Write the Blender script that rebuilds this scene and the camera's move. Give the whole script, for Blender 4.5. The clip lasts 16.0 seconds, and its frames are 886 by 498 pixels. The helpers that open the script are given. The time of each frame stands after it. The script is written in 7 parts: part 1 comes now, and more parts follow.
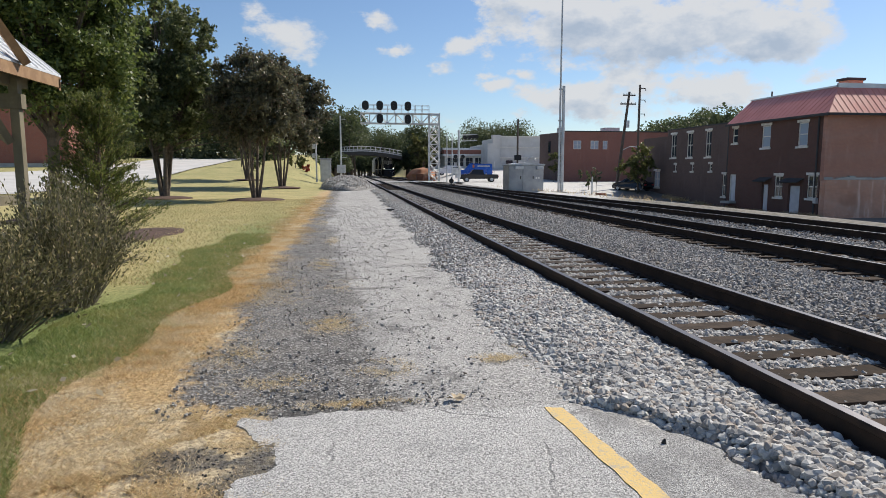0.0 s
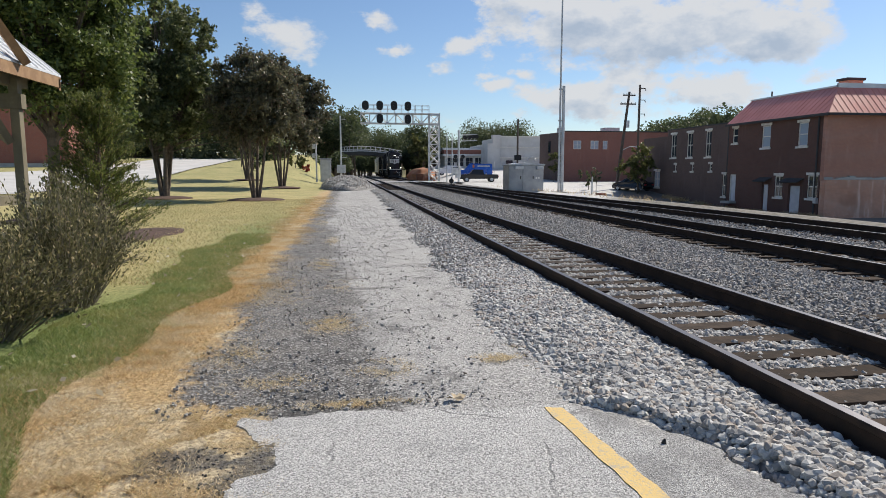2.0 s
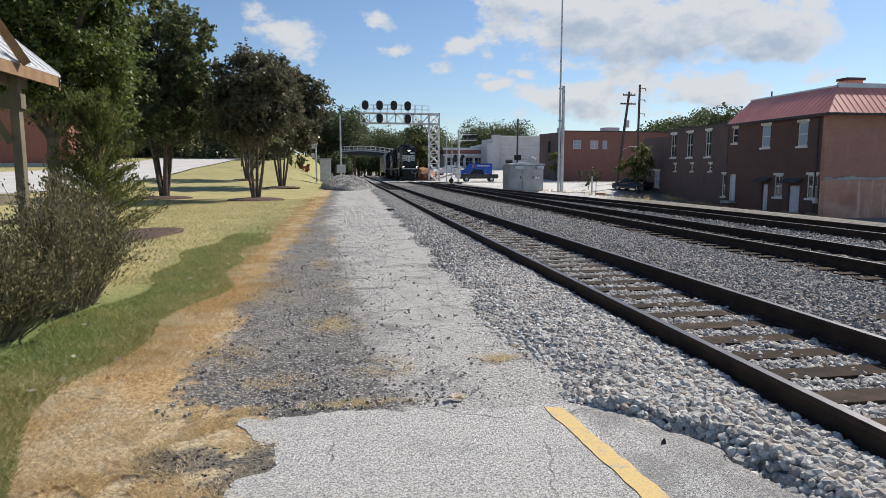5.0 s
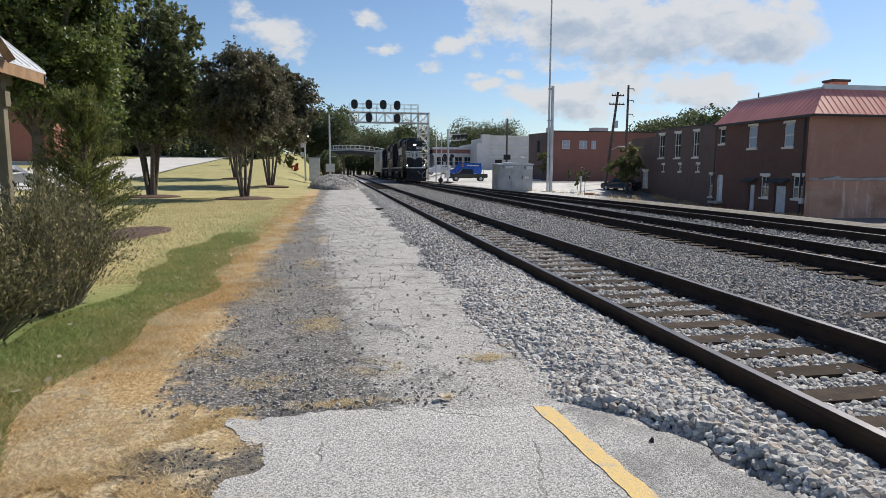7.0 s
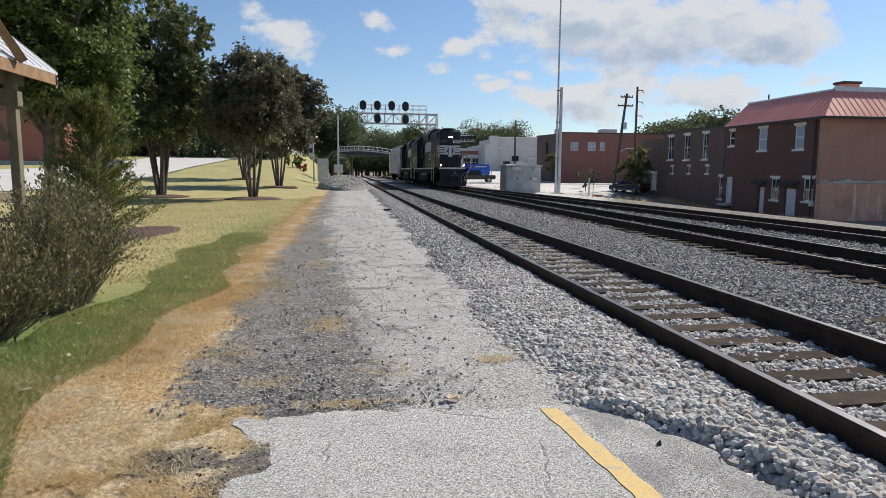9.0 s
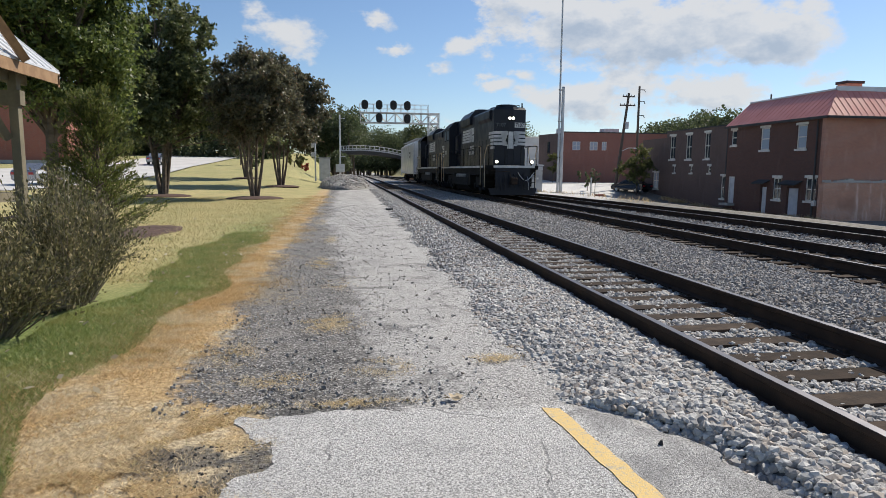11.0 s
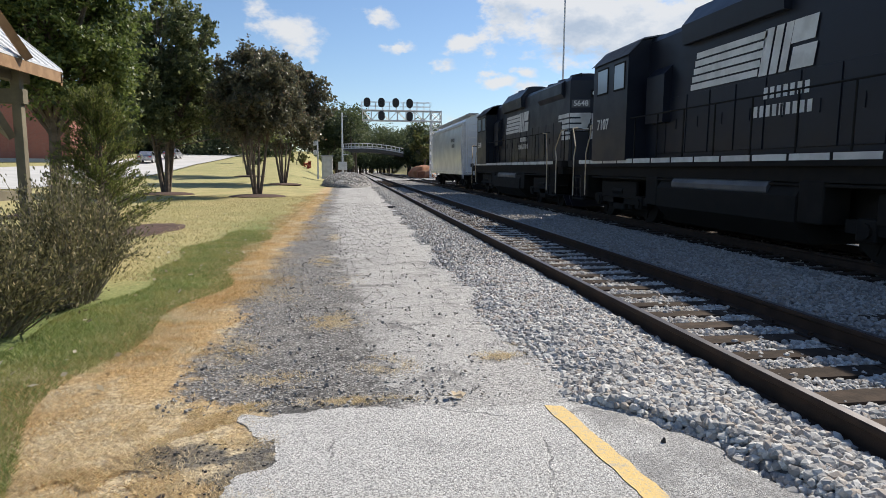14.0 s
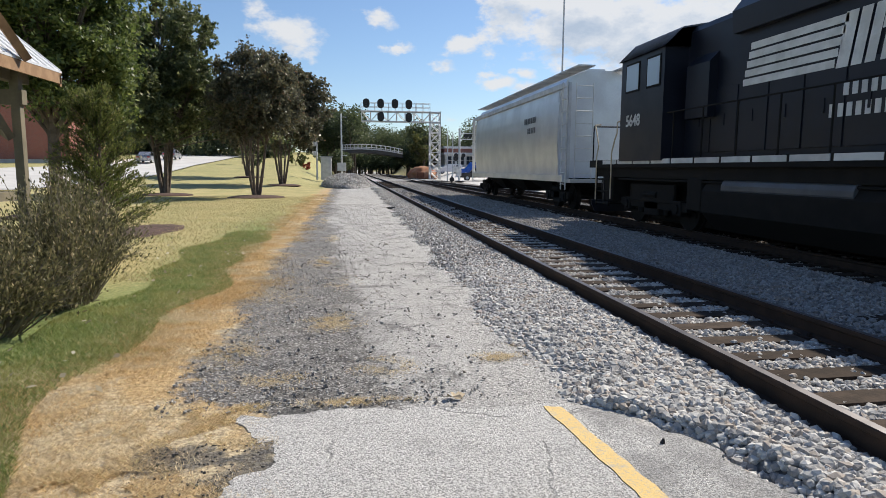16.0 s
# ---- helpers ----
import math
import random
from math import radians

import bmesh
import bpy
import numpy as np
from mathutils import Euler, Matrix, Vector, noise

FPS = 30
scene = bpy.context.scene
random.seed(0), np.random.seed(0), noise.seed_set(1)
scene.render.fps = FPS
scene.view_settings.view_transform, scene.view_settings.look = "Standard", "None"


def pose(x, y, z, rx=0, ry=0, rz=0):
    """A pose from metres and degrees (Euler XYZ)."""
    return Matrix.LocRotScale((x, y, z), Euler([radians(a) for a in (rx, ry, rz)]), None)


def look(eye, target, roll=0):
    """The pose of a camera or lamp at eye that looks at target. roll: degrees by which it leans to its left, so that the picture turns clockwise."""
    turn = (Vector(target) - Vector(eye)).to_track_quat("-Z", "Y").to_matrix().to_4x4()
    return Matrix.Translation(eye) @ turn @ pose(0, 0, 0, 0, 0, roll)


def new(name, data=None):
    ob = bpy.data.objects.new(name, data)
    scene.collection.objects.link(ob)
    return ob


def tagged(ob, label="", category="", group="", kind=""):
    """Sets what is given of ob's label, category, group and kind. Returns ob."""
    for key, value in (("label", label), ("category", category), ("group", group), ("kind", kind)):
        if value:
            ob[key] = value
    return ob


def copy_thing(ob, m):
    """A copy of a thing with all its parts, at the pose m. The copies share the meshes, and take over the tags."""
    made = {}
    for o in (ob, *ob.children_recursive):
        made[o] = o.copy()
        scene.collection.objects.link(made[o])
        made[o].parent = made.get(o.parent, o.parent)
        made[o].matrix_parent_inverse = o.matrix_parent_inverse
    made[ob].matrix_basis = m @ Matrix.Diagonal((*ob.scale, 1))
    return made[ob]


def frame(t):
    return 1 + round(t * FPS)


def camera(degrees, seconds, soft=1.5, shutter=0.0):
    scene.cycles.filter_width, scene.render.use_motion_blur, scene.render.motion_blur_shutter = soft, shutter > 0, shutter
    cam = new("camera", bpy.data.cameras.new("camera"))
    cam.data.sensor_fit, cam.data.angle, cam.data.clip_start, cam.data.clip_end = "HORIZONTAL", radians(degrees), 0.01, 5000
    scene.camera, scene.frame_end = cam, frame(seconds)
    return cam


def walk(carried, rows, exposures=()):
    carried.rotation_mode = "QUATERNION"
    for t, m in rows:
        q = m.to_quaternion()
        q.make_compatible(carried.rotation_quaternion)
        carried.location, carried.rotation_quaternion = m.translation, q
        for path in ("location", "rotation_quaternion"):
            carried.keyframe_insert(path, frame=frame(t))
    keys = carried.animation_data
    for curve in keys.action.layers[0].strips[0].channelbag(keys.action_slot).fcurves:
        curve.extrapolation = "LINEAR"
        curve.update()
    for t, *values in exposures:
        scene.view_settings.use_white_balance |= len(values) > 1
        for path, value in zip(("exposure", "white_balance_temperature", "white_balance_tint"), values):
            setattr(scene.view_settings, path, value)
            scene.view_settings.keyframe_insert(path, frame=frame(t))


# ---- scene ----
# camera: stands on the platform's end, held by hand
cam = camera(70, 16.0, soft=0.7)
EYE = (0.0, 0.0, 1.55)


def aim(yaw, tilt, roll=0.0):
    """Yaw to the right of the track's line and tilt below the level, in degrees."""
    return pose(*EYE, 90 - tilt, 0, -yaw) @ pose(0, 0, 0, 0, 0, ROLL_SIGN * roll)


ROLL_SIGN = 1
# seconds, yaw, tilt, roll
SWAY = [
    (0, 8.550, 7.075, 0.000),
    (4, 8.550, 7.075, 0.000),
    (6.5, 8.792, 7.155, 0.101),
    (7, 9.538, 7.134, 0.191),
    (7.5, 9.155, 6.986, 0.390),
    (8, 9.180, 6.919, 0.426),
    (8.5, 8.824, 7.055, 0.420),
    (9, 8.844, 7.038, 0.399),
    (11.5, 8.674, 7.131, 0.445),
    (12, 9.033, 7.224, 0.328),
    (12.5, 8.620, 7.211, 0.315),
    (13, 8.532, 7.279, 0.330),
    (13.5, 8.456, 7.291, 0.289),
    (14, 8.469, 7.293, 0.336),
    (14.5, 8.381, 7.364, 0.283),
    (15, 8.683, 7.361, 0.287),
    (15.5, 8.555, 7.288, 0.349),
    (16, 8.545, 7.212, 0.351),
]
walk(cam, [(t, aim(a, b, c)) for t, a, b, c in SWAY], [(0, 0.24), (11.5, 0.27), (13.5, 0.40), (14.5, 0.42), (16, 0.42)])

# daylight: sun from the right, ahead of the camera
SUN = Vector((0.87, 0.56, 1.0)).normalized()
sun = new("sun", bpy.data.lights.new("sun", "SUN"))
sun.data.energy, sun.data.angle, sun.data.color = 5.0, radians(0.53), (1.0, 0.92, 0.80)
sun.matrix_world = look((20, 8, 40), Vector((20, 8, 40)) - SUN)
world = bpy.data.worlds.new("sky")
scene.world = world
world.use_nodes = True
wn, wl = world.node_tree.nodes, world.node_tree.links


def wnode(kind, op=None, **inputs):
    n = wn.new(kind)
    if op:
        n.operation = op
    for key, value in inputs.items():
        i = n.inputs[int(key[1:])]
        if isinstance(value, bpy.types.NodeSocket):
            wl.new(value, i)
        else:
            i.default_value = value
    return n


sky = wn.new("ShaderNodeTexSky")
sky.sky_type, sky.sun_disc = "NISHITA", False
sky.sun_elevation = math.asin(SUN.z)
sky.sun_rotation = math.atan2(SUN.x, SUN.y)
sky.air_density, sky.dust_density, sky.ozone_density = 1.0, 0.25, 3.0
way = wn.new("ShaderNodeTexCoord").outputs["Generated"]
# cloud banks: direction, half width, half height, weight
BANKS = [
    ((0.395, 0.896, 0.205), 0.225, 0.056, 0.95),
    ((0.239, 0.942, 0.240), 0.065, 0.032, 0.75),
    ((0.575, 0.797, 0.176), 0.088, 0.050, 0.95),
    ((0.496, 0.844, 0.212), 0.100, 0.050, 0.95),
    ((0.324, 0.931, 0.168), 0.110, 0.026, 0.55),
    ((0.164, 0.969, 0.187), 0.034, 0.017, 0.40),
    ((0.229, 0.965, 0.130), 0.030, 0.014, 0.55),
    ((0.265, 0.953, 0.147), 0.028, 0.011, 0.45),
    ((0.374, 0.921, 0.111), 0.105, 0.042, 0.58),
    ((0.520, 0.847, 0.112), 0.095, 0.034, 0.62),
    ((0.329, 0.941, 0.083), 0.060, 0.026, 0.25),
    ((0.069, 0.982, 0.177), 0.052, 0.010, 0.42),
    ((-0.089, 0.976, 0.199), 0.046, 0.020, 0.22),
    ((-0.068, 0.984, 0.163), 0.026, 0.009, 0.30),
    ((0.054, 0.975, 0.214), 0.018, 0.009, 0.18),
    ((0.137, 0.979, 0.152), 0.022, 0.008, 0.22),
    ((0.604, 0.787, 0.129), 0.050, 0.012, 0.35),
    ((-0.62, 0.62, 0.36), 0.28, 0.09, 0.7),
    ((0.30, -0.86, 0.38), 0.40, 0.12, 0.8),
    ((-0.75, -0.45, 0.30), 0.30, 0.09, 0.7),
]


def cloud_density(at):
    """Fullness of the clouds in a direction of the sky."""
    stretched = wnode("ShaderNodeVectorMath", "MULTIPLY", i0=at, i1=(1.0, 1.0, 1.7)).outputs[0]
    puff = wn.new("ShaderNodeTexNoise")
    puff.inputs["Scale"].default_value, puff.inputs["Detail"].default_value, puff.inputs["Roughness"].default_value = 11.0, 9.0, 0.60
    wl.new(stretched, puff.inputs["Vector"])
    warp = wnode("ShaderNodeVectorMath", "SCALE", i0=puff.outputs["Color"], i3=0.06).outputs[0]
    warped = wnode("ShaderNodeVectorMath", "ADD", i0=at, i1=warp).outputs[0]
    cover = None
    for (dx, dy, dz), half, high, weight in BANKS:
        off = wnode("ShaderNodeVectorMath", "SUBTRACT", i0=warped, i1=(dx + 0.03, dy + 0.03, dz + 0.03)).outputs[0]
        squash = wnode("ShaderNodeVectorMath", "MULTIPLY", i0=off, i1=(1 / half, 1 / half, 1 / high)).outputs[0]
        reach = wnode("ShaderNodeVectorMath", "LENGTH", i0=squash).outputs["Value"]
        bank = wnode("ShaderNodeMath", "MULTIPLY_ADD", i0=reach, i1=-1.6 * weight, i2=1.6 * weight).outputs[0]
        bank = wnode("ShaderNodeMath", "MINIMUM", i0=bank, i1=weight).outputs[0]
        cover = bank if cover is None else wnode("ShaderNodeMath", "MAXIMUM", i0=cover, i1=bank).outputs[0]
    cover = wnode("ShaderNodeMath", "MAXIMUM", i0=cover, i1=-0.42).outputs[0]
    lumpy = wnode("ShaderNodeMath", "MULTIPLY_ADD", i0=puff.outputs["Fac"], i1=3.5, i2=-1.80).outputs[0]
    return wnode("ShaderNodeMath", "ADD", i0=lumpy, i1=cover).outputs[0]


dense = cloud_density(way)
above = cloud_density(wnode("ShaderNodeVectorMath", "ADD", i0=way, i1=(0.008, 0.0, 0.022)).outputs[0])
ramp = wnode("ShaderNodeMapRange", None, i0=dense, i1=-0.05, i2=0.52, i3=0.0, i4=1.0)
ramp.interpolation_type = "SMOOTHSTEP"
under = wnode("ShaderNodeMapRange", None, i0=above, i1=0.45, i2=1.20, i3=1.0, i4=0.82)
tint = wn.new("ShaderNodeMix")
tint.data_type = "RGBA"
wl.new(wnode("ShaderNodeMapRange", None, i0=above, i1=0.35, i2=1.15, i3=0.0, i4=1.0).outputs[0], tint.inputs[0])
tint.inputs[6].default_value, tint.inputs[7].default_value = (7.3, 7.4, 7.55, 1), (5.2, 6.1, 7.4, 1)
white = wnode("ShaderNodeVectorMath", "SCALE", i0=tint.outputs[2], i3=under.outputs[0]).outputs[0]
mix = wn.new("ShaderNodeMix")
mix.data_type = "RGBA"
wl.new(wnode("ShaderNodeMath", "MULTIPLY", i0=ramp.outputs[0], i1=0.93).outputs[0], mix.inputs[0])
clear = wnode("ShaderNodeVectorMath", "MULTIPLY", i0=sky.outputs[0], i1=(1.04, 1.09, 1.17)).outputs[0]
wl.new(clear, mix.inputs[6])
wl.new(white, mix.inputs[7])
wl.new(mix.outputs[2], wn["Background"].inputs[0])
wn["Background"].inputs[1].default_value = 0.082
# ---- small tools ----
def part(name, bm, material, parent=None, label="", smooth=False):
    me = bpy.data.meshes.new(name)
    bm.normal_update()
    bm.to_mesh(me)
    bm.free()
    for m in (material if isinstance(material, (list, tuple)) else [material]):
        me.materials.append(m)
    if smooth:
        for p in me.polygons:
            p.use_smooth = True
    ob = new(name, me)
    ob.parent = parent
    if label:
        ob["label"] = label
    return ob


def thing(name, label, category, at=(0, 0, 0), turn=0, group="", kind=""):
    ob = new(name)
    ob.matrix_basis = pose(*at, 0, 0, turn)
    return tagged(ob, label, category, group, kind)


def bx(bm, x0, x1, y0, y1, z0, z1, bevel=0.0, m=0):
    r = bmesh.ops.create_cube(bm, size=1)
    for v in r["verts"]:
        v.co = Vector(((x0 + x1) / 2 + v.co.x * (x1 - x0), (y0 + y1) / 2 + v.co.y * (y1 - y0), (z0 + z1) / 2 + v.co.z * (z1 - z0)))
    faces = {f for v in r["verts"] for f in v.link_faces}
    for f in faces:
        f.material_index = m
    if bevel:
        edges = list({e for v in r["verts"] for e in v.link_edges})
        bmesh.ops.bevel(bm, geom=edges, offset=bevel, segments=2, affect="EDGES", profile=0.5)
    return bm


def rod(bm, a, b, r0, r1=None, seg=8, caps=True):
    a, b = Vector(a), Vector(b)
    r1 = r0 if r1 is None else r1
    q = (b - a).to_track_quat("Z", "Y").to_matrix().to_4x4()
    m = Matrix.Translation((a + b) / 2) @ q
    bmesh.ops.create_cone(bm, cap_ends=caps, segments=seg, radius1=r0, radius2=r1, depth=(b - a).length, matrix=m)
    return bm


def pipe(bm, points, r, seg=6):
    for a, b in zip(points, points[1:]):
        rod(bm, a, b, r, r, seg)
    return bm


def prism(bm, outline, y0, y1, m=0):
    """An outline in x and z, pushed from y0 to y1."""
    a = [bm.verts.new((x, y0, z)) for x, z in outline]
    b = [bm.verts.new((x, y1, z)) for x, z in outline]
    n = len(outline)
    fs = [bm.faces.new(a), bm.faces.new(b[::-1])]
    fs += [bm.faces.new((a[i], b[i], b[(i + 1) % n], a[(i + 1) % n])) for i in range(n)]
    for f in fs:
        f.material_index = m
    bmesh.ops.recalc_face_normals(bm, faces=fs)
    return bm


def slab_plan(bm, outline, z0, z1, m=0):
    """An outline in x and y, raised from z0 to z1."""
    a = [bm.verts.new((x, y, z0)) for x, y in outline]
    b = [bm.verts.new((x, y, z1)) for x, y in outline]
    n = len(outline)
    fs = [bm.faces.new(a), bm.faces.new(b[::-1])]
    fs += [bm.faces.new((a[i], b[i], b[(i + 1) % n], a[(i + 1) % n])) for i in range(n)]
    for f in fs:
        f.material_index = m
    bmesh.ops.recalc_face_normals(bm, faces=fs)
    return bm


def np_mesh(name, verts, faces, materials, index=None, smooth=False):
    """One mesh out of numpy arrays: verts (n, 3), faces (k, corners)."""
    me = bpy.data.meshes.new(name)
    verts, faces = np.asarray(verts, np.float32), np.asarray(faces, np.int32)
    k, c = faces.shape
    me.vertices.add(len(verts))
    me.vertices.foreach_set("co", verts.ravel())
    me.loops.add(k * c)
    me.loops.foreach_set("vertex_index", faces.ravel())
    me.polygons.add(k)
    me.polygons.foreach_set("loop_start", np.arange(0, k * c, c, dtype=np.int32))
    if index is not None:
        me.polygons.foreach_set("material_index", np.asarray(index, np.int32))
    me.polygons.foreach_set("use_smooth", np.full(k, smooth))
    for m in materials:
        me.materials.append(m)
    me.update(calc_edges=True)
    return me


def hills(x, y):
    """Height of the bare ground."""
    x, y = np.asarray(x, float), np.asarray(y, float)
    sm = lambda t: (lambda c: c * c * (3 - 2 * c))(np.clip(t, 0, 1))
    left = sm((-2.2 - x) / 5.0)
    z = left * 2.4 * (np.clip(y - 40, 0, 95) / 60) ** 1.5
    z = z + np.clip(-x - 9, 0, 40) * 0.018 * sm((y - 25) / 25)
    # yards that climb beyond the crossing
    z = z + sm((x - 14.0) / 5.0) * np.clip(0.052 * (y - 91), 0, 4)
    # lower street before the brick shops
    z = z - 1.9 * sm((x - 15.0) / 13.0) * (1 - sm((y - 48) / 34))
    z = z - 0.13 * sm((x - 14) / 2.0) * sm((y - 40) / 10)
    return z


# ---- materials ----
class Nodes:
    """A material under work, with short calls for its nodes."""

    def __init__(self, name):
        self.m = bpy.data.materials.new(name)
        self.m.use_nodes = True
        self.t = self.m.node_tree
        self.b = self.t.nodes["Principled BSDF"]
        self.pos = self.t.nodes.new("ShaderNodeNewGeometry").outputs["Position"]
        self.obj = self.t.nodes.new("ShaderNodeTexCoord").outputs["Object"]

    def set(self, socket, value):
        if isinstance(value, bpy.types.NodeSocket):
            self.t.links.new(value, socket)
        else:
            socket.default_value = value

    def noise(self, at, scale, detail=4.0, rough=0.55, out="Fac"):
        n = self.t.nodes.new("ShaderNodeTexNoise")
        self.set(n.inputs["Vector"], at)
        n.inputs["Scale"].default_value, n.inputs["Detail"].default_value, n.inputs["Roughness"].default_value = scale, detail, rough
        return n.outputs[out]

    def cells(self, at, scale, feature="F1", out="Distance"):
        n = self.t.nodes.new("ShaderNodeTexVoronoi")
        n.feature = feature
        self.set(n.inputs["Vector"], at)
        n.inputs["Scale"].default_value = scale
        return n.outputs[out]

    def math(self, op, a, b=0.0, c=0.0):
        n = self.t.nodes.new("ShaderNodeMath")
        n.operation = op
        for i, v in enumerate((a, b, c)):
            self.set(n.inputs[i], v)
        return n.outputs[0]

    def scaled(self, at, by):
        n = self.t.nodes.new("ShaderNodeVectorMath")
        n.operation = "MULTIPLY"
        self.set(n.inputs[0], at)
        n.inputs[1].default_value = by
        return n.outputs[0]

    def step(self, v, a, b, lo=0.0, hi=1.0):
        n = self.t.nodes.new("ShaderNodeMapRange")
        n.interpolation_type = "SMOOTHSTEP"
        for i, x in enumerate((v, a, b, lo, hi)):
            self.set(n.inputs[i], x)
        return n.outputs[0]

    def mix(self, f, a, b, blend="MIX"):
        n = self.t.nodes.new("ShaderNodeMix")
        n.data_type, n.blend_type = "RGBA", blend
        self.set(n.inputs[0], f)
        self.set(n.inputs[6], (*a, 1) if isinstance(a, tuple) else a)
        self.set(n.inputs[7], (*b, 1) if isinstance(b, tuple) else b)
        return n.outputs[2]

    def xyz(self, at):
        n = self.t.nodes.new("ShaderNodeSeparateXYZ")
        self.set(n.inputs[0], at)
        return n.outputs

    def random(self, island=False):
        if island:
            return self.t.nodes.new("ShaderNodeNewGeometry").outputs["Random Per Island"]
        return self.t.nodes.new("ShaderNodeObjectInfo").outputs["Random"]

    def done(self, colour, rough=0.8, metal=0.0, bump=None, depth=0.01, strength=0.6):
        self.set(self.b.inputs["Base Color"], (*colour, 1) if isinstance(colour, tuple) else colour)
        self.set(self.b.inputs["Roughness"], rough)
        self.set(self.b.inputs["Metallic"], metal)
        if bump is not None:
            n = self.t.nodes.new("ShaderNodeBump")
            n.inputs["Strength"].default_value, n.inputs["Distance"].default_value = strength, depth
            self.set(n.inputs["Height"], bump)
            self.t.links.new(n.outputs[0], self.b.inputs["Normal"])
        return self.m


def worn(name, a, b, scale=3.0, rough=0.75, metal=0.0, depth=0.004, grain=60.0, spread=0.0):
    """Two tones in large stains, fine grain and relief."""
    n = Nodes(name)
    big = n.step(n.noise(n.obj, scale, 5), 0.35, 0.65)
    fine = n.noise(n.obj, grain, 3)
    col = n.mix(big, a, b)
    col = n.mix(n.math("MULTIPLY", fine, 0.35), col, tuple(c * 0.55 for c in a))
    if spread:
        r = n.math("MULTIPLY_ADD", n.random(), spread, 1 - spread / 2)
        v = n.t.nodes.new("ShaderNodeHueSaturation")
        n.set(v.inputs["Value"], r)
        n.set(v.inputs["Color"], col)
        col = v.outputs[0]
    r = n.math("MULTIPLY_ADD", big, 0.12, rough - 0.06)
    return n.done(col, r, metal, fine, depth)


def glossy(name, col, rough=0.3, metal=0.0, emit=0.0):
    n = Nodes(name)
    r = n.math("MULTIPLY_ADD", n.noise(n.obj, 4.0, 4), 0.2, rough - 0.1)
    m = n.done(col, r, metal)
    if emit:
        n.b.inputs["Emission Color"].default_value = (*col, 1)
        n.b.inputs["Emission Strength"].default_value = emit
    return m


def leafy(name, a, b, c, gloss=0.45, patch=None):
    """Foliage whose pieces differ in colour; some light passes through."""
    n = Nodes(name)
    r = n.random(island=True)
    col = n.mix(n.step(r, 0.1, 0.75), a, b)
    col = n.mix(n.step(r, 0.85, 1.0), col, c)
    if patch:
        col = n.mix(n.step(n.noise(n.pos, 1.7, 5, 0.65), 0.42, 0.66), col, patch)
    n.done(col, gloss)
    tr = n.t.nodes.new("ShaderNodeBsdfTranslucent")
    n.set(tr.inputs[0], col)
    add = n.t.nodes.new("ShaderNodeMixShader")
    add.inputs[0].default_value = 0.48
    n.t.links.new(n.b.outputs[0], add.inputs[1])
    n.t.links.new(tr.outputs[0], add.inputs[2])
    n.t.links.new(add.outputs[0], n.t.nodes["Material Output"].inputs[0])
    return n.m


def brickwork(name, a, b, mortar, scale=1.0, stain=0.35, facing="x"):
    n = Nodes(name)
    p = n.xyz(n.pos)
    comb = n.t.nodes.new("ShaderNodeCombineXYZ")
    n.set(comb.inputs[0], p[1] if facing == "x" else p[0])
    n.set(comb.inputs[1], p[2])
    t = n.t.nodes.new("ShaderNodeTexBrick")
    n.set(t.inputs["Vector"], comb.outputs[0])
    for key, v in (("Color1", (*a, 1)), ("Color2", (*b, 1)), ("Mortar", (*mortar, 1)), ("Scale", scale), ("Mortar Size", 0.006), ("Brick Width", 0.215), ("Row Height", 0.075), ("Bias", 0.0)):
        t.inputs[key].default_value = v
    big = n.step(n.noise(n.pos, 0.5, 6, 0.65), 0.42, 0.72)
    col = n.mix(n.math("MULTIPLY", big, stain), t.outputs["Color"], tuple(c * 0.5 for c in a))
    streak = n.step(n.noise(n.scaled(n.pos, (1.6, 1.6, 0.25)), 1.2, 5), 0.55, 0.75)
    col = n.mix(n.math("MULTIPLY", streak, stain * 0.7), col, tuple(min(1, c * 1.4 + 0.05) for c in mortar))
    return n.done(col, 0.9, 0.0, n.math("SUBTRACT", 1.0, t.outputs["Fac"]), 0.01)


steel = worn("weathered_steel", (0.034, 0.024, 0.019), (0.06, 0.040, 0.030), 4.0, 0.85, 0.0, 0.003, 80)
steel.node_tree.nodes["Principled BSDF"].inputs["Specular IOR Level"].default_value = 0.2
railhead = glossy("polished_railhead", (0.13, 0.125, 0.13), 0.42, 1.0)
tie_wood = worn("creosoted_timber", (0.036, 0.027, 0.021), (0.075, 0.057, 0.045), 6.0, 0.95, 0.0, 0.006, 35, 0.5)
tie_wood.node_tree.nodes["Principled BSDF"].inputs["Specular IOR Level"].default_value = 0.12
galvan = worn("galvanised_steel", (0.62, 0.63, 0.64), (0.5, 0.51, 0.52), 2.0, 0.5, 0.35, 0.001, 30)
silver = worn("silver_painted_steel", (0.40, 0.41, 0.43), (0.33, 0.34, 0.36), 1.5, 0.45, 0.5, 0.001, 20)
loco_black = worn("black_engine_paint", (0.0085, 0.0105, 0.019), (0.013, 0.0155, 0.026), 1.2, 0.42, 0.0, 0.001, 25)
loco_black.node_tree.nodes["Principled BSDF"].inputs["Specular IOR Level"].default_value = 0.35
under_black = worn("grimy_running_gear", (0.009, 0.0085, 0.008), (0.02, 0.018, 0.016), 3.0, 0.8, 0.0, 0.004, 40)
under_black.node_tree.nodes["Principled BSDF"].inputs["Specular IOR Level"].default_value = 0.2
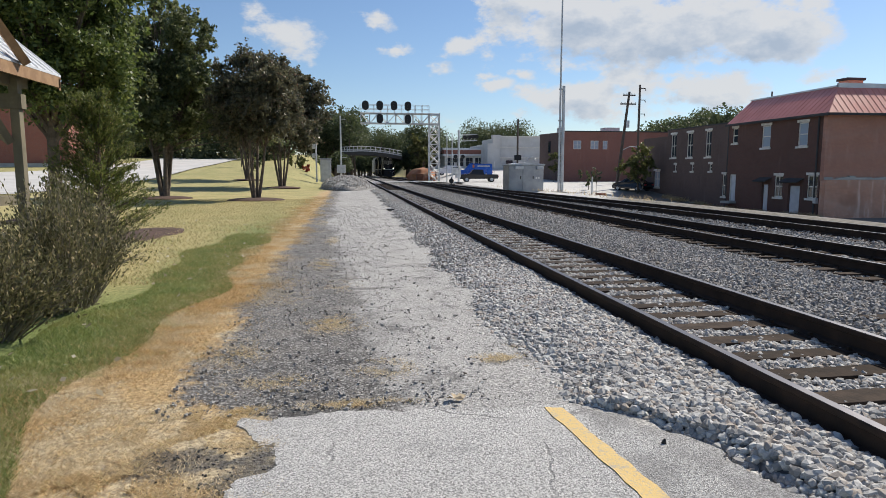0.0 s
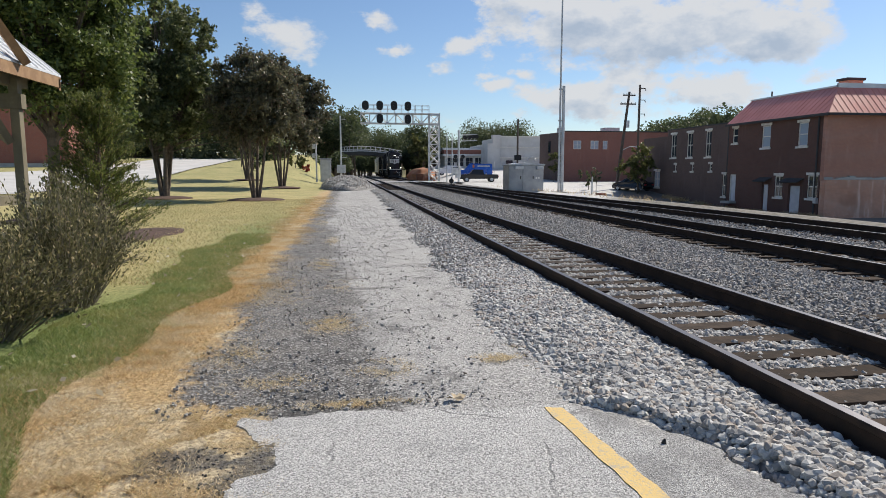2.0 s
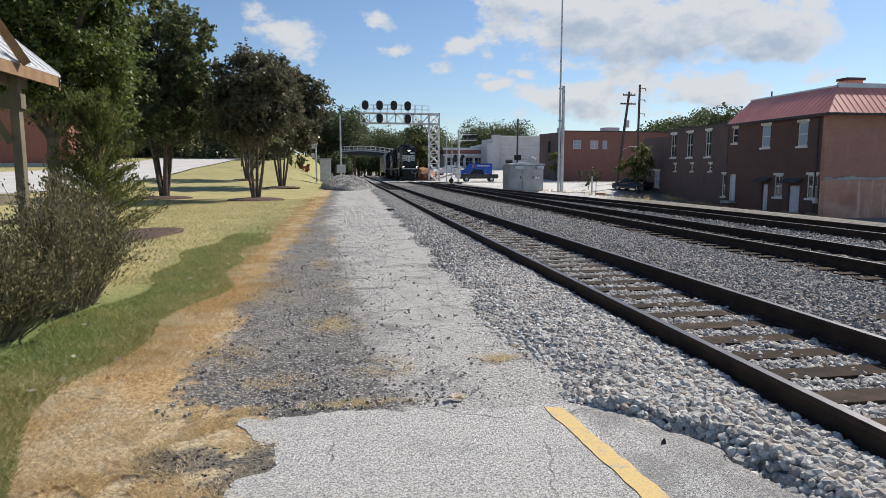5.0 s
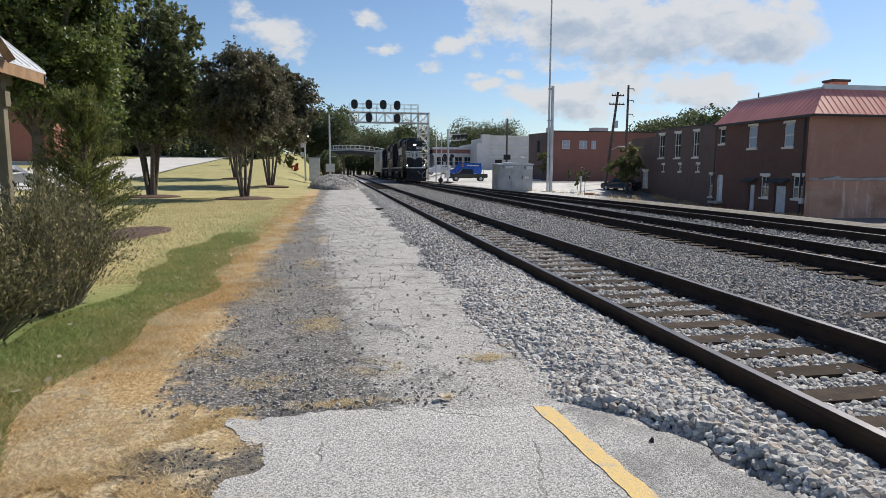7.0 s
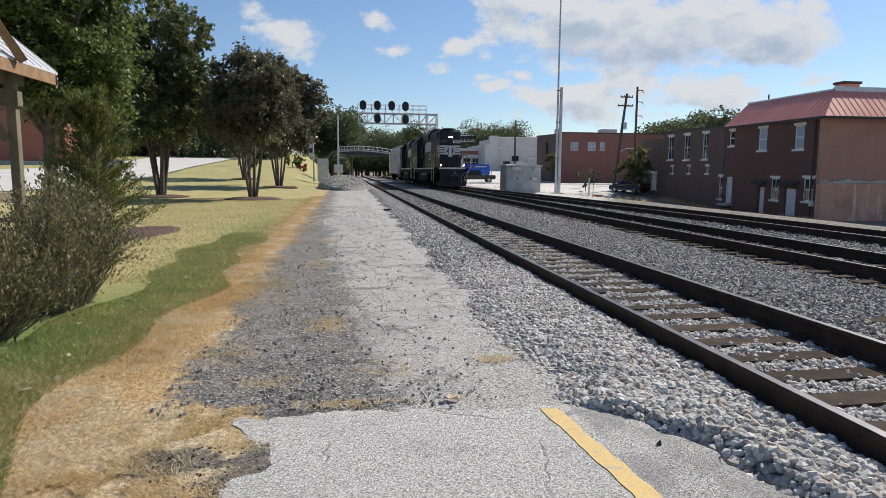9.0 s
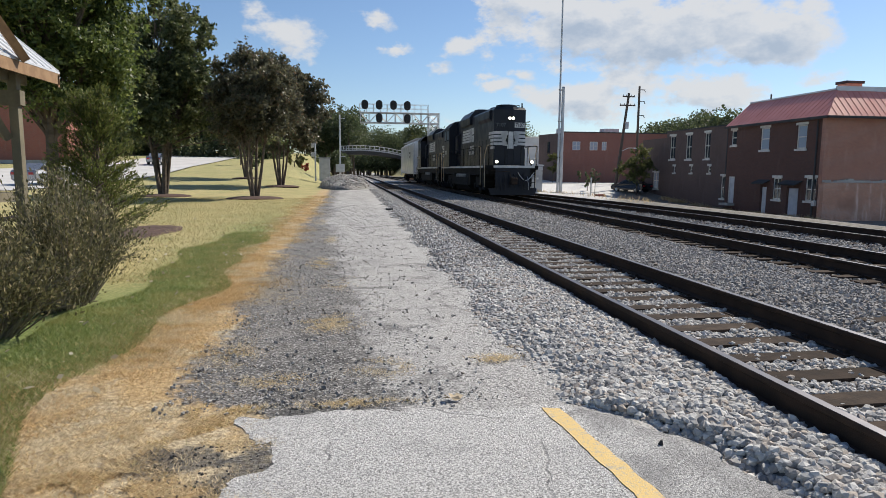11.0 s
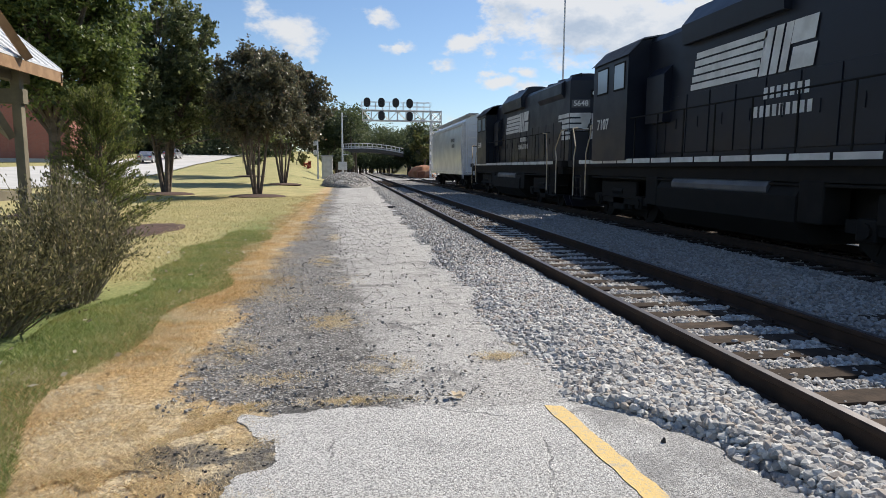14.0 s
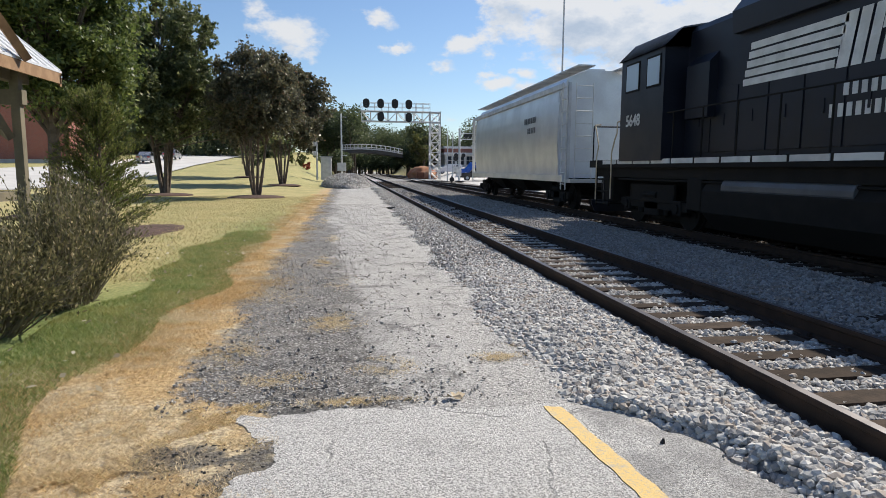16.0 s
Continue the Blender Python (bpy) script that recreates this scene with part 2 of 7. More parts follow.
loco_grey = worn("faded_grey_paint", (0.10, 0.105, 0.115), (0.075, 0.08, 0.09), 1.5, 0.5)
white_paint = worn("chalky_white_paint", (0.72, 0.72, 0.70), (0.55, 0.55, 0.53), 2.5, 0.6)
grab_paint = worn("worn_handrail_paint", (0.50, 0.38, 0.22), (0.62, 0.56, 0.46), 4.0, 0.6)
hopper_grey = worn("weathered_grey_hopper_paint", (0.74, 0.76, 0.78), (0.62, 0.64, 0.66), 0.7, 0.34, 0.55, 0.001, 15)
lamp_on = glossy("lit_headlight", (1.0, 0.95, 0.8), 0.2, 0.0, 4.0)
lamp_white = glossy("headlight_glass", (0.85, 0.85, 0.8), 0.15)
glass = glossy("dark_window_glass", (0.03, 0.04, 0.05), 0.08)
# Pale blue base colour stands in for sky reflected in the panes.
pale_glass = glossy("sky_tinted_pane", (0.35, 0.42, 0.5), 0.1)
rubber = glossy("tyre_rubber", (0.02, 0.02, 0.02), 0.8)
concrete = worn("pale_concrete", (0.50, 0.49, 0.46), (0.40, 0.39, 0.37), 1.0, 0.9, 0.0, 0.004, 50)
old_wood = worn("weathered_wood", (0.15, 0.13, 0.088), (0.22, 0.19, 0.13), 4.0, 0.85, 0.0, 0.004, 30)
warm_wood = worn("stained_cedar", (0.33, 0.20, 0.10), (0.24, 0.14, 0.07), 5.0, 0.7, 0.0, 0.003, 40)
pole_wood = worn("dark_pole_wood", (0.09, 0.07, 0.055), (0.14, 0.11, 0.09), 3.0, 0.9, 0.0, 0.004, 40)
bark = worn("smooth_mottled_bark", (0.085, 0.066, 0.05), (0.16, 0.125, 0.098), 5.0, 0.85, 0.0, 0.006, 30)
black_paint = glossy("matt_black_paint", (0.012, 0.012, 0.013), 0.5)
roof_white = worn("white_metal_roof", (0.72, 0.73, 0.74), (0.62, 0.63, 0.64), 1.0, 0.35, 0.2, 0.001, 20)
# ---- the ground ----
def ground_material():
    n = Nodes("earth_lawn_and_worn_asphalt")
    p = n.xyz(n.pos)
    x, y = p[0], p[1]
    wob = n.math("MULTIPLY_ADD", n.noise(n.pos, 1.1, 5, 0.6), 1.1, -0.55)
    wob2 = n.math("MULTIPLY_ADD", n.noise(n.pos, 0.35, 4), 1.6, -0.8)
    xw = n.math("ADD", x, wob)
    # coarse dark gravel and old asphalt of the path
    speck = n.noise(n.pos, 60, 6, 0.8)
    pebb = n.cells(n.pos, 38)
    gravel = n.mix(n.step(speck, 0.4, 0.62), (0.062, 0.060, 0.058), (0.20, 0.191, 0.183))
    gravel = n.mix(n.step(n.noise(n.pos, 2.2, 5), 0.5, 0.72), gravel, (0.19, 0.175, 0.158))
    gravel = n.mix(n.step(n.noise(n.pos, 3.1, 6, 0.7), 0.52, 0.62, 0.0, 0.75), gravel, (0.045, 0.044, 0.043))
    asph = n.mix(n.step(speck, 0.38, 0.62), (0.20, 0.196, 0.19), (0.52, 0.51, 0.49))
    asph = n.mix(n.step(n.noise(n.pos, 1.3, 6, 0.62), 0.45, 0.7, 0.0, 0.55), asph, (0.22, 0.217, 0.212))
    chip = n.xyz(n.cells(n.pos, 75, "F1", "Color"))[0]
    gravel = n.mix(n.step(chip, 0.7, 0.95, 0.0, 0.7), gravel, (0.5, 0.49, 0.47))
    gravel = n.mix(n.step(chip, 0.35, 0.1, 0.0, 0.7), gravel, (0.03, 0.03, 0.03))
    asph = n.mix(n.step(chip, 0.35, 0.1, 0.0, 0.5), asph, (0.09, 0.088, 0.086))
    asph = n.mix(n.step(chip, 0.7, 0.95, 0.0, 0.35), asph, (0.62, 0.61, 0.59))
    crackat = n.mix(0.3, n.scaled(n.pos, (1, 0.8, 1)), n.noise(n.pos, 2.4, 6, 0.65, "Color"))
    crack = n.math("MINIMUM", n.cells(crackat, 4.5, "DISTANCE_TO_EDGE"), n.math("MULTIPLY", n.cells(crackat, 1.3, "DISTANCE_TO_EDGE"), 0.6))
    crackm = n.math("MULTIPLY", n.step(crack, 0.004, 0.03, 1.0, 0.0), n.step(n.noise(n.pos, 1.9, 4), 0.46, 0.6))
    asph = n.mix(n.math("MULTIPLY", crackm, 0.55), asph, (0.07, 0.068, 0.065))
    lane = n.math("MULTIPLY", n.step(n.math("ADD", n.math("ADD", xw, n.math("MINIMUM", n.math("MULTIPLY_ADD", y, 0.065, -0.5), 0.7)), n.math("ADD", n.math("MULTIPLY", wob2, 0.45), n.math("MULTIPLY_ADD", n.noise(n.pos, 2.6, 6, 0.72), 1.4, -0.7))), -0.08, 0.32), 1.0)
    path = n.mix(lane, gravel, asph)
    # lawn: straw at the edge, green strip, mown dry grass behind
    tuft = n.noise(n.scaled(n.pos, (1.0, 1.0, 1.0)), 26, 4, 0.7)
    straw = n.mix(n.step(tuft, 0.3, 0.7), (0.25, 0.165, 0.075), (0.56, 0.40, 0.20))
    straw = n.mix(n.step(n.noise(n.pos, 1.6, 5), 0.48, 0.66), straw, n.mix(n.step(tuft, 0.35, 0.65), (0.26, 0.22, 0.15), (0.60, 0.52, 0.36)))
    green = n.mix(n.step(tuft, 0.3, 0.7), (0.08, 0.125, 0.03), (0.23, 0.27, 0.085))
    mown = n.mix(n.step(tuft, 0.3, 0.7), (0.25, 0.215, 0.09), (0.51, 0.43, 0.205))
    mown = n.mix(n.step(n.noise(n.pos, 0.45, 4), 0.42, 0.62), mown, n.mix(0.35, mown, green))
    strip = n.math("MAXIMUM", n.step(n.math("ADD", n.math("ADD", x, n.math("MULTIPLY", wob2, 0.5)), n.math("MULTIPLY_ADD", n.noise(n.pos, 6.0, 6, 0.75), 1.6, -0.8)), -3.5, -2.2), n.step(n.math("ADD", y, wob2), 6.5, 10.5, 1.0, 0.0))
    greenband = n.math("MULTIPLY", strip, n.step(n.math("ADD", y, n.math("MULTIPLY", wob2, 3.0)), 16.0, 26.0, 1.0, 0.0))
    lawn = n.mix(greenband, mown, green)
    near = n.step(n.math("ADD", y, n.math("MULTIPLY", wob, 0.5)), 3.75, 4.35, 1.0, 0.0)
    nearer = n.step(y, 3.4, 5.6, 1.1, 0.0)
    edge = n.math("ADD", n.math("ADD", xw, n.math("MULTIPLY", wob2, 0.35)), n.math("ADD", nearer, n.math("MULTIPLY_ADD", n.noise(n.pos, 3.0, 6, 0.75), 1.5, -0.75)))
    pale = n.mix(n.step(tuft, 0.35, 0.65), (0.28, 0.22, 0.14), (0.58, 0.48, 0.31))
    straw = n.mix(n.math("MULTIPLY", near, n.step(n.noise(n.pos, 2.4, 5, 0.7), 0.36, 0.56)), straw, pale)
    # Upper lawn toned greener, partly the trees' shade put into its colour.
    lawn = n.mix(n.step(y, 42, 58, 0.0, 0.22), lawn, green)
    lawn = n.mix(n.step(edge, -2.05, -1.70), lawn, straw)
    left = n.mix(n.step(n.math("ADD", n.math("MULTIPLY_ADD", near, -0.75, xw), n.math("MULTIPLY_ADD", n.noise(n.pos, 5.0, 6, 0.75), 0.9, -0.45)), -1.32, -1.08), lawn, path)
    # broken black asphalt before the platform's edge
    for cx, cy, rx, ry in ((-0.95, 3.38, 0.42, 0.24), (-0.52, 3.1, 0.26, 0.42), (-0.30, 3.97, 0.26, 0.10)):
        ex, ey = n.math("DIVIDE", n.math("SUBTRACT", x, cx), rx), n.math("DIVIDE", n.math("SUBTRACT", y, cy), ry)
        gone = n.math("ADD", n.math("ADD", n.math("MULTIPLY", ex, ex), n.math("MULTIPLY", ey, ey)), n.math("MULTIPLY_ADD", n.noise(n.pos, 7, 5, 0.7), 2.6, -1.3))
        left = n.mix(n.step(gone, 0.25, 0.8, 0.8, 0.0), left, n.mix(n.step(speck, 0.45, 0.62), (0.028, 0.028, 0.028), (0.15, 0.147, 0.142)))
    # far right: light crushed stone and concrete yards
    yard = n.mix(n.step(n.noise(n.pos, 18, 5, 0.7), 0.3, 0.7), (0.44, 0.43, 0.41), (0.64, 0.63, 0.60))
    dirt = n.mix(n.step(n.noise(n.pos, 6, 5, 0.7), 0.3, 0.7), (0.13, 0.12, 0.10), (0.24, 0.22, 0.19))
    yard = n.mix(n.step(n.math("ADD", n.math("SUBTRACT", x, n.math("MULTIPLY", y, 0.45)), wob2), -1.5, 0.5), yard, dirt)
    yard = n.mix(n.step(n.math("ADD", y, wob2), 150, 156), yard, mown)
    col = n.mix(n.step(x, 13.2, 13.6), left, yard)
    bump = n.math("ADD", n.math("MULTIPLY", pebb, 0.8), speck)
    bump = n.math("SUBTRACT", bump, n.math("MULTIPLY", n.math("MULTIPLY", crackm, lane), 1.5))
    return n.done(col, 0.95, 0.0, bump, 0.012, 0.8)


def ballast_material():
    n = Nodes("crushed_granite_bed")
    c = n.cells(n.pos, 17, "F1", "Color")
    g = n.xyz(c)[0]
    col = n.mix(g, (0.22, 0.215, 0.21), (0.56, 0.55, 0.53))
    d = n.cells(n.pos, 17)
    col = n.mix(n.step(d, 0.35, 0.7), col, (0.09, 0.087, 0.083))
    rust = n.noise(n.pos, 0.7, 5)
    col = n.mix(n.step(rust, 0.5, 0.75, 0.0, 0.35), col, (0.16, 0.13, 0.11))
    oily = n.math("MAXIMUM", n.step(n.xyz(n.pos)[0], 4.2, 5.4, 0.0, 0.55), n.math("MULTIPLY", n.step(n.xyz(n.pos)[0], 7.4, 7.9), 0.75))
    col = n.mix(oily, col, (0.07, 0.062, 0.056))
    return n.done(col, 0.92, 0.0, n.math("SUBTRACT", 1.0, d), 0.04, 1.0)


def stone_material(name="loose_granite_stones", dirt=0.0):
    n = Nodes(name)
    r = n.random(island=True)
    col = n.mix(n.step(r, 0.0, 0.8), (0.27, 0.262, 0.25), (0.64, 0.625, 0.59))
    col = n.mix(n.step(r, 0.80, 0.84), col, (0.42, 0.36, 0.30))
    col = n.mix(n.math("MULTIPLY", n.noise(n.pos, 90, 3), 0.5), col, (0.2, 0.195, 0.19))
    if dirt:
        col = n.mix(dirt, col, (0.10, 0.09, 0.082))
    return n.done(col, 0.9, 0.0, n.noise(n.pos, 120, 3), 0.003)


ground_mat, ballast_mat, stone_mat = ground_material(), ballast_material(), stone_material()
tar_crumb = worn("black_asphalt_crumbs", (0.05, 0.05, 0.05), (0.09, 0.088, 0.085), 8.0, 0.9)
grimy_mat = stone_material("oily_granite_stones", 0.38)


def axis(*spans):
    out = []
    for a, b, k in spans:
        out += list(np.linspace(a, b, k, endpoint=False))
    return np.array(out + [spans[-1][1]])


def sheet(name, xs, ys, height, material, label, category, smooth=True):
    gx, gy = np.meshgrid(xs, ys)
    v = np.stack([gx.ravel(), gy.ravel(), height(gx, gy).ravel()], 1)
    k = len(xs)
    i = (np.arange(len(ys) - 1)[:, None] * k + np.arange(k - 1)[None]).ravel()
    f = np.stack([i, i + 1, i + k + 1, i + k], 1)
    return tagged(new(name, np_mesh(name, v, f, [material], smooth=smooth)), label, category, kind="structure")


sheet("ground", axis((-900, -60, 14), (-60, -4, 40), (-4, 3, 36), (3, 45, 50), (45, 900, 14)),
      axis((-200, -8, 8), (-8, 14, 70), (14, 150, 110), (150, 2500, 16)),
      lambda x, y: hills(x, y) - 0.5 * np.clip((x - 1.9) / 0.5, 0, 1) * np.clip((15.0 - x) / 0.4, 0, 1) * (y < 160) + 0.012 * np.sin(x * 3.1 + y * 0.9) * np.sin(y * 2.3) * np.clip((13 - y) / 4, 0, 1), ground_mat,
      "worn asphalt path, dry lawn and gravel yards", "ground")

D1, D2 = 3.53, 9.0
TOP1, TOP2 = 0.20, 0.10


def d3(y):
    s = min(1.0, max(0.0, (y - 10.0) / 78.0))
    return 13.2 - (13.2 - D2) * s * s * (3 - 2 * s)


def ballast_top(x, y):
    """Height of the stone bed across the three tracks."""
    x, y = np.asarray(x, float), np.asarray(y, float)
    edge = 1.25 + 0.10 * np.sin(y * 1.7) + 0.07 * np.sin(y * 4.1 + 1.0) + 0.35 * np.clip((y - 10) / 30, 0, 1)
    edge = np.where(y < 3.85, 2.16 - 0.42 * np.clip(y - 2.6, 0, 1.3) ** 2, edge)
    bed = np.interp(x, [1.0, 1.9, 2.65, 2.85, 4.2, 4.45, 5.2, 6.4, 7.3, 7.6, 10.4, 11.6, 14.2, 15.4], [0.0, 0.05, 0.045, -0.008, -0.008, 0.02, 0.03, -0.03, -0.05, -0.135, -0.135, -0.13, -0.16, -0.9])
    rise = np.clip((x - edge) / np.where(y < 3.85, 0.12, 0.5), -1, 1)
    return np.where(rise < 1, -0.06 + (bed + 0.06) * np.clip(rise, 0, 1), bed) + 0.012 * np.sin(x * 9 + y * 7) * np.sin(y * 11)


sheet("ballast_bed", axis((0.9, 3.0, 40), (3.0, 15.4, 80)), axis((-24, -4, 20), (-4, 30, 300), (30, 170, 120)), ballast_top, ballast_mat, "grey crushed stone bed under the tracks", "gravel")


def stones(name, centres, sizes, label, material=None, simple=False):
    """Loose crushed stones, each a chipped block."""
    k = len(centres)
    if simple:
        base = np.array([[1.2, 0, 0], [-1.2, 0, 0], [0, 1.2, 0], [0, -1.2, 0], [0, 0, 1.2], [0, 0, -1.2]], float)
        tri = np.array([[0, 2, 4], [2, 1, 4], [1, 3, 4], [3, 0, 4], [2, 0, 5], [1, 2, 5], [3, 1, 5], [0, 3, 5]])
    else:
        g = 1.618
        base = np.array([[-1, g, 0], [1, g, 0], [-1, -g, 0], [1, -g, 0], [0, -1, g], [0, 1, g], [0, -1, -g], [0, 1, -g], [g, 0, -1], [g, 0, 1], [-g, 0, -1], [-g, 0, 1]], float) / 1.55
        tri = np.array([[0, 11, 5], [0, 5, 1], [0, 1, 7], [0, 7, 10], [0, 10, 11], [1, 5, 9], [5, 11, 4], [11, 10, 2], [10, 7, 6], [7, 1, 8],
                        [3, 9, 4], [3, 4, 2], [3, 2, 6], [3, 6, 8], [3, 8, 9], [4, 9, 5], [2, 4, 11], [6, 2, 10], [8, 6, 7], [9, 8, 1]])
    c = len(base)
    v = base[None] * (0.72 + 0.5 * np.random.rand(k, c, 3)) * np.random.uniform(0.55, 1.1, (k, 1, 3))
    q = np.random.randn(k, 4)
    q /= np.linalg.norm(q, axis=1)[:, None]
    w, x, y, z = q.T
    r = np.stack([1 - 2 * (y * y + z * z), 2 * (x * y - w * z), 2 * (x * z + w * y), 2 * (x * y + w * z), 1 - 2 * (x * x + z * z), 2 * (y * z - w * x),
                  2 * (x * z - w * y), 2 * (y * z + w * x), 1 - 2 * (x * x + y * y)], 1).reshape(k, 3, 3)
    v = np.einsum("kij,kvj->kvi", r, v) * (sizes[:, None, None] * 0.5) * np.array([1.05, 1.05, 0.88]) + centres[:, None]
    f = (tri[None] + (np.arange(k) * c)[:, None, None]).reshape(-1, 3)
    return tagged(new(name, np_mesh(name, v.reshape(-1, 3), f, [material or stone_mat])), label, "gravel", kind="stuff")


def strewn(count, x0, x1, y0, y1, top, big, small, near=1.0):
    x = np.random.uniform(x0, x1, count)
    y = y0 + (y1 - y0) * np.random.rand(count) ** near
    s = np.random.uniform(small, big, count)
    z = top(x, y) + s * np.random.uniform(-0.05, 0.32, count)
    return np.stack([x, y, z], 1), s


def keep(cs, test):
    c, s = cs
    ok = test(c[:, 0], c[:, 1])
    return c[ok], s[ok]


def stone_fields():
    shoulder = lambda x, y: x > 1.18 + 0.12 * np.sin(y * 1.7) + 0.08 * np.sin(y * 4.1 + 1) + 0.35 * np.clip((y - 10) / 30, 0, 1) + 0.10 * np.random.randn(len(x))
    off_slab = lambda x, y: ~((y < 3.75) & (x < 2.10 - 0.42 * np.clip(y - 2.6, 0, 1.3) ** 2))
    rail_gap = lambda x, y: (np.abs(np.abs(x - D1) - 0.755) > 0.085) & (np.abs(np.abs(x - D2) - 0.755) > 0.085)
    tie_row = lambda y: np.abs((y / 0.495) % 1 - 0.5)
    near = [(32000, 1.0, 2.75, 1.3, 9.5, ballast_top, 0.072, 0.032, 1.0), (19000, 2.8, 4.3, 2.5, 16, ballast_top, 0.064, 0.03, 1.2)]
    far = [(30000, 1.2, 2.75, 9.5, 50, ballast_top, 0.08, 0.04, 1.2), (14000, 2.8, 4.3, 16, 50, ballast_top, 0.08, 0.04, 1.0)]
    grimy = [(42000, 4.3, 8.25, 3.5, 18, ballast_top, 0.068, 0.035, 1.1), (36000, 4.3, 8.25, 18, 62, ballast_top, 0.1, 0.05, 1.2), (42000, 8.25, 14.9, 7, 52, ballast_top, 0.1, 0.05, 1.15)]
    for name, fields, mat_, simple, label in (("ballast_stones", near, stone_mat, False, "loose pale grey crushed stones beside the rail"), ("far_ballast_stones", far, stone_mat, True, "loose pale crushed stones farther along the rail"),
                                              ("grimy_ballast_stones", grimy, grimy_mat, True, "darker oily crushed stones between the tracks")):
        c, s = [], []
        for args in fields:
            cs = keep(strewn(*args), lambda x, y: shoulder(x, y) & off_slab(x, y) & rail_gap(x, y))
            cs = keep(cs, lambda x, y: ~((np.abs(x - D1) < 0.7) & (tie_row(y) < 0.25) & (np.random.rand(len(x)) > 0.05)))
            cs = keep(cs, lambda x, y: ~((np.abs(x - D2) < 1.3) & (tie_row(y) < 0.25) & (np.random.rand(len(x)) > 0.2)))
            c.append(cs[0])
            s.append(cs[1])
        stones(name, np.concatenate(c), np.concatenate(s), label, mat_, simple)
    # heap at the far end of the path
    k = 9000
    a, r = np.random.rand(k) * 6.283, np.random.rand(k) ** 0.5
    x, y = -0.15 + 2.15 * r * np.cos(a), 58 + 9 * r * np.sin(a)
    stones("stone_heap", np.stack([x, y, 1.05 * np.sqrt(1 - r * r) + 0.02 + 0.08 * np.sin(y * 1.9) * np.sin(x * 2.7)], 1), np.random.uniform(0.06, 0.13, k), "long low heap of spare grey stones", None, True)
    # crumbs on the worn path
    k = 12000
    x, y = 1.25 - 2.5 * np.random.rand(k) ** 0.7, 3.95 + 0.25 * np.random.rand(k) + 24 * np.random.rand(k) ** 1.7
    size = 0.006 + 0.034 * np.random.rand(k) ** 6
    stones("path_crumbs", np.stack([x, y, 0.006 + 0.2 * size], 1), size, "small dark stones and crumbs strewn on the path", grimy_mat, True)
    k = 700
    x, y = -0.35 - 0.75 * np.random.rand(k), 2.6 + 0.95 * np.random.rand(k)
    stones("asphalt_crumbs", np.stack([x, y, np.full(k, 0.008)], 1), 0.005 + 0.02 * np.random.rand(k) ** 3, "broken black asphalt crumbs at the platform's edge", tar_crumb, True)


stone_fields()
bm = bmesh.new()
bmesh.ops.create_uvsphere(bm, u_segments=28, v_segments=12, radius=1)
for v in bm.verts:
    v.co = Vector((-0.15 + 2.2 * v.co.x, 58 + 9.2 * v.co.y, -0.02 + 1.02 * v.co.z))
tagged(part("stone_bank", bm, ballast_mat, smooth=True), "low grey bank of crushed stone by the path", "gravel", kind="structure")


# ---- platform end in the foreground ----
def slab_material():
    n = Nodes("pale_coarse_asphalt")
    sp = n.noise(n.pos, 80, 6, 0.85)
    col = n.mix(n.step(sp, 0.40, 0.6), (0.16, 0.158, 0.154), (0.62, 0.615, 0.60))
    col = n.mix(n.step(n.noise(n.pos, 1.7, 6, 0.6), 0.5, 0.75, 0.0, 0.5), col, (0.2, 0.198, 0.195))
    crackat = n.mix(0.22, n.pos, n.noise(n.pos, 2.2, 4, 0.6, "Color"))
    chip = n.xyz(n.cells(n.pos, 150, "F1", "Color"))[0]
    col = n.mix(n.step(chip, 0.62, 0.9, 0.0, 0.55), col, (0.72, 0.71, 0.69))
    col = n.mix(n.step(chip, 0.28, 0.1, 0.0, 0.6), col, (0.07, 0.069, 0.067))
    worn_side = n.math("MULTIPLY", n.step(n.xyz(n.pos)[0], 1.4, 1.5), n.step(n.noise(n.pos, 2.6, 5), 0.35, 0.6, 0.1, 0.5))
    col = n.mix(worn_side, col, (0.13, 0.128, 0.125))
    cr = n.cells(crackat, 0.9, "DISTANCE_TO_EDGE")
    cm = n.math("MULTIPLY", n.step(cr, 0.002, 0.009, 1.0, 0.0), n.step(n.noise(n.pos, 1.4, 3), 0.45, 0.55))
    col = n.mix(n.math("MULTIPLY", cm, 0.45), col, (0.10, 0.098, 0.095))
    return n.done(col, 0.93, 0.0, n.math("SUBTRACT", sp, n.math("MULTIPLY", cm, 0.6)), 0.008, 1.0)


def ragged(points, step=0.09, amount=0.02):
    out = []
    for (ax, ay), (bx_, by) in zip(points, points[1:] + points[:1]):
        k = max(1, int(math.hypot(bx_ - ax, by - ay) / step))
        for i in range(k):
            x, y = ax + (bx_ - ax) * i / k, ay + (by - ay) * i / k
            out.append((x + amount * (noise.noise((x * 6, y * 6, 1)) + 0.4 * noise.noise((x * 19, y * 19, 2))), y + amount * (noise.noise((x * 6, y * 6, 5)) + 0.4 * noise.noise((x * 19, y * 19, 7)))))
    return out


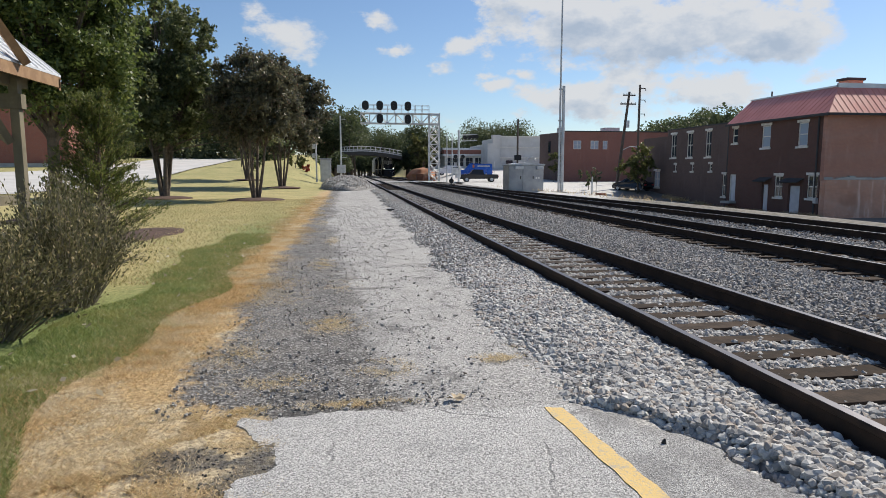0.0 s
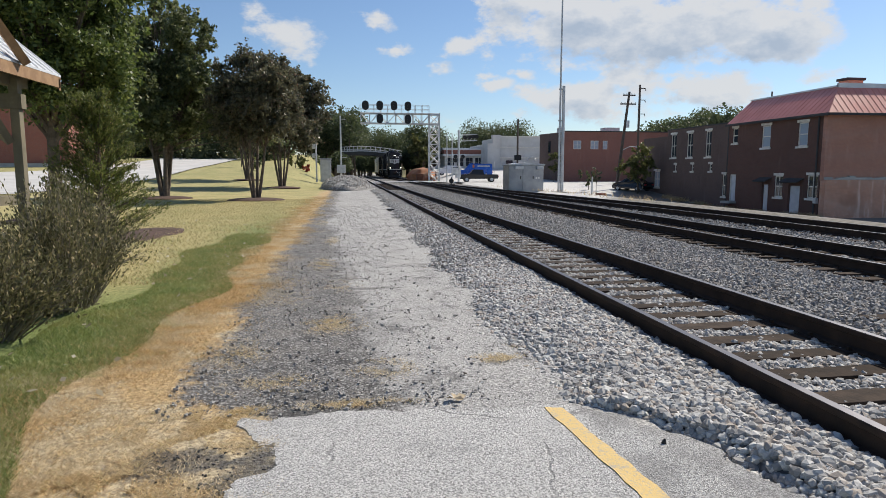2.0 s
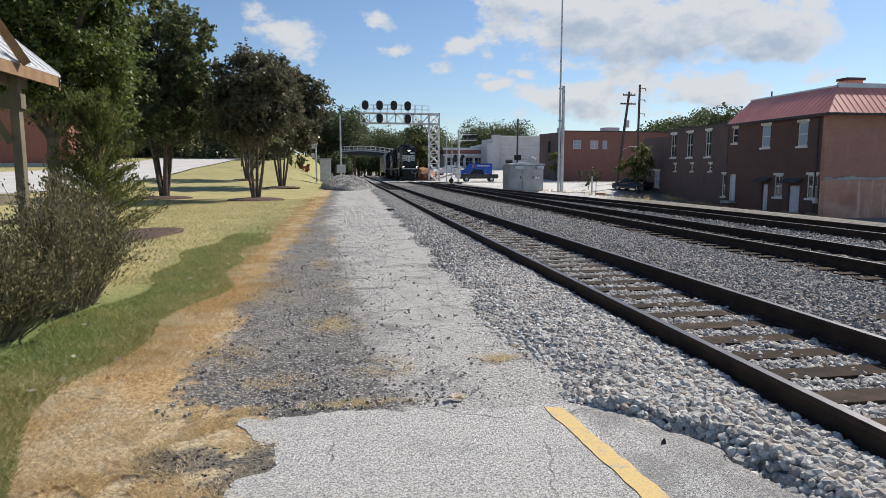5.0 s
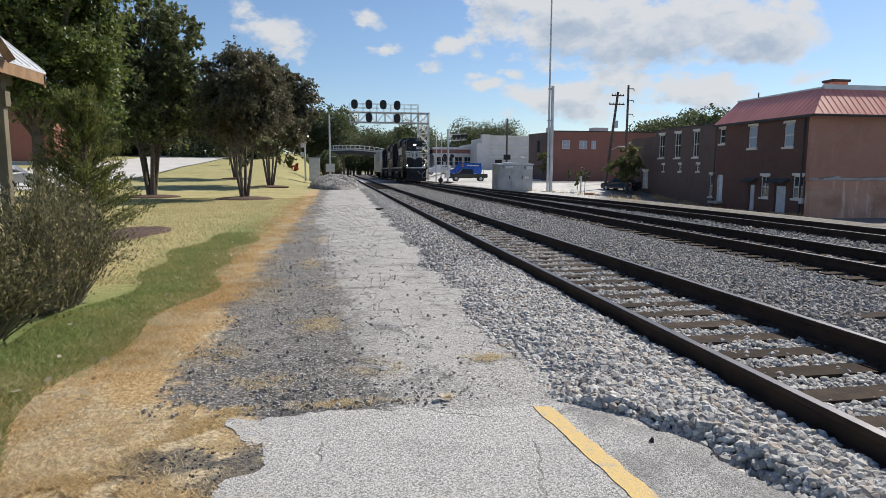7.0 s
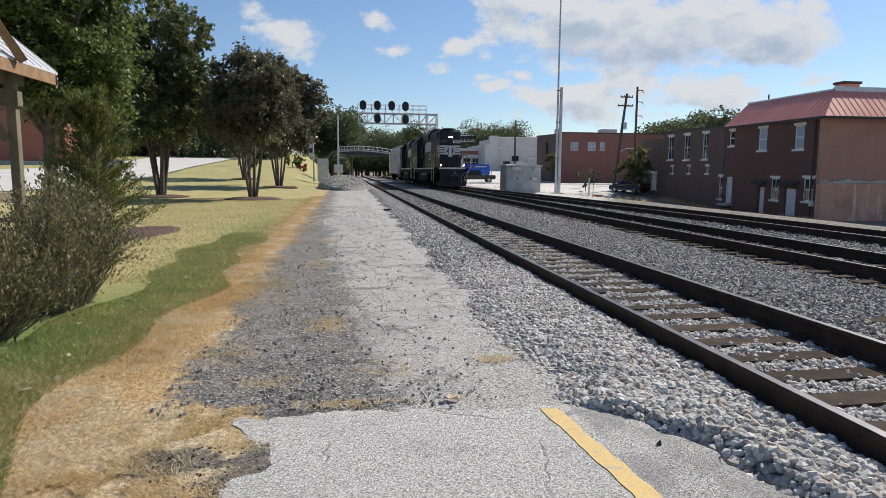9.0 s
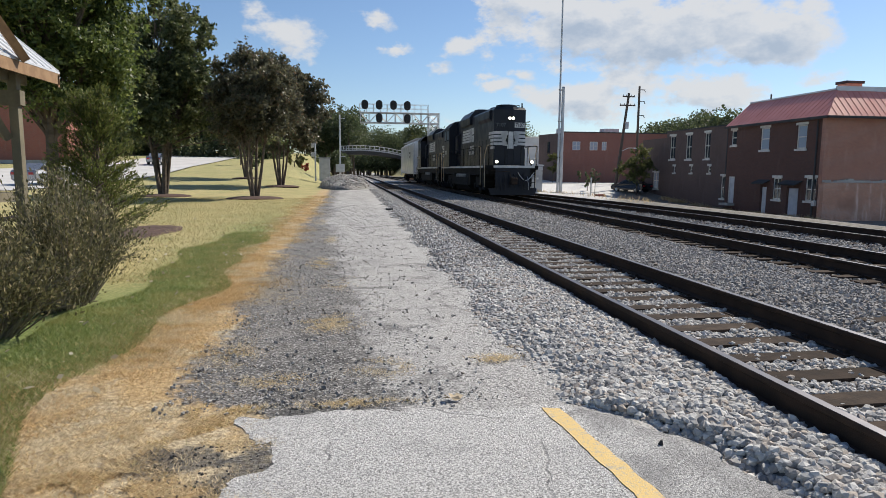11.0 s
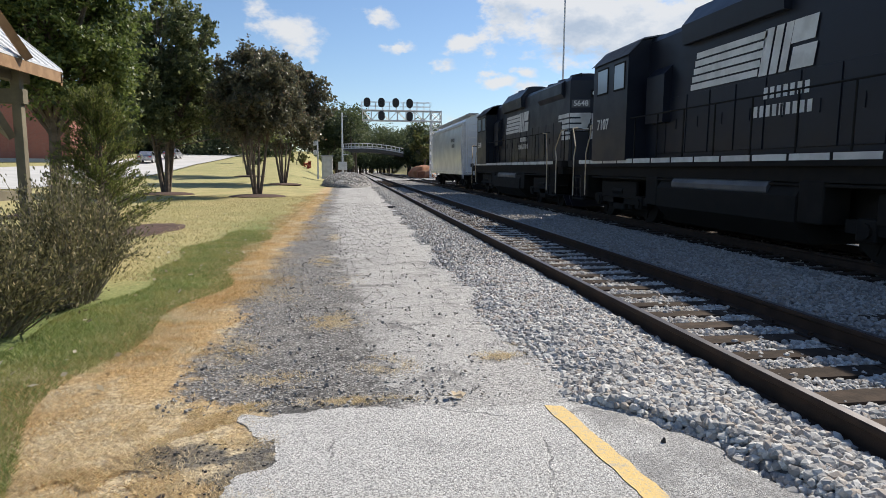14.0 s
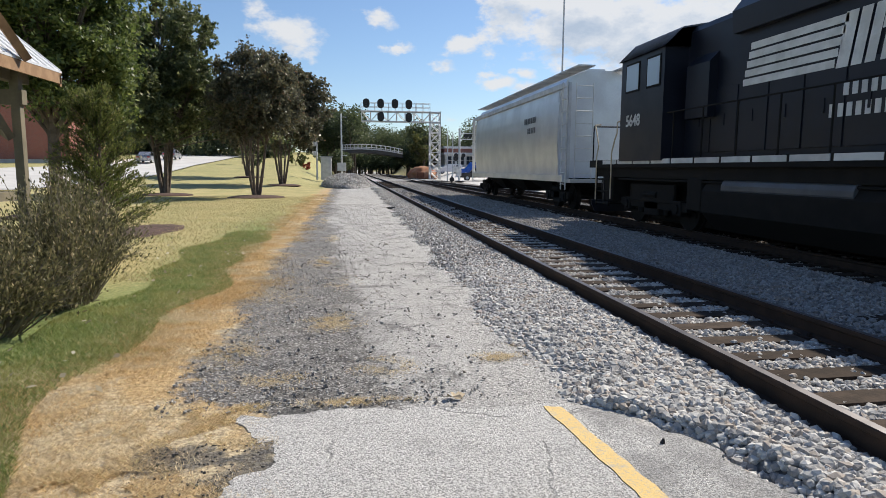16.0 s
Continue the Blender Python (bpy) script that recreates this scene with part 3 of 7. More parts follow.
slab_mat = slab_material()
bm = bmesh.new()
slab_plan(bm, ragged([(-0.62, -3), (2.25, -3), (2.2, 1.5), (2.12, 2.4), (2.06, 2.75), (1.93, 3.2), (1.72, 3.6), (1.45, 3.82), (1.2, 3.9), (0.9, 3.86), (0.5, 3.94), (0.1, 3.9), (-0.2, 3.97), (-0.45, 3.86),
                      (-0.74, 3.95), (-0.62, 3.72), (-0.52, 3.55), (-0.36, 3.42), (-0.44, 3.2), (-0.62, 3.02), (-0.5, 2.7)], 0.035, 0.085), -0.03, 0.014)
platform = tagged(part("pavement", bm, slab_mat), "pale coarse asphalt platform end with cracks", "pavement", kind="structure")
n = Nodes("worn_yellow_paint")
rub = n.step(n.noise(n.pos, 55, 5, 0.75), 0.50, 0.62)
edge_rub = n.step(n.noise(n.pos, 11, 5, 0.7), 0.55, 0.66)
yellow_mat = n.done(n.mix(n.math("MAXIMUM", rub, edge_rub), (0.62, 0.44, 0.17), (0.40, 0.35, 0.26)), 0.85, 0.0, n.noise(n.pos, 95, 4, 0.75), 0.005)
bm = bmesh.new()
slab_plan(bm, ragged([(1.245, 3.83), (1.36, 3.80), (1.48, 2.6), (1.60, 1.2), (1.74, -2.9), (1.60, -2.9), (1.47, 1.2), (1.355, 2.6)], 0.05, 0.016), 0.008, 0.019)
tagged(part("yellow_line", bm, yellow_mat), "worn yellow safety line painted on the asphalt", "painted line", kind="structure")
bm = bmesh.new()
bmesh.ops.create_cone(bm, cap_ends=True, segments=7, radius1=0.016, radius2=0.005, depth=0.03, matrix=pose(1.75, 3.2, 0.028, 8, 4, 0))
tagged(part("chunk_of_coal", bm, black_paint), "small black chunk lying on the platform end", "debris")


bm = bmesh.new()
for k, (a, r) in enumerate(((20, 0.1), (75, 0.075), (130, 0.06), (-35, 0.075), (180, 0.05))):
    u, w = Vector((math.cos(radians(a)), math.sin(radians(a)), 0)) * r, Vector((-math.sin(radians(a)), math.cos(radians(a)), 0)) * r * 0.28
    bm.faces.new([bm.verts.new(q) for q in (Vector((0, 0, 0.012)), u * 0.6 + w + Vector((0, 0, 0.03)), u + Vector((0, 0, 0.015)), u * 0.6 - w + Vector((0, 0, 0.008)))])
o = tagged(part("dry_leaf", bm, worn("tan_dry_leaf", (0.5, 0.41, 0.28), (0.4, 0.31, 0.2), 20)), "tan dry lobed leaf lying on the path", "leaf")
o.matrix_basis = pose(0.68, 4.05, 0.016)


# ---- grass ----
def blades(name, xs, ys, height, material, label, lean=0.5, width=0.003, category="grass"):
    k = len(xs)
    z = hills(xs, ys) + 0.004
    a = np.random.rand(k) * 6.283
    h = height * np.random.uniform(0.45, 1.2, k)
    base = np.stack([xs, ys, z], 1)
    side = np.stack([np.cos(a), np.sin(a), np.zeros(k)], 1) * (width * np.random.uniform(0.6, 1.6, k))[:, None]
    b = np.random.rand(k) * 6.283
    tip = base + np.stack([np.cos(b) * lean * h, np.sin(b) * lean * h, h], 1)
    v = np.stack([base - side, base + side, tip], 1).reshape(-1, 3)
    f = np.arange(3 * k).reshape(-1, 3)
    return tagged(new(name, np_mesh(name, v, f, [material])), label, category, kind="stuff")


straw_blade = leafy("straw_blades", (0.32, 0.20, 0.085), (0.66, 0.47, 0.23), (0.26, 0.27, 0.09), 0.7, (0.60, 0.52, 0.36))
pale_blade = leafy("pale_straw_blades", (0.46, 0.33, 0.17), (0.78, 0.63, 0.38), (0.42, 0.40, 0.17), 0.7, (0.72, 0.62, 0.44))
green_blade = leafy("green_blades", (0.11, 0.165, 0.04), (0.25, 0.30, 0.09), (0.52, 0.46, 0.24), 0.6, (0.30, 0.29, 0.10))
lawn_blade = leafy("dry_lawn_blades", (0.28, 0.25, 0.11), (0.50, 0.43, 0.23), (0.18, 0.21, 0.08), 0.7)


def grass():
    k = 190000
    y = 2.2 + 36 * np.random.rand(k) ** 2.1
    x = -1.62 - 0.28 * np.clip(5.6 - y, 0, 2) + (0.30 + 0.12 * np.clip(5.6 - y, 0, 2)) * np.random.randn(k) + 0.16 * np.sin(y * 0.9) + 0.12 * np.sin(y * 2.3 + 1) + 0.07 * np.sin(y * 5.1) - 0.25 * np.clip(3.9 - y, 0, 2) * np.random.rand(k) * 2
    blades("dry_grass_edge", x, y, 0.028, straw_blade, "parched straw-coloured grass along the path", 1.3, 0.002)
    k = 80000
    y = 3.0 + 13 * np.random.rand(k) ** 1.4
    x = -1.8 - 1.05 * np.random.rand(k) + 0.16 * np.sin(y * 0.9) + 0.12 * np.sin(y * 2.3 + 1)
    ok = y + 1.6 * x < 11 + 2 * np.random.rand(k)
    blades("green_grass", x[ok], y[ok], 0.04, green_blade, "short green grass beside the dry edge", 1.0)
    k = 40000
    y = 9 + 26 * np.random.rand(k) ** 1.3
    x = -1.7 - 6.5 * np.random.rand(k)
    blades("mown_lawn", x, y, 0.045, lawn_blade, "mown half-dry lawn under the trees", 1.0, 0.007)
    # straw patches that break through the path: centre, half sizes, blades
    spots = [(-0.17, 6.36, 0.34, 0.45, 2600), (-0.44, 10.61, 0.26, 0.8, 1800), (0.26, 4.81, 0.30, 0.30, 2200), (1.2, 4.98, 0.26, 0.14, 1300), (0.02, 4.1, 0.5, 0.09, 1600),
             (-0.62, 3.52, 0.30, 0.12, 1800), (-1.0, 3.85, 0.5, 0.3, 9000), (-1.35, 3.1, 0.6, 0.6, 16000), (-0.85, 2.75, 0.35, 0.4, 6000), (-0.75, 4.08, 0.35, 0.10, 1500), (-0.35, 14.2, 0.2, 0.9, 900), (-0.75, 19, 0.25, 1.4, 900), (1.55, 5.3, 0.2, 0.1, 500),
             (-0.75, 7.6, 0.35, 0.6, 1100), (-0.95, 5.4, 0.3, 0.6, 1500), (-0.6, 4.6, 0.4, 0.25, 1300), (-0.55, 2.9, 0.25, 0.35, 1500), (-0.1, 8.6, 0.3, 0.7, 900)]
    xs, ys = [], []
    for cx, cy, hx, hy, k in spots:
        a, r = np.random.rand(k) * 6.283, np.random.rand(k) ** 0.6 * (0.8 + 0.3 * np.sin(np.random.rand(k) * 6.283))
        xs.append(cx + hx * r * np.cos(a))
        ys.append(cy + hy * r * np.sin(a))
    xs, ys = np.concatenate(xs), np.concatenate(ys)
    ok = np.array([noise.noise((float(a) * 5, float(b) * 5, 3.0)) + 0.6 * noise.noise((float(a) * 14, float(b) * 14, 8.0)) > -0.12 for a, b in zip(xs, ys)])
    xs, ys = [xs[ok]], [ys[ok]]
    blades("straw_patches", np.concatenate(xs), np.concatenate(ys), 0.020, pale_blade, "dry straw patches breaking through the path", 1.6, 0.002)
    # weeds before the shops and along the siding
    k = 2600
    spot = np.random.choice(14, k)
    cx, cy = np.linspace(33.4, 33.0, 14)[spot], np.linspace(41.6, 62, 14)[spot] + np.sin(spot * 2.4)
    blades("weeds", cx + 0.3 * np.random.randn(k), cy + 0.5 * np.random.randn(k), 0.4, straw_blade, "pale dry weeds at the foot of the shops", 0.7, 0.02)
    k = 400
    x, y = 15.3 + 0.5 * np.random.randn(k), 30 + 34 * np.random.rand(k)
    blades("trackside_weeds", x, y, 0.3, straw_blade, "thin dry weeds beside the siding", 0.8, 0.012)
    # fallen leaves
    k = 260
    y = 4 + 26 * np.random.rand(k) ** 1.3
    x = -1.6 - 3.2 * np.random.rand(k)
    a, s = np.random.rand(k) * 6.283, np.random.uniform(0.02, 0.045, k)
    u, w = np.stack([np.cos(a), np.sin(a), 0.3 * np.random.randn(k)], 1) * s[:, None], np.stack([-np.sin(a), np.cos(a), 0.4 * np.random.randn(k)], 1) * s[:, None] * 0.6
    c = np.stack([x, y, hills(x, y) + 0.045], 1)
    v = np.stack([c - u, c - w, c + u, c + w], 1).reshape(-1, 3)
    tagged(new("fallen_leaves", np_mesh("fallen_leaves", v, np.arange(4 * k).reshape(-1, 4), [leafy("fallen_leaf", (0.5, 0.46, 0.36), (0.35, 0.3, 0.2), (0.25, 0.16, 0.08))])), "pale fallen leaves scattered on the lawn", "leaves", kind="stuff")


grass()


# ---- tracks ----
RAIL = [(-0.07, 0), (0.07, 0), (0.07, 0.012), (0.012, 0.03), (0.012, 0.125), (0.037, 0.14), (0.037, 0.172), (0.03, 0.18), (-0.03, 0.18), (-0.037, 0.172), (-0.037, 0.14), (-0.012, 0.125), (-0.012, 0.03), (-0.07, 0.012)]


def track(name, centre, top, y0, y1, label, tie_until, tie_from=None):
    tr = thing(name, label, "railway track", kind="structure")
    steps = [y0, y1] if centre(y0) == centre(y1) else list(np.linspace(y0, y1, 60))
    for side in (-0.755, 0.755):
        bm = bmesh.new()
        rings = []
        for y in steps:
            c = centre(y) + side
            rings.append([bm.verts.new((c + px, y, top - 0.18 + pz)) for px, pz in RAIL])
        k = len(RAIL)
        for a, b in zip(rings, rings[1:]):
            for i in range(k):
                f = bm.faces.new((a[i], a[(i + 1) % k], b[(i + 1) % k], b[i]))
                f.material_index = 1 if i == 7 else 0
        bm.faces.new(rings[0]), bm.faces.new(rings[-1][::-1])
        bmesh.ops.recalc_face_normals(bm, faces=bm.faces)
        part("rail", bm, [steel, railhead], tr, "dark rusted rail with a polished head")
    tie_mesh = []
    for i in range(4):
        bm = bmesh.new()
        bx(bm, -1.3, 1.3, -0.115, 0.115, -0.17, 0.0)
        for v in bm.verts:
            v.co += Vector((random.uniform(-0.04, 0.04), random.uniform(-0.012, 0.012), random.uniform(-0.006, 0.006)))
        me = bpy.data.meshes.new("tie")
        bm.to_mesh(me)
        bm.free()
        me.materials.append(tie_wood)
        tie_mesh.append(me)
    bm = bmesh.new()
    for s in (-0.755, 0.755):
        bx(bm, s - 0.16, s + 0.16, -0.09, 0.09, -0.008, 0.012)
        for e in (-0.1, 0.1):
            bx(bm, s + e - 0.015, s + e + 0.015, -0.05, -0.02, 0.01, 0.045)
    plate_mesh = bpy.data.meshes.new("tie_plate")
    bm.to_mesh(plate_mesh)
    bm.free()
    plate_mesh.materials.append(steel)
    y, i = y0 + 0.25, 0
    while tie_from and y < tie_from:
        y += 0.495
    while y < tie_until:
        o = new("tie", tie_mesh[i % 4])
        o.parent = tr
        o.matrix_basis = pose(centre(y) + random.uniform(-0.04, 0.04), y, top - 0.185, 0, 0, random.uniform(-1.2, 1.2))
        if y < 26:
            o2 = new("tie_plate", plate_mesh)
            o2.parent = o
        y += 0.495
        i += 1
    return tr


track("track_1", lambda y: D1, TOP1, -7.92, 165, "railway track on dark wooden ties", 75)
track("track_2", lambda y: D2, TOP2, -20.0, 165, "middle railway track on dark wooden ties", 60)
track("track_3", d3, TOP2 - 0.02, -20.0, 88, "siding track that joins the middle track", 60)
# tie left lying between the tracks
bm = bmesh.new()
bx(bm, -1.2, 1.2, -0.1, 0.1, 0, 0.14, 0.012)
o = tagged(part("loose_tie", bm, tie_wood), "old dark railway tie lying on the stones", "railway tie")
o.matrix_basis = pose(6.45, 5.8, -0.09, 0, 0, 6)
bm = bmesh.new()
bx(bm, -0.13, 0.13, -0.08, 0.08, 0, 0.07, 0.02)
o = tagged(part("steel_scrap", bm, black_paint), "black scrap of steel on the path's edge", "debris")
o.matrix_basis = pose(1.62, 24.2, 0.03, 0, 0, 20)
# ---- the train: two locomotives, long hood first, and a covered hopper ----
def text_part(name, body, size, material, parent, m, label=""):
    cu = bpy.data.curves.new(name, "FONT")
    cu.body, cu.size, cu.extrude, cu.align_x, cu.align_y = body, size, 0.004, "CENTER", "CENTER"
    cu.offset = size * 0.018
    tmp = new(name, cu)
    bpy.context.view_layer.update()
    me = bpy.data.meshes.new_from_object(tmp)
    bpy.data.objects.remove(tmp)
    me.materials.clear()
    me.materials.append(material)
    ob = new(name, me)
    ob.parent = parent
    ob.matrix_basis = m
    if label:
        ob["label"] = label
    return ob


def wall_frame(x, y, z, normal_angle):
    """A pose whose x runs along a wall and whose y points up; normal_angle: where the wall faces, degrees from +x."""
    return pose(x, y, z, 90, 0, normal_angle + 90)


HOODW, HOODTOP, DECK = 0.90, 4.86, 1.74
NOSE = 0.62
WEDGE = 0.26
REAR_CAB = (12.6, 15.0)


def wheelset_mesh():
    bm = bmesh.new()
    rod(bm, (-0.95, 0, 0), (0.95, 0, 0), 0.09, 0.09, 8)
    for s in (-1, 1):
        rod(bm, (s * 0.70, 0, 0), (s * 0.83, 0, 0), 0.50, 0.50, 24)
        rod(bm, (s * 0.66, 0, 0), (s * 0.70, 0, 0), 0.53, 0.53, 24)
        rod(bm, (s * 0.83, 0, 0), (s * 0.86, 0, 0), 0.2, 0.16, 12)
        bx(bm, s * 0.845 - 0.02, s * 0.845 + 0.02, -0.05, 0.05, -0.4, 0.4)
    me = bpy.data.meshes.new("wheelset")
    bm.to_mesh(me)
    bm.free()
    me.materials.append(under_black)
    me.materials.append(steel)
    return me


WHEELS = wheelset_mesh()
WHEELED = []


def add_wheels(vehicle, ys, r):
    for y in ys:
        o = new("wheelset", WHEELS)
        o.parent = vehicle
        o.scale = (1, r / 0.5, r / 0.5)
        WHEELED.append((o, y, r))


def truck(vehicle, yc, half, z):
    """Side frames, springs and bolster of a bogie."""
    bm = bmesh.new()
    for s in (-1, 1):
        prism(bm, [(s * 1.02, z - 0.06), (s * 1.14, z - 0.06), (s * 1.14, z + 0.16), (s * 1.02, z + 0.16)], yc - half - 0.45, yc + half + 0.45)
        bx(bm, s * 1.0 - 0.14, s * 1.0 + 0.14, yc - 0.4, yc + 0.4, z - 0.25, z + 0.35, 0.04)
        for e in (-half, half):
            bx(bm, s * 1.08 - 0.1, s * 1.08 + 0.1, yc + e - 0.2, yc + e + 0.2, z - 0.17, z + 0.19, 0.03)
            rod(bm, (s * 1.08, yc + e, z), (s * 1.22, yc + e, z), 0.13, 0.13, 10)
            rod(bm, (s * 1.05, yc + e * 0.5, z - 0.2), (s * 1.05, yc + e * 0.5, z + 0.3), 0.09, 0.09, 8)
        rod(bm, (s * 1.12, yc - 0.35, z + 0.3), (s * 1.12, yc + 0.35, z + 0.3), 0.1, 0.1, 8)
    bx(bm, -1.0, 1.0, yc - 0.2, yc + 0.2, z - 0.05, z + 0.4)
    return part("truck", bm, under_black, vehicle, "black bogie with springs and side frames")


def stripes_on(bm, poly, cut):
    """Horizontal white bars, slanting at one end. poly(u, z) gives the point on the wall."""
    for z0, z1, u0, u1, slant in cut:
        a = [bm.verts.new(poly(u, z)) for u, z in ((u0, z0), (u1 - slant * 0.0, z0), (u1 + slant, z1), (u0, z1))]
        bm.faces.new(a)


def loco(number, label, tall=0.0, lit=True):
    lo = thing("locomotive", label, "locomotive", group="engines of the train")
    H = HOODTOP + tall
    # frame and walkway
    bm = bmesh.new()
    bx(bm, -1.32, 1.32, 0.25, 17.1, 1.25, 1.52)
    bx(bm, -1.44, 1.44, 0.05, 17.3, 1.52, DECK)
    part("frame", bm, under_black, lo, "black underframe and walkway")
    bm = bmesh.new()
    bx(bm, -0.62, 0.62, 0.3, 17.0, 0.42, 1.25)
    for yc in (3.2, 13.7):
        bx(bm, -0.64, 0.64, yc - 2.1, yc + 2.1, 0.10, 0.5, 0.06)
    part("centre_beam", bm, under_black, lo)
    for y in (1.3, 5.6, 11.3, 16.0):
        for s in (-1, 1):
            bm = bmesh.new()
            bx(bm, s * 1.08 - 0.26, s * 1.08 + 0.26, y - 0.3, y + 0.3, 0.55, 1.28, 0.03)
            part("equipment_box", bm, under_black, lo)
    for s in (-1, 1):
        bm = bmesh.new()
        pipe(bm, [(s * 1.3, 1.9, 1.2), (s * 1.3, 15.4, 1.2)], 0.03, 6)
        part("brake_pipe", bm, under_black, lo)
        for yc in (3.2, 13.7):
            bm = bmesh.new()
            bx(bm, s * 1.12 - 0.05, s * 1.12 + 0.05, yc - 1.2, yc + 1.2, 0.62, 1.1, 0.03)
            part("truck_side", bm, under_black, lo)
    # pale edge strip of the walkway
    for s in (-1, 1):
        for k in range(15):
            bm = bmesh.new()
            y = 1.0 + k * 1.02
            bx(bm, s * 1.445 - 0.006, s * 1.445 + 0.006, y + 0.03, y + 0.97, DECK - 0.125, DECK - 0.01)
            part("sill_strip", bm, white_paint if k % 3 else galvan, lo, "dirty white strip along the walkway's edge")
    # front and rear pilots with the plate, plough, hoses and steps
    for e, y0 in ((-1, 0.0), (1, 17.2)):
        bm = bmesh.new()
        bx(bm, -0.98, 0.98, y0, y0 + 0.10, 0.45, DECK - 0.12, 0.01)
        prism(bm, [(-1.22, 0.14), (1.22, 0.14), (1.34, 0.42), (1.34, 0.52), (-1.34, 0.52), (-1.34, 0.42)], y0 - 0.04 if e < 0 else y0 + 0.1, y0 + 0.02 if e < 0 else y0 + 0.16)
        part("pilot", bm, loco_black, lo, "black pilot plate with snow plough")
        bm = bmesh.new()
        bx(bm, -1.08, 1.22, y0 - 0.02, y0 + 0.12, DECK - 0.13, DECK + 0.0, 0.008)
        part("pilot_strip", bm, white_paint, lo, "white strip over the pilot")
        bm = bmesh.new()
        yy = y0 - 0.35 if e < 0 else y0 + 0.45
        bx(bm, -0.13, 0.13, min(yy, y0), max(yy, y0), 0.78, 1.02, 0.03)
        bx(bm, -0.2, 0.16, yy - 0.16, yy + 0.16, 0.72, 1.08, 0.05)
        part("coupler", bm, steel, lo, "rusty knuckle coupler")
        yf = y0 - 0.06 if e < 0 else y0 + 0.16
        for k, x in enumerate((-0.95, -0.75, -0.55, 0.45, 0.62, 0.8, 1.0)):
            bm = bmesh.new()
            pipe(bm, [(x, yf + 0.04, 1.15), (x, yf - e * -0.1, 1.0), (x + 0.03, yf - e * -0.12, 0.7), (x + 0.06, yf - e * -0.06, 0.42)], 0.018, 6)
            part("air_hose", bm, rubber if k != 5 else silver, lo)
        bm = bmesh.new()
        pts = [(0.25 + 0.9 * t, yf - (0.05 if e < 0 else -0.05), 1.36 - 0.42 * math.sin(math.pi * t)) for t in np.linspace(0, 1, 10)]
        pipe(bm, [tuple(map(float, p)) for p in pts], 0.022, 6)
        part("jumper_cable", bm, white_paint, lo, "pale drooping jumper cable")
        # end handrail
        bm = bmesh.new()
        ye = y0 + 0.06
        for s in (-1, 1):
            bm = bmesh.new()
            for x in (0.45, 1.35):
                rod(bm, (s * x, ye, DECK), (s * x, ye, DECK + 1.05), 0.022)
            pipe(bm, [(s * 1.35, ye, DECK + 1.05), (s * 0.45, ye, DECK + 1.05)], 0.022)
            part("end_rail", bm, under_black, lo)
        for s in (-1, 1):
            bm = bmesh.new()
            yb = y0 + (1.35 if e < 0 else -1.25)
            lowe, higher = (y0 + 0.6, y0 + 1.5) if e < 0 else (y0 - 1.4, y0 - 0.5)
            for z in (0.45, 0.8, 1.15):
                bx(bm, s * 1.2 - 0.25, s * 1.2 + 0.25, lowe, higher, z, z + 0.04)
            bx(bm, s * 1.42 - 0.02, s * 1.42 + 0.02, lowe - 0.05, lowe, 0.4, DECK)
            bx(bm, s * 1.42 - 0.02, s * 1.42 + 0.02, higher, higher + 0.05, 0.4, DECK)
            part("steps", bm, under_black, lo, "black boarding steps with pale edges")
            bm = bmesh.new()
            near, away = (lowe, higher + 0.2) if e < 0 else (higher, lowe - 0.2)
            pipe(bm, [(s * 1.46, near, 0.55), (s * 1.46, near, DECK + 0.1), (s * 1.46, near + (away - near) * 0.12, DECK + 0.45), (s * 1.40, near - (away - near) * 0.30, DECK + 1.08), (s * 1.2, near - (away - near) * 0.34, DECK + 1.1)], 0.021, 8)
            part("grab_rail", bm, grab_paint, lo, "bent pale yellow handrail by the steps")
            bm = bmesh.new()
            pipe(bm, [(s * 1.46, away, 0.62), (s * 1.46, away, DECK + 0.2), (s * 1.44, away - (away - near) * -0.12, DECK + 0.55), (s * 1.42, away + (away - near) * 0.22, DECK + 0.75), (s * 1.42, away + (away - near) * 0.22, DECK + 1.05), (s * 1.42, away + (away - near) * 0.65, DECK + 1.09)], 0.021, 8)
            part("grab_rail", bm, grab_paint, lo, "bent pale yellow handrail by the steps")
    # side handrails
    for s in (-1, 1):
        bm = bmesh.new()
        pipe(bm, [(s * 1.42, 1.6, DECK + 1.08), (s * 1.42, REAR_CAB[0] - 0.1, DECK + 1.08)], 0.018, 6)
        for k in range(9):
            y = 2.2 + k * 1.25
            rod(bm, (s * 1.42, y, DECK - 0.1), (s * 1.42, y, DECK + 1.08), 0.018, 0.018, 6)
        part("side_rail", bm, under_black, lo)
    # long hood with its wedge front: half panels meet at a narrow middle
    w, y0, y1 = HOODW, NOSE, REAR_CAB[0]
    plan = [(-w, y0 + WEDGE), (-0.13, y0), (0.13, y0), (w, y0 + WEDGE), (w, y1), (-w, y1)]
    bm = bmesh.new()
    slab_plan(bm, plan, DECK, H - 0.14)
    top = [(x * 0.9, y + (0.06 if y < 3 else 0)) for x, y in plan]
    a = [bm.verts.new((x, y, H - 0.14)) for x, y in plan]
    b = [bm.verts.new((x, y, H)) for x, y in top]
    for i in range(6):
        bm.faces.new((a[i], a[(i + 1) % 6], b[(i + 1) % 6], b[i]))
    bm.faces.new(b)
    bmesh.ops.recalc_face_normals(bm, faces=bm.faces)
    hood = part("long_hood", bm, loco_black, lo, "tall black engine hood with a wedge front")
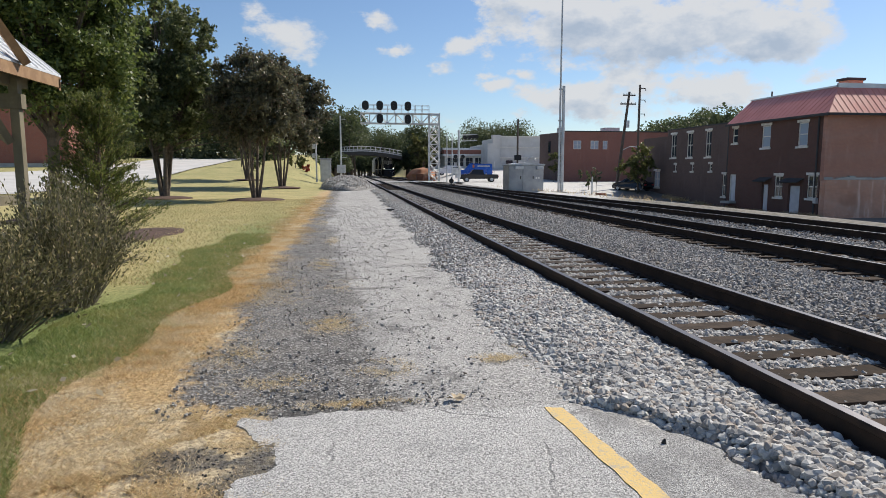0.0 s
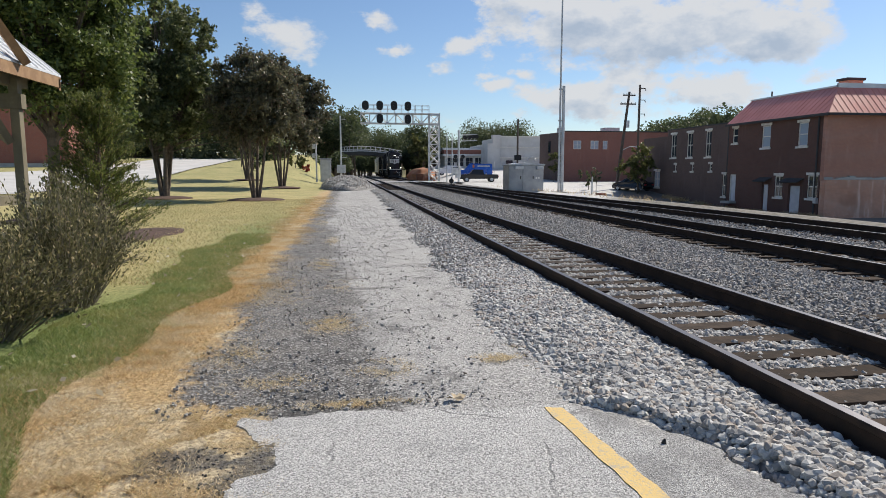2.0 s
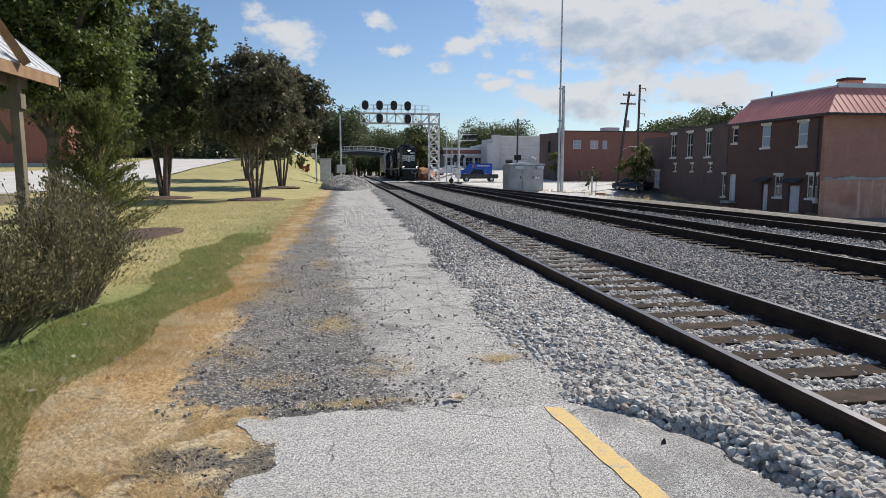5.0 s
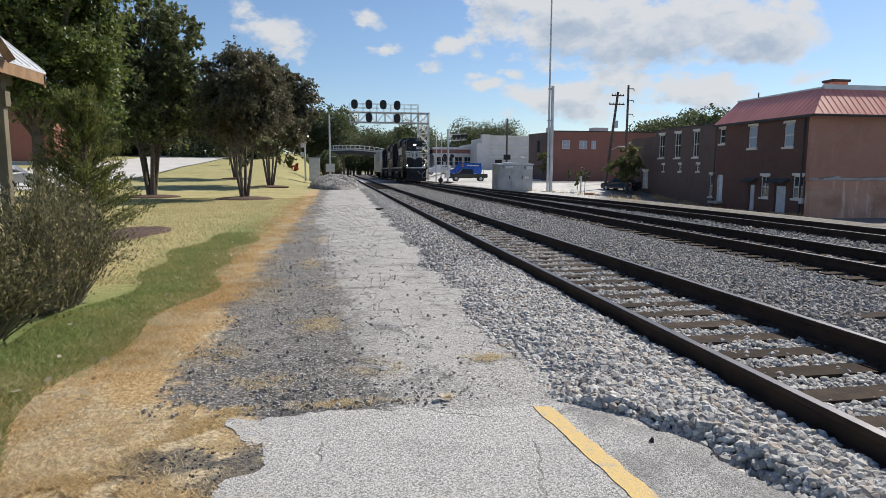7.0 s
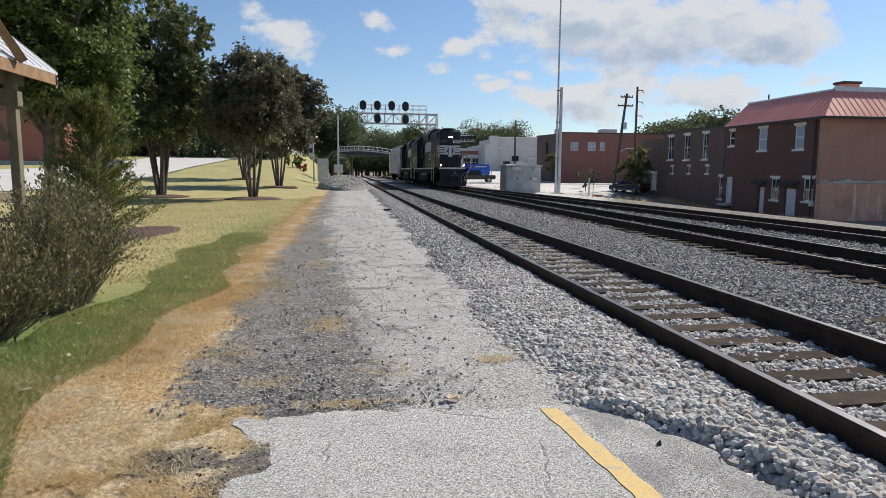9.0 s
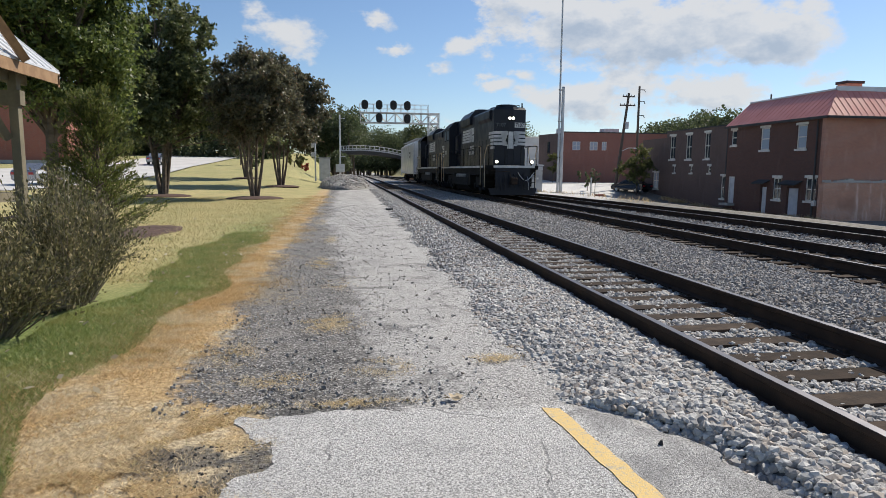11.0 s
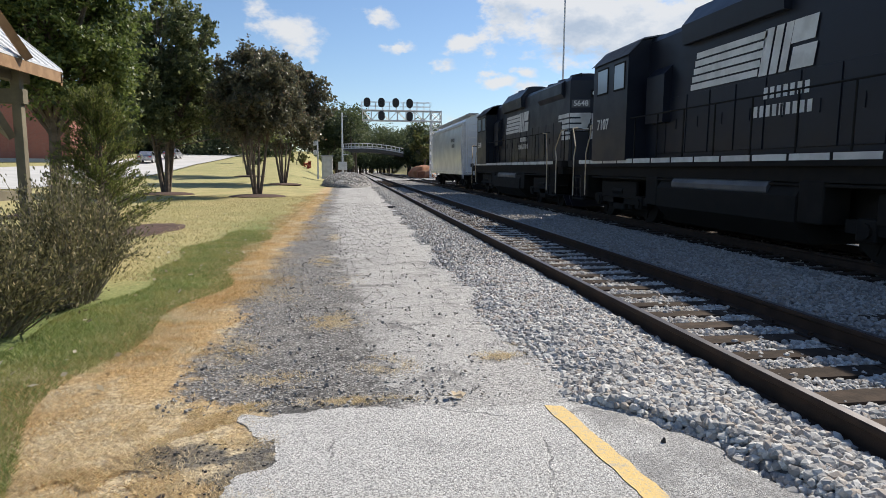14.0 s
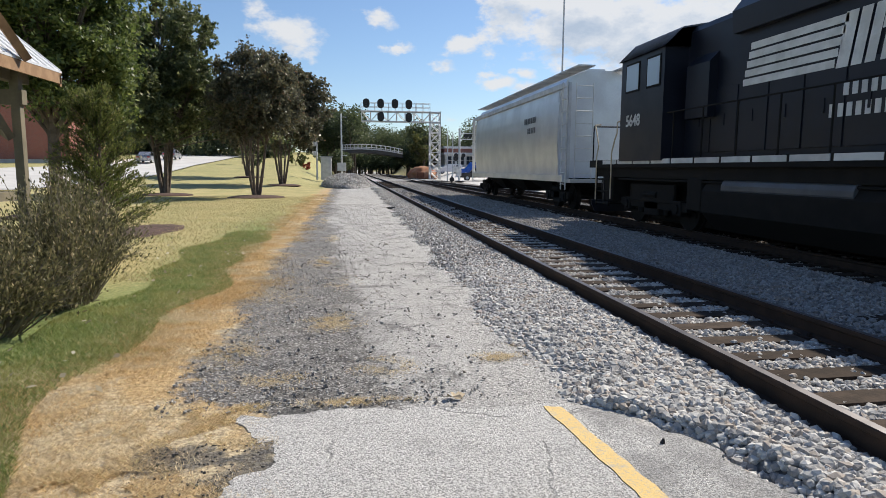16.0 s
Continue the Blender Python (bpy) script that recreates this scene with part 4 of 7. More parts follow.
    # radiator flare, dynamic brake blister, doors and grilles
    for s in (-1, 1):
        bm = bmesh.new()
        prism(bm, [(s * w * 0.98, H - 0.75), (s * (w + 0.13), H - 0.55), (s * (w + 0.13), H - 0.16), (s * w * 0.98, H - 0.08)], 1.5, 4.6)
        part("radiator_grille", bm, loco_black, lo, "flared radiator intake")
    bm = bmesh.new()
    prism(bm, [(-w - 0.16, H - 0.55), (-w - 0.20, H - 0.1), (-w * 0.85, H + 0.32), (w * 0.85, H + 0.32), (w + 0.20, H - 0.1), (w + 0.16, H - 0.55)], 7.0, 10.6)
    part("brake_blister", bm, loco_black, lo, "bulging roof section over the engine")
    for s in (-1, 1):
        for k in range(11):
            bm = bmesh.new()
            y = 1.7 + k * 0.98
            bx(bm, s * (w + 0.012) - 0.012, s * (w + 0.012) + 0.012, y, y + 0.92, DECK + 0.12, DECK + 1.5, 0.006)
            bx(bm, s * (w + 0.03) - 0.012, s * (w + 0.03) + 0.012, y + 0.42, y + 0.47, DECK + 0.7, DECK + 0.95)
            part("hood_door", bm, loco_black, lo)
    # roof fans, exhaust, horn
    for y, r in ((1.75, 0.62), (3.15, 0.62), (4.5, 0.6), (8.2, 0.55), (9.5, 0.55)):
        zb = H + (0.32 if 7 < y < 10.5 else 0)
        bm = bmesh.new()
        rod(bm, (0, y, zb - 0.02), (0, y, zb + 0.16), r, r * 0.96, 24)
        rod(bm, (0, y, zb + 0.16), (0, y, zb + 0.2), r * 0.96, r * 0.7, 24)
        part("roof_fan", bm, loco_black, lo, "round roof fan housing")
    bm = bmesh.new()
    bx(bm, -0.35, 0.35, 6.2, 6.9, H, H + 0.22, 0.03)
    part("exhaust_stack", bm, under_black, lo)
    for x in (-0.5, 0.5):
        bm = bmesh.new()
        pipe(bm, [(x, 0.85, H - 0.05), (x, 0.85, H + 0.12), (x, 1.9, H + 0.14)], 0.02, 6)
        part("roof_rail", bm, under_black, lo)
    bm = bmesh.new()
    rod(bm, (0.72, 1.05, H - 0.1), (0.72, 1.05, H + 0.24), 0.04)
    part("aerial", bm, under_black, lo)
    # cab
    c0, c1 = REAR_CAB
    bm = bmesh.new()
    prism(bm, [(-1.5, DECK - 0.05), (1.5, DECK - 0.05), (1.5, H - 0.42), (1.12, H - 0.05), (0.5, H + 0.07), (-0.5, H + 0.07), (-1.12, H - 0.05), (-1.5, H - 0.42)], c0, c1)
    cab = part("cab", bm, loco_black, lo, "black driver's cab with side windows")
    bm = bmesh.new()
    prism(bm, [(-1.56, H - 0.44), (-1.15, H - 0.03), (-0.5, H + 0.09), (0.5, H + 0.09), (1.15, H - 0.03), (1.56, H - 0.44), (1.5, H - 0.38), (1.1, H + 0.02), (0.5, H + 0.13), (-0.5, H + 0.13), (-1.1, H + 0.02), (-1.5, H - 0.38)], c0 - 0.08, c1 + 0.1)
    part("cab_roof", bm, loco_grey, lo, "worn grey cab roof")
    for s in (-1, 1):
        for wy0, wy1 in ((c0 + 0.22, c0 + 0.85), (c0 + 1.35, c0 + 2.05)):
            bm = bmesh.new()
            bx(bm, s * 1.505 - 0.01, s * 1.505 + 0.01, wy0 - 0.05, wy1 + 0.05, H - 1.32, H - 0.56)
            fr = part("window", bm, under_black, cab)
            bm = bmesh.new()
            bx(bm, s * 1.515 - 0.006, s * 1.515 + 0.006, wy0, wy1, H - 1.27, H - 0.61)
            part("pane", bm, pale_glass, fr, "window glass with a sky reflection put into its colour")
    # end windows over the short hood
    for x in (-1.15, -0.5, 0.5, 1.15):
        bm = bmesh.new()
        bx(bm, x - 0.24, x + 0.24, c1 + 0.0, c1 + 0.015, H - 1.2, H - 0.62)
        part("cab_pane", bm, glass, cab)
    bm = bmesh.new()
    bx(bm, -w, w, c1, c1 + 1.15, DECK, DECK + 1.45 + 1.0 * (tall > 0.02), 0.06)
    part("short_hood", bm, loco_black, lo, "short black hood behind the cab")
    # grey equipment panel near the cab and the electric cabinet
    for s in (-1, 1):
        bm = bmesh.new()
        prism(bm, [(s * (w - 0.02), DECK + 0.9), (s * (w + 0.22), DECK + 0.9), (s * (w + 0.22), DECK + 2.1), (s * (w - 0.02), DECK + 2.35)], c0 - 1.3, c0 - 0.35)
        part("air_intake", bm, loco_black, lo, "boxed air intake beside the cab")
    # fuel tank, air tanks
    bm = bmesh.new()
    prism(bm, [(-1.2, 1.3), (-1.38, 1.0), (-1.38, 0.55), (-1.0, 0.16), (1.0, 0.16), (1.38, 0.55), (1.38, 1.0), (1.2, 1.3)], 5.9, 10.9)
    part("fuel_tank", bm, under_black, lo, "grimy black fuel tank")
    for s in (-1, 1):
        bm = bmesh.new()
        rod(bm, (s * 1.18, 6.7, 1.1), (s * 1.18, 10.2, 1.1), 0.2, 0.2, 14)
        part("air_tank", bm, loco_grey, lo, "long grey air reservoir")
    # lights, number boards
    zf = H - 0.62
    bm = bmesh.new()
    bx(bm, -0.2, 0.2, y0 - 0.08, y0 + 0.02, zf - 0.13, zf + 0.13, 0.03)
    box_ = part("headlight_box", bm, under_black, lo)
    for x in (-0.1, 0.1):
        bm = bmesh.new()
        rod(bm, (x, y0 - 0.11, zf), (x, y0 - 0.07, zf), 0.078, 0.078, 16)
        part("headlight", bm, lamp_on if lit else lamp_white, lo, "lit round headlight" if lit else "unlit round headlight")
    for x in (-0.9, 1.08) if lit else ():
        bm = bmesh.new()
        rod(bm, (x, 0.1, DECK + 0.2), (x, 0.24, DECK + 0.2), 0.12, 0.12, 16)
        rod(bm, (x, 0.2, DECK), (x, 0.2, DECK + 0.2), 0.04, 0.04, 8)
        part("ditch_light_housing", bm, under_black, lo)
        bm = bmesh.new()
        rod(bm, (x, 0.075, DECK + 0.2), (x, 0.1, DECK + 0.2), 0.085, 0.085, 16)
        part("ditch_light", bm, lamp_on, lo, "lit lower headlight")
    ang = math.degrees(math.atan2(WEDGE, w - 0.13))
    for s in (-1, 1):
        facing = -90 + s * ang
        mid = Vector((s * 0.52, y0 + WEDGE / 2 + 0.011, H - 0.98))
        nrm = Vector((math.cos(radians(facing)), math.sin(radians(facing)), 0))
        m = wall_frame(*(mid + nrm * 0.012), facing)
        bm = bmesh.new()
        bx(bm, -0.33, 0.33, -0.14, 0.14, -0.01, 0.01, 0.01)
        # Left board and figures take darker paints: their unlit look is in the colour.
        board = part("number_board", bm, white_paint if s > 0 else (loco_black if lit else loco_grey), lo, "number board, the unlit side dimmed by darker colours")
        board.matrix_basis = m
        text_part("figures", number, 0.27, black_paint if s > 0 else (loco_grey if lit else white_paint), lo, m @ pose(0, 0, 0.014), "fleet number")
        # white bars with a slanting end, on the wedge and round the corner
        bm = bmesh.new()
        along = Vector((math.cos(radians(facing + 90)), math.sin(radians(facing + 90)), 0))
        half = math.hypot(WEDGE, w - 0.13) / 2
        base = Vector((s * (0.13 + w) / 2, y0 + WEDGE / 2, 0)) + nrm * 0.006
        for k in range(5):
            z0 = H - 2.28 + k * 0.205
            z1 = z0 + 0.145
            inner, outer = -half + 0.10 + 0.10 * (k % 2 == 0), half - 0.01
            for u0, u1 in ((-half + 0.02, outer),):
                p = [base + along * (u * (1 if s > 0 else -1)) + Vector((0, 0, z)) for u, z in ((u0, z0), (u1, z0), (u1, z1), (u0 + 0.03, z1))]
                bm.faces.new([bm.verts.new(q) for q in p])
            # along the side
            q = [Vector((s * (w + 0.006), y, z)) for y, z in ((y0 + WEDGE + 0.01, z0), (y0 + 1.5, z0), (y0 + 1.5, z1), (y0 + WEDGE + 0.01, z1))]
            bm.faces.new([bm.verts.new(v) for v in q])
        # emblem field: pale panel near the middle edge
        p = [base + along * (u * (1 if s > 0 else -1)) + Vector((0, 0, z)) for u, z in ((-half + 0.02, H - 2.27), (-half + 0.26, H - 2.27), (-half + 0.44, H - 1.34), (-half + 0.02, H - 1.34))]
        bm.faces.new([bm.verts.new(q) for q in p])
        bmesh.ops.recalc_face_normals(bm, faces=bm.faces)
        part("nose_stripes", bm, white_paint, lo, "white bars across the hood's front")
        # dark plain shape beside the middle
        bm = bmesh.new()
        shape = [(0.03, -2.05), (0.10, -2.02), (0.09, -1.9), (0.16, -1.86), (0.13, -1.74), (0.08, -1.68), (0.07, -1.55), (0.03, -1.52)]
        p = [base + nrm * 0.003 + along * ((-half + u) * (1 if s > 0 else -1)) + Vector((0, 0, H + z)) for u, z in shape]
        bm.faces.new([bm.verts.new(q) for q in p])
        bmesh.ops.recalc_face_normals(bm, faces=bm.faces)
        part("emblem", bm, black_paint, lo, "black emblem on the white field")
        # lit grey door panel below on the wedge
        bm = bmesh.new()
        bx(bm, -half + 0.04, half - 0.06, -0.5, 0.5, -0.012, 0.012, 0.01)
        o = part("nose_door", bm, loco_black, lo)
        o.matrix_basis = wall_frame(*(Vector((s * (0.13 + w) / 2, y0 + WEDGE / 2, DECK + 0.58)) + nrm * 0.012), facing)
    bm = bmesh.new()
    bx(bm, -0.13, 0.13, y0 - 0.008, y0 + 0.004, H - 2.27, H - 1.34)
    part("nose_field", bm, white_paint, lo, "white field in the middle of the front")
    bm = bmesh.new()
    rod(bm, (-1.25, -0.08, DECK - 0.28), (-0.2, -0.12, DECK - 0.34), 0.016, 0.016, 6)
    rod(bm, (-0.2, -0.12, DECK - 0.34), (-0.15, -0.14, 1.05), 0.016, 0.016, 6)
    part("uncoupling_lever", bm, steel, lo)
    for k in range(5):
        bm = bmesh.new()
        x = -0.5 + k * 0.27
        pipe(bm, [(x, -0.05, 1.3), (x + 0.03, -0.16, 1.12), (x - 0.02, -0.17, 0.8), (x + 0.05, -0.1, 0.55)], 0.02, 6)
        part("air_hose", bm, rubber, lo)
    # side emblem: slanting white bars, two block shapes, two lines of bars
    for s in (-1, 1):
        x = s * (w + 0.028)
        bm = bmesh.new()

        def quad(y_a, z_a, y_b, z_b, lean=0.0):
            p = [(x, y_a + lean * 0.0, z_a), (x, y_b, z_a), (x, y_b - lean, z_b), (x, y_a - lean, z_b)]
            bm.faces.new([bm.verts.new(q) for q in p])

        for k in range(5):
            z = H - 1.64 + k * 0.175
            quad(7.85 - 0.06 * k, z, 10.35 - 0.05 * k, z + 0.135)
        bmesh.ops.recalc_face_normals(bm, faces=bm.faces)
        part("side_stripes", bm, white_paint, lo, "white speed bars on the hood's side")
        bm = bmesh.new()
        za, zb = H - 1.66, H - 0.78
        # two heavy slanted blocks with dark slits
        for y_a, y_b in ((7.56, 7.82), (7.28, 7.50), (7.02, 7.22)):
            quad(y_a, za, y_b, zb, 0.16)
        for z_a, z_b in ((za, za + 0.40), (za + 0.47, zb)):
            quad(6.30, z_a, 6.92, z_b, 0.07)
        bmesh.ops.recalc_face_normals(bm, faces=bm.faces)
        part("side_emblem", bm, white_paint, lo, "white block emblem on the hood's side")
        for row, (ya, yb, z) in enumerate(((6.35, 7.75, H - 2.12), (6.25, 7.95, H - 2.46))):
            k, yy = 0, ya
            while yy < yb - 0.1:
                bm = bmesh.new()
                wd = 0.115
                bx(bm, x - 0.003, x + 0.003, yy, yy + wd, z, z + 0.22)
                part("letter_bar", bm, white_paint, lo)
                yy += wd + 0.075
                k += 1
        text_part("cab_number", number, 0.42, white_paint, lo, wall_frame(s * 1.508, c1 - 0.8, DECK + 1.0, 0 if s > 0 else 180), "white fleet number on the cab")
    truck(lo, 3.2, 1.37, 0.52)
    truck(lo, 13.7, 1.37, 0.52)
    add_wheels(lo, (1.83, 4.57, 12.33, 15.07), 0.51)
    return lo


def hopper():
    ho = thing("hopper_car", "weathered silver-grey covered hopper freight car", "freight car")
    L0, L1 = 1.0, 18.4
    # curved side walls
    prof = []
    for t in np.linspace(-1, 1, 9):
        prof.append((1.52 - 0.10 * t * t, 2.5 + 1.35 * t))
    out = [(x, z) for x, z in prof] + [(1.15, 4.2), (0.5, 4.42), (-0.5, 4.42), (-1.15, 4.2)] + [(-x, z) for x, z in prof[::-1]]
    bm = bmesh.new()
    prism(bm, [(float(a), float(b)) for a, b in out], L0 + 1.25, L1 - 1.25)
    part("tank_body", bm, hopper_grey, ho, "smooth rounded grey car body", smooth=False)
    for s in (-1, 1):
        bm = bmesh.new()
        bx(bm, s * 1.49 - 0.05, s * 1.49 + 0.05, L0 + 0.6, L1 - 0.6, 1.02, 1.24, 0.01)
        part("side_sill", bm, hopper_grey, ho)
        bm = bmesh.new()
        bx(bm, s * 1.46 - 0.05, s * 1.46 + 0.05, L0 + 0.9, L1 - 0.9, 3.82, 3.98, 0.01)
        part("top_chord", bm, galvan, ho, "pale upper edge of the car")
    # sloping end sheets, posts, ladders, platforms
    for e, y in ((-1, L0), (1, L1)):
        bm = bmesh.new()
        ya, yb = y + 0.35 * -e, y + 1.3 * -e
        p = [(-1.4, yb, 3.85), (1.4, yb, 3.85), (1.2, yb - e * 1.2, 1.5), (-1.2, yb - e * 1.2, 1.5)]
        bm.faces.new([bm.verts.new(q) for q in p])
        bmesh.ops.solidify(bm, geom=bm.faces[:], thickness=0.05)
        part("end_sheet", bm, hopper_grey, ho)
        bm = bmesh.new()
        bx(bm, -1.45, 1.45, min(y, y - e * 1.3), max(y, y - e * 1.3), 1.0, 1.12)
        part("end_platform", bm, hopper_grey, ho)
        for s in (-1, 1):
            bm = bmesh.new()
            bx(bm, s * 1.42 - 0.05, s * 1.42 + 0.05, yb - 0.08, yb + 0.08, 1.1, 3.95)
            bx(bm, s * 1.42 - 0.05, s * 1.42 + 0.05, ya - 0.05, ya + 0.05, 1.1, 3.95)
            part("corner_post", bm, galvan, ho, "pale corner post")
            bm = bmesh.new()
            yl0, yl1 = sorted((ya, ya - e * 0.46))
            for x in (yl0, yl1):
                bx(bm, s * 1.5 - 0.015, s * 1.5 + 0.015, x - 0.03, x + 0.03, 0.75, 4.0)
            for k in range(9):
                rod(bm, (s * 1.52, yl0, 0.95 + k * 0.36), (s * 1.52, yl1, 0.95 + k * 0.36), 0.018, 0.018, 6)
            part("ladder", bm, white_paint, ho, "pale steel ladder")
        bm = bmesh.new()
        for x in (-1.3, -0.7):
            rod(bm, (x, y, 1.1), (x, y, 3.9), 0.02, 0.02, 6)
        for k in range(8):
            rod(bm, (-1.3, y, 1.3 + k * 0.36), (-0.7, y, 1.3 + k * 0.36), 0.016, 0.016, 6)
        part("end_ladder", bm, white_paint, ho)
        bm = bmesh.new()
        yy = y + e * 0.35
        bx(bm, -0.12, 0.12, min(y, yy), max(y, yy), 0.78, 1.0, 0.03)
        part("coupler", bm, steel, ho)
    # running boards on the roof and hatches
    for s in (-1, 1):
        bm = bmesh.new()
        for k in range(34):
            yy = L0 + 0.3 + k * 0.5
            bx(bm, s * 0.85 - 0.3, s * 0.85 + 0.3, yy, yy + 0.44, 4.42, 4.46)
        part("roof_walk", bm, galvan, ho, "grating walkway along the roof")
    bm = bmesh.new()
    bx(bm, -0.35, 0.35, L0 + 1.6, L1 - 1.6, 4.42, 4.52, 0.02)
    part("roof_hatch", bm, hopper_grey, ho)
    # discharge hoppers under the body
    for k in range(3):
        yc = L0 + 4.6 + k * 4.1
        bm = bmesh.new()
        a = [bm.verts.new(v) for v in ((-1.3, yc - 1.9, 1.15), (1.3, yc - 1.9, 1.15), (1.3, yc + 1.9, 1.15), (-1.3, yc + 1.9, 1.15))]
        b = [bm.verts.new(v) for v in ((-0.5, yc - 0.4, 0.45), (0.5, yc - 0.4, 0.45), (0.5, yc + 0.4, 0.45), (-0.5, yc + 0.4, 0.45))]
        for i in range(4):
            bm.faces.new((a[i], a[(i + 1) % 4], b[(i + 1) % 4], b[i]))
        bm.faces.new(b), bm.faces.new(a[::-1])
        bmesh.ops.recalc_face_normals(bm, faces=bm.faces)
        part("discharge_gate", bm, under_black, ho)
    for k, (ya, yb, z) in enumerate(((5.0, 6.6, 3.0), (5.0, 6.2, 2.65))):
        yy = ya
        while yy < yb:
            bm = bmesh.new()
            bx(bm, -1.53, -1.524, yy, yy + 0.16, z, z + 0.2)
            part("stencil_bar", bm, loco_grey, ho)
            yy += 0.24
    bm = bmesh.new()
    bx(bm, -0.25, 0.25, L0, L1, 0.85, 1.05)
    part("centre_sill", bm, under_black, ho)
    for o in ho.children:
        for v in o.data.vertices:
            if v.co.z > 1.13:
                v.co.z = 1.13 + (v.co.z - 1.13) * 1.17
    truck(ho, L0 + 2.3, 0.88, 0.46)
    truck(ho, L1 - 2.3, 0.88, 0.46)
    add_wheels(ho, (L0 + 1.42, L0 + 3.18, L1 - 3.18, L1 - 1.42), 0.46)
    return ho


engine = loco("7107", "black diesel locomotive with white bars, headlights lit", 0.08)
engine_two = loco("5648", "second black diesel locomotive with white bars, coupled behind", -0.05, False)
wagon = hopper()
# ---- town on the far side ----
# The shop's brick in two tones: side shade and brighter end are coloured in.
shade_brick = brickwork("shade_toned_brick", (0.135, 0.066, 0.050), (0.105, 0.056, 0.045), (0.12, 0.082, 0.07), 1.0, 0.3, "x")
# Grey-brown wall tone; also the coloured-in shade of the warehouse flank.
grey_brick = brickwork("grey_and_shaded_brick", (0.135, 0.088, 0.075), (0.115, 0.08, 0.071), (0.135, 0.105, 0.095), 1.0, 0.35, "x")
end_brick = brickwork("light_toned_brick", (0.46, 0.225, 0.155), (0.39, 0.195, 0.14), (0.42, 0.29, 0.24), 1.0, 0.3, "y")
old_brick = brickwork("patched_old_brick", (0.62, 0.31, 0.20), (0.46, 0.24, 0.165), (0.66, 0.54, 0.46), 1.0, 0.75, "y")
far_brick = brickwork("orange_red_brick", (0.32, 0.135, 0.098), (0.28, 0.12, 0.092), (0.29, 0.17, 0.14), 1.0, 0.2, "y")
trim_paint = worn("cream_window_paint", (0.78, 0.76, 0.7), (0.66, 0.64, 0.58), 3.0, 0.7)
door_paint = worn("pale_grey_door_paint", (0.62, 0.64, 0.68), (0.52, 0.54, 0.58), 2.0, 0.6)
red_roof = worn("red_metal_roofing", (0.72, 0.25, 0.18), (0.64, 0.22, 0.165), 0.6, 0.4, 0.0, 0.001, 10)
tar = worn("tar_roofing", (0.05, 0.05, 0.052), (0.08, 0.08, 0.08), 1.0, 0.9)
grey_wall = worn("pale_grey_render", (0.66, 0.66, 0.64), (0.58, 0.58, 0.56), 0.6, 0.85, 0.0, 0.003, 20)


def wall_with_holes(y0, y1, z0, z1, holes, x, thick, material, parent, name="wall"):
    """A wall in the plane of one x, from y0 to y1, with openings (ya, yb, za, zb)."""
    ys = sorted({y0, y1, *[h[0] for h in holes], *[h[1] for h in holes]})
    zs = sorted({z0, z1, *[h[2] for h in holes], *[h[3] for h in holes]})
    bm = bmesh.new()
    for ya, yb in zip(ys, ys[1:]):
        run = None
        for za, zb in zip(zs, zs[1:]):
            cy, cz = (ya + yb) / 2, (za + zb) / 2
            solid = not any(h[0] < cy < h[1] and h[2] < cz < h[3] for h in holes)
            if solid:
                run = (run[0], zb) if run else (za, zb)
            if (not solid or zb == zs[-1]) and run:
                bx(bm, x, x + thick, ya, yb, *run)
                run = None
    bmesh.ops.remove_doubles(bm, verts=bm.verts, dist=0.0005)
    return part(name, bm, material, parent)


def sash(parent, x, ya, yb, za, zb, lights=2, name="window", lit=False):
    """A sash window in an opening of an x wall, with sill and lintel."""
    w = new(name)
    w.parent = parent
    bm = bmesh.new()
    t = 0.09
    for a, b, c, d in ((ya, ya + t, za, zb), (yb - t, yb, za, zb), (ya, yb, zb - t, zb), (ya, yb, za, za + t), (ya, yb, (za + zb) / 2 - 0.04, (za + zb) / 2 + 0.04)):
        bx(bm, x + 0.06, x + 0.14, a, b, c, d)
    if lights > 2:
        m = (ya + yb) / 2
        bx(bm, x + 0.07, x + 0.13, m - 0.025, m + 0.025, za, zb)
    part("frame", bm, trim_paint, w, "cream painted sash frame")
    for c, d in ((za + t, (za + zb) / 2 - 0.04), ((za + zb) / 2 + 0.04, zb - t)):
        bm = bmesh.new()
        bx(bm, x + 0.10, x + 0.11, ya + t, yb - t, c, d)
        part("pane", bm, pale_glass if lit else glass, w)
    bm = bmesh.new()
    bx(bm, x - 0.09, x + 0.1, ya - 0.12, yb + 0.12, za - 0.16, za)
    part("sill", bm, trim_paint, w, "pale stone sill")
    bm = bmesh.new()
    bx(bm, x - 0.05, x + 0.1, ya - 0.12, yb + 0.12, zb, zb + 0.2)
    part("lintel", bm, trim_paint, w, "pale stone lintel")
    return w


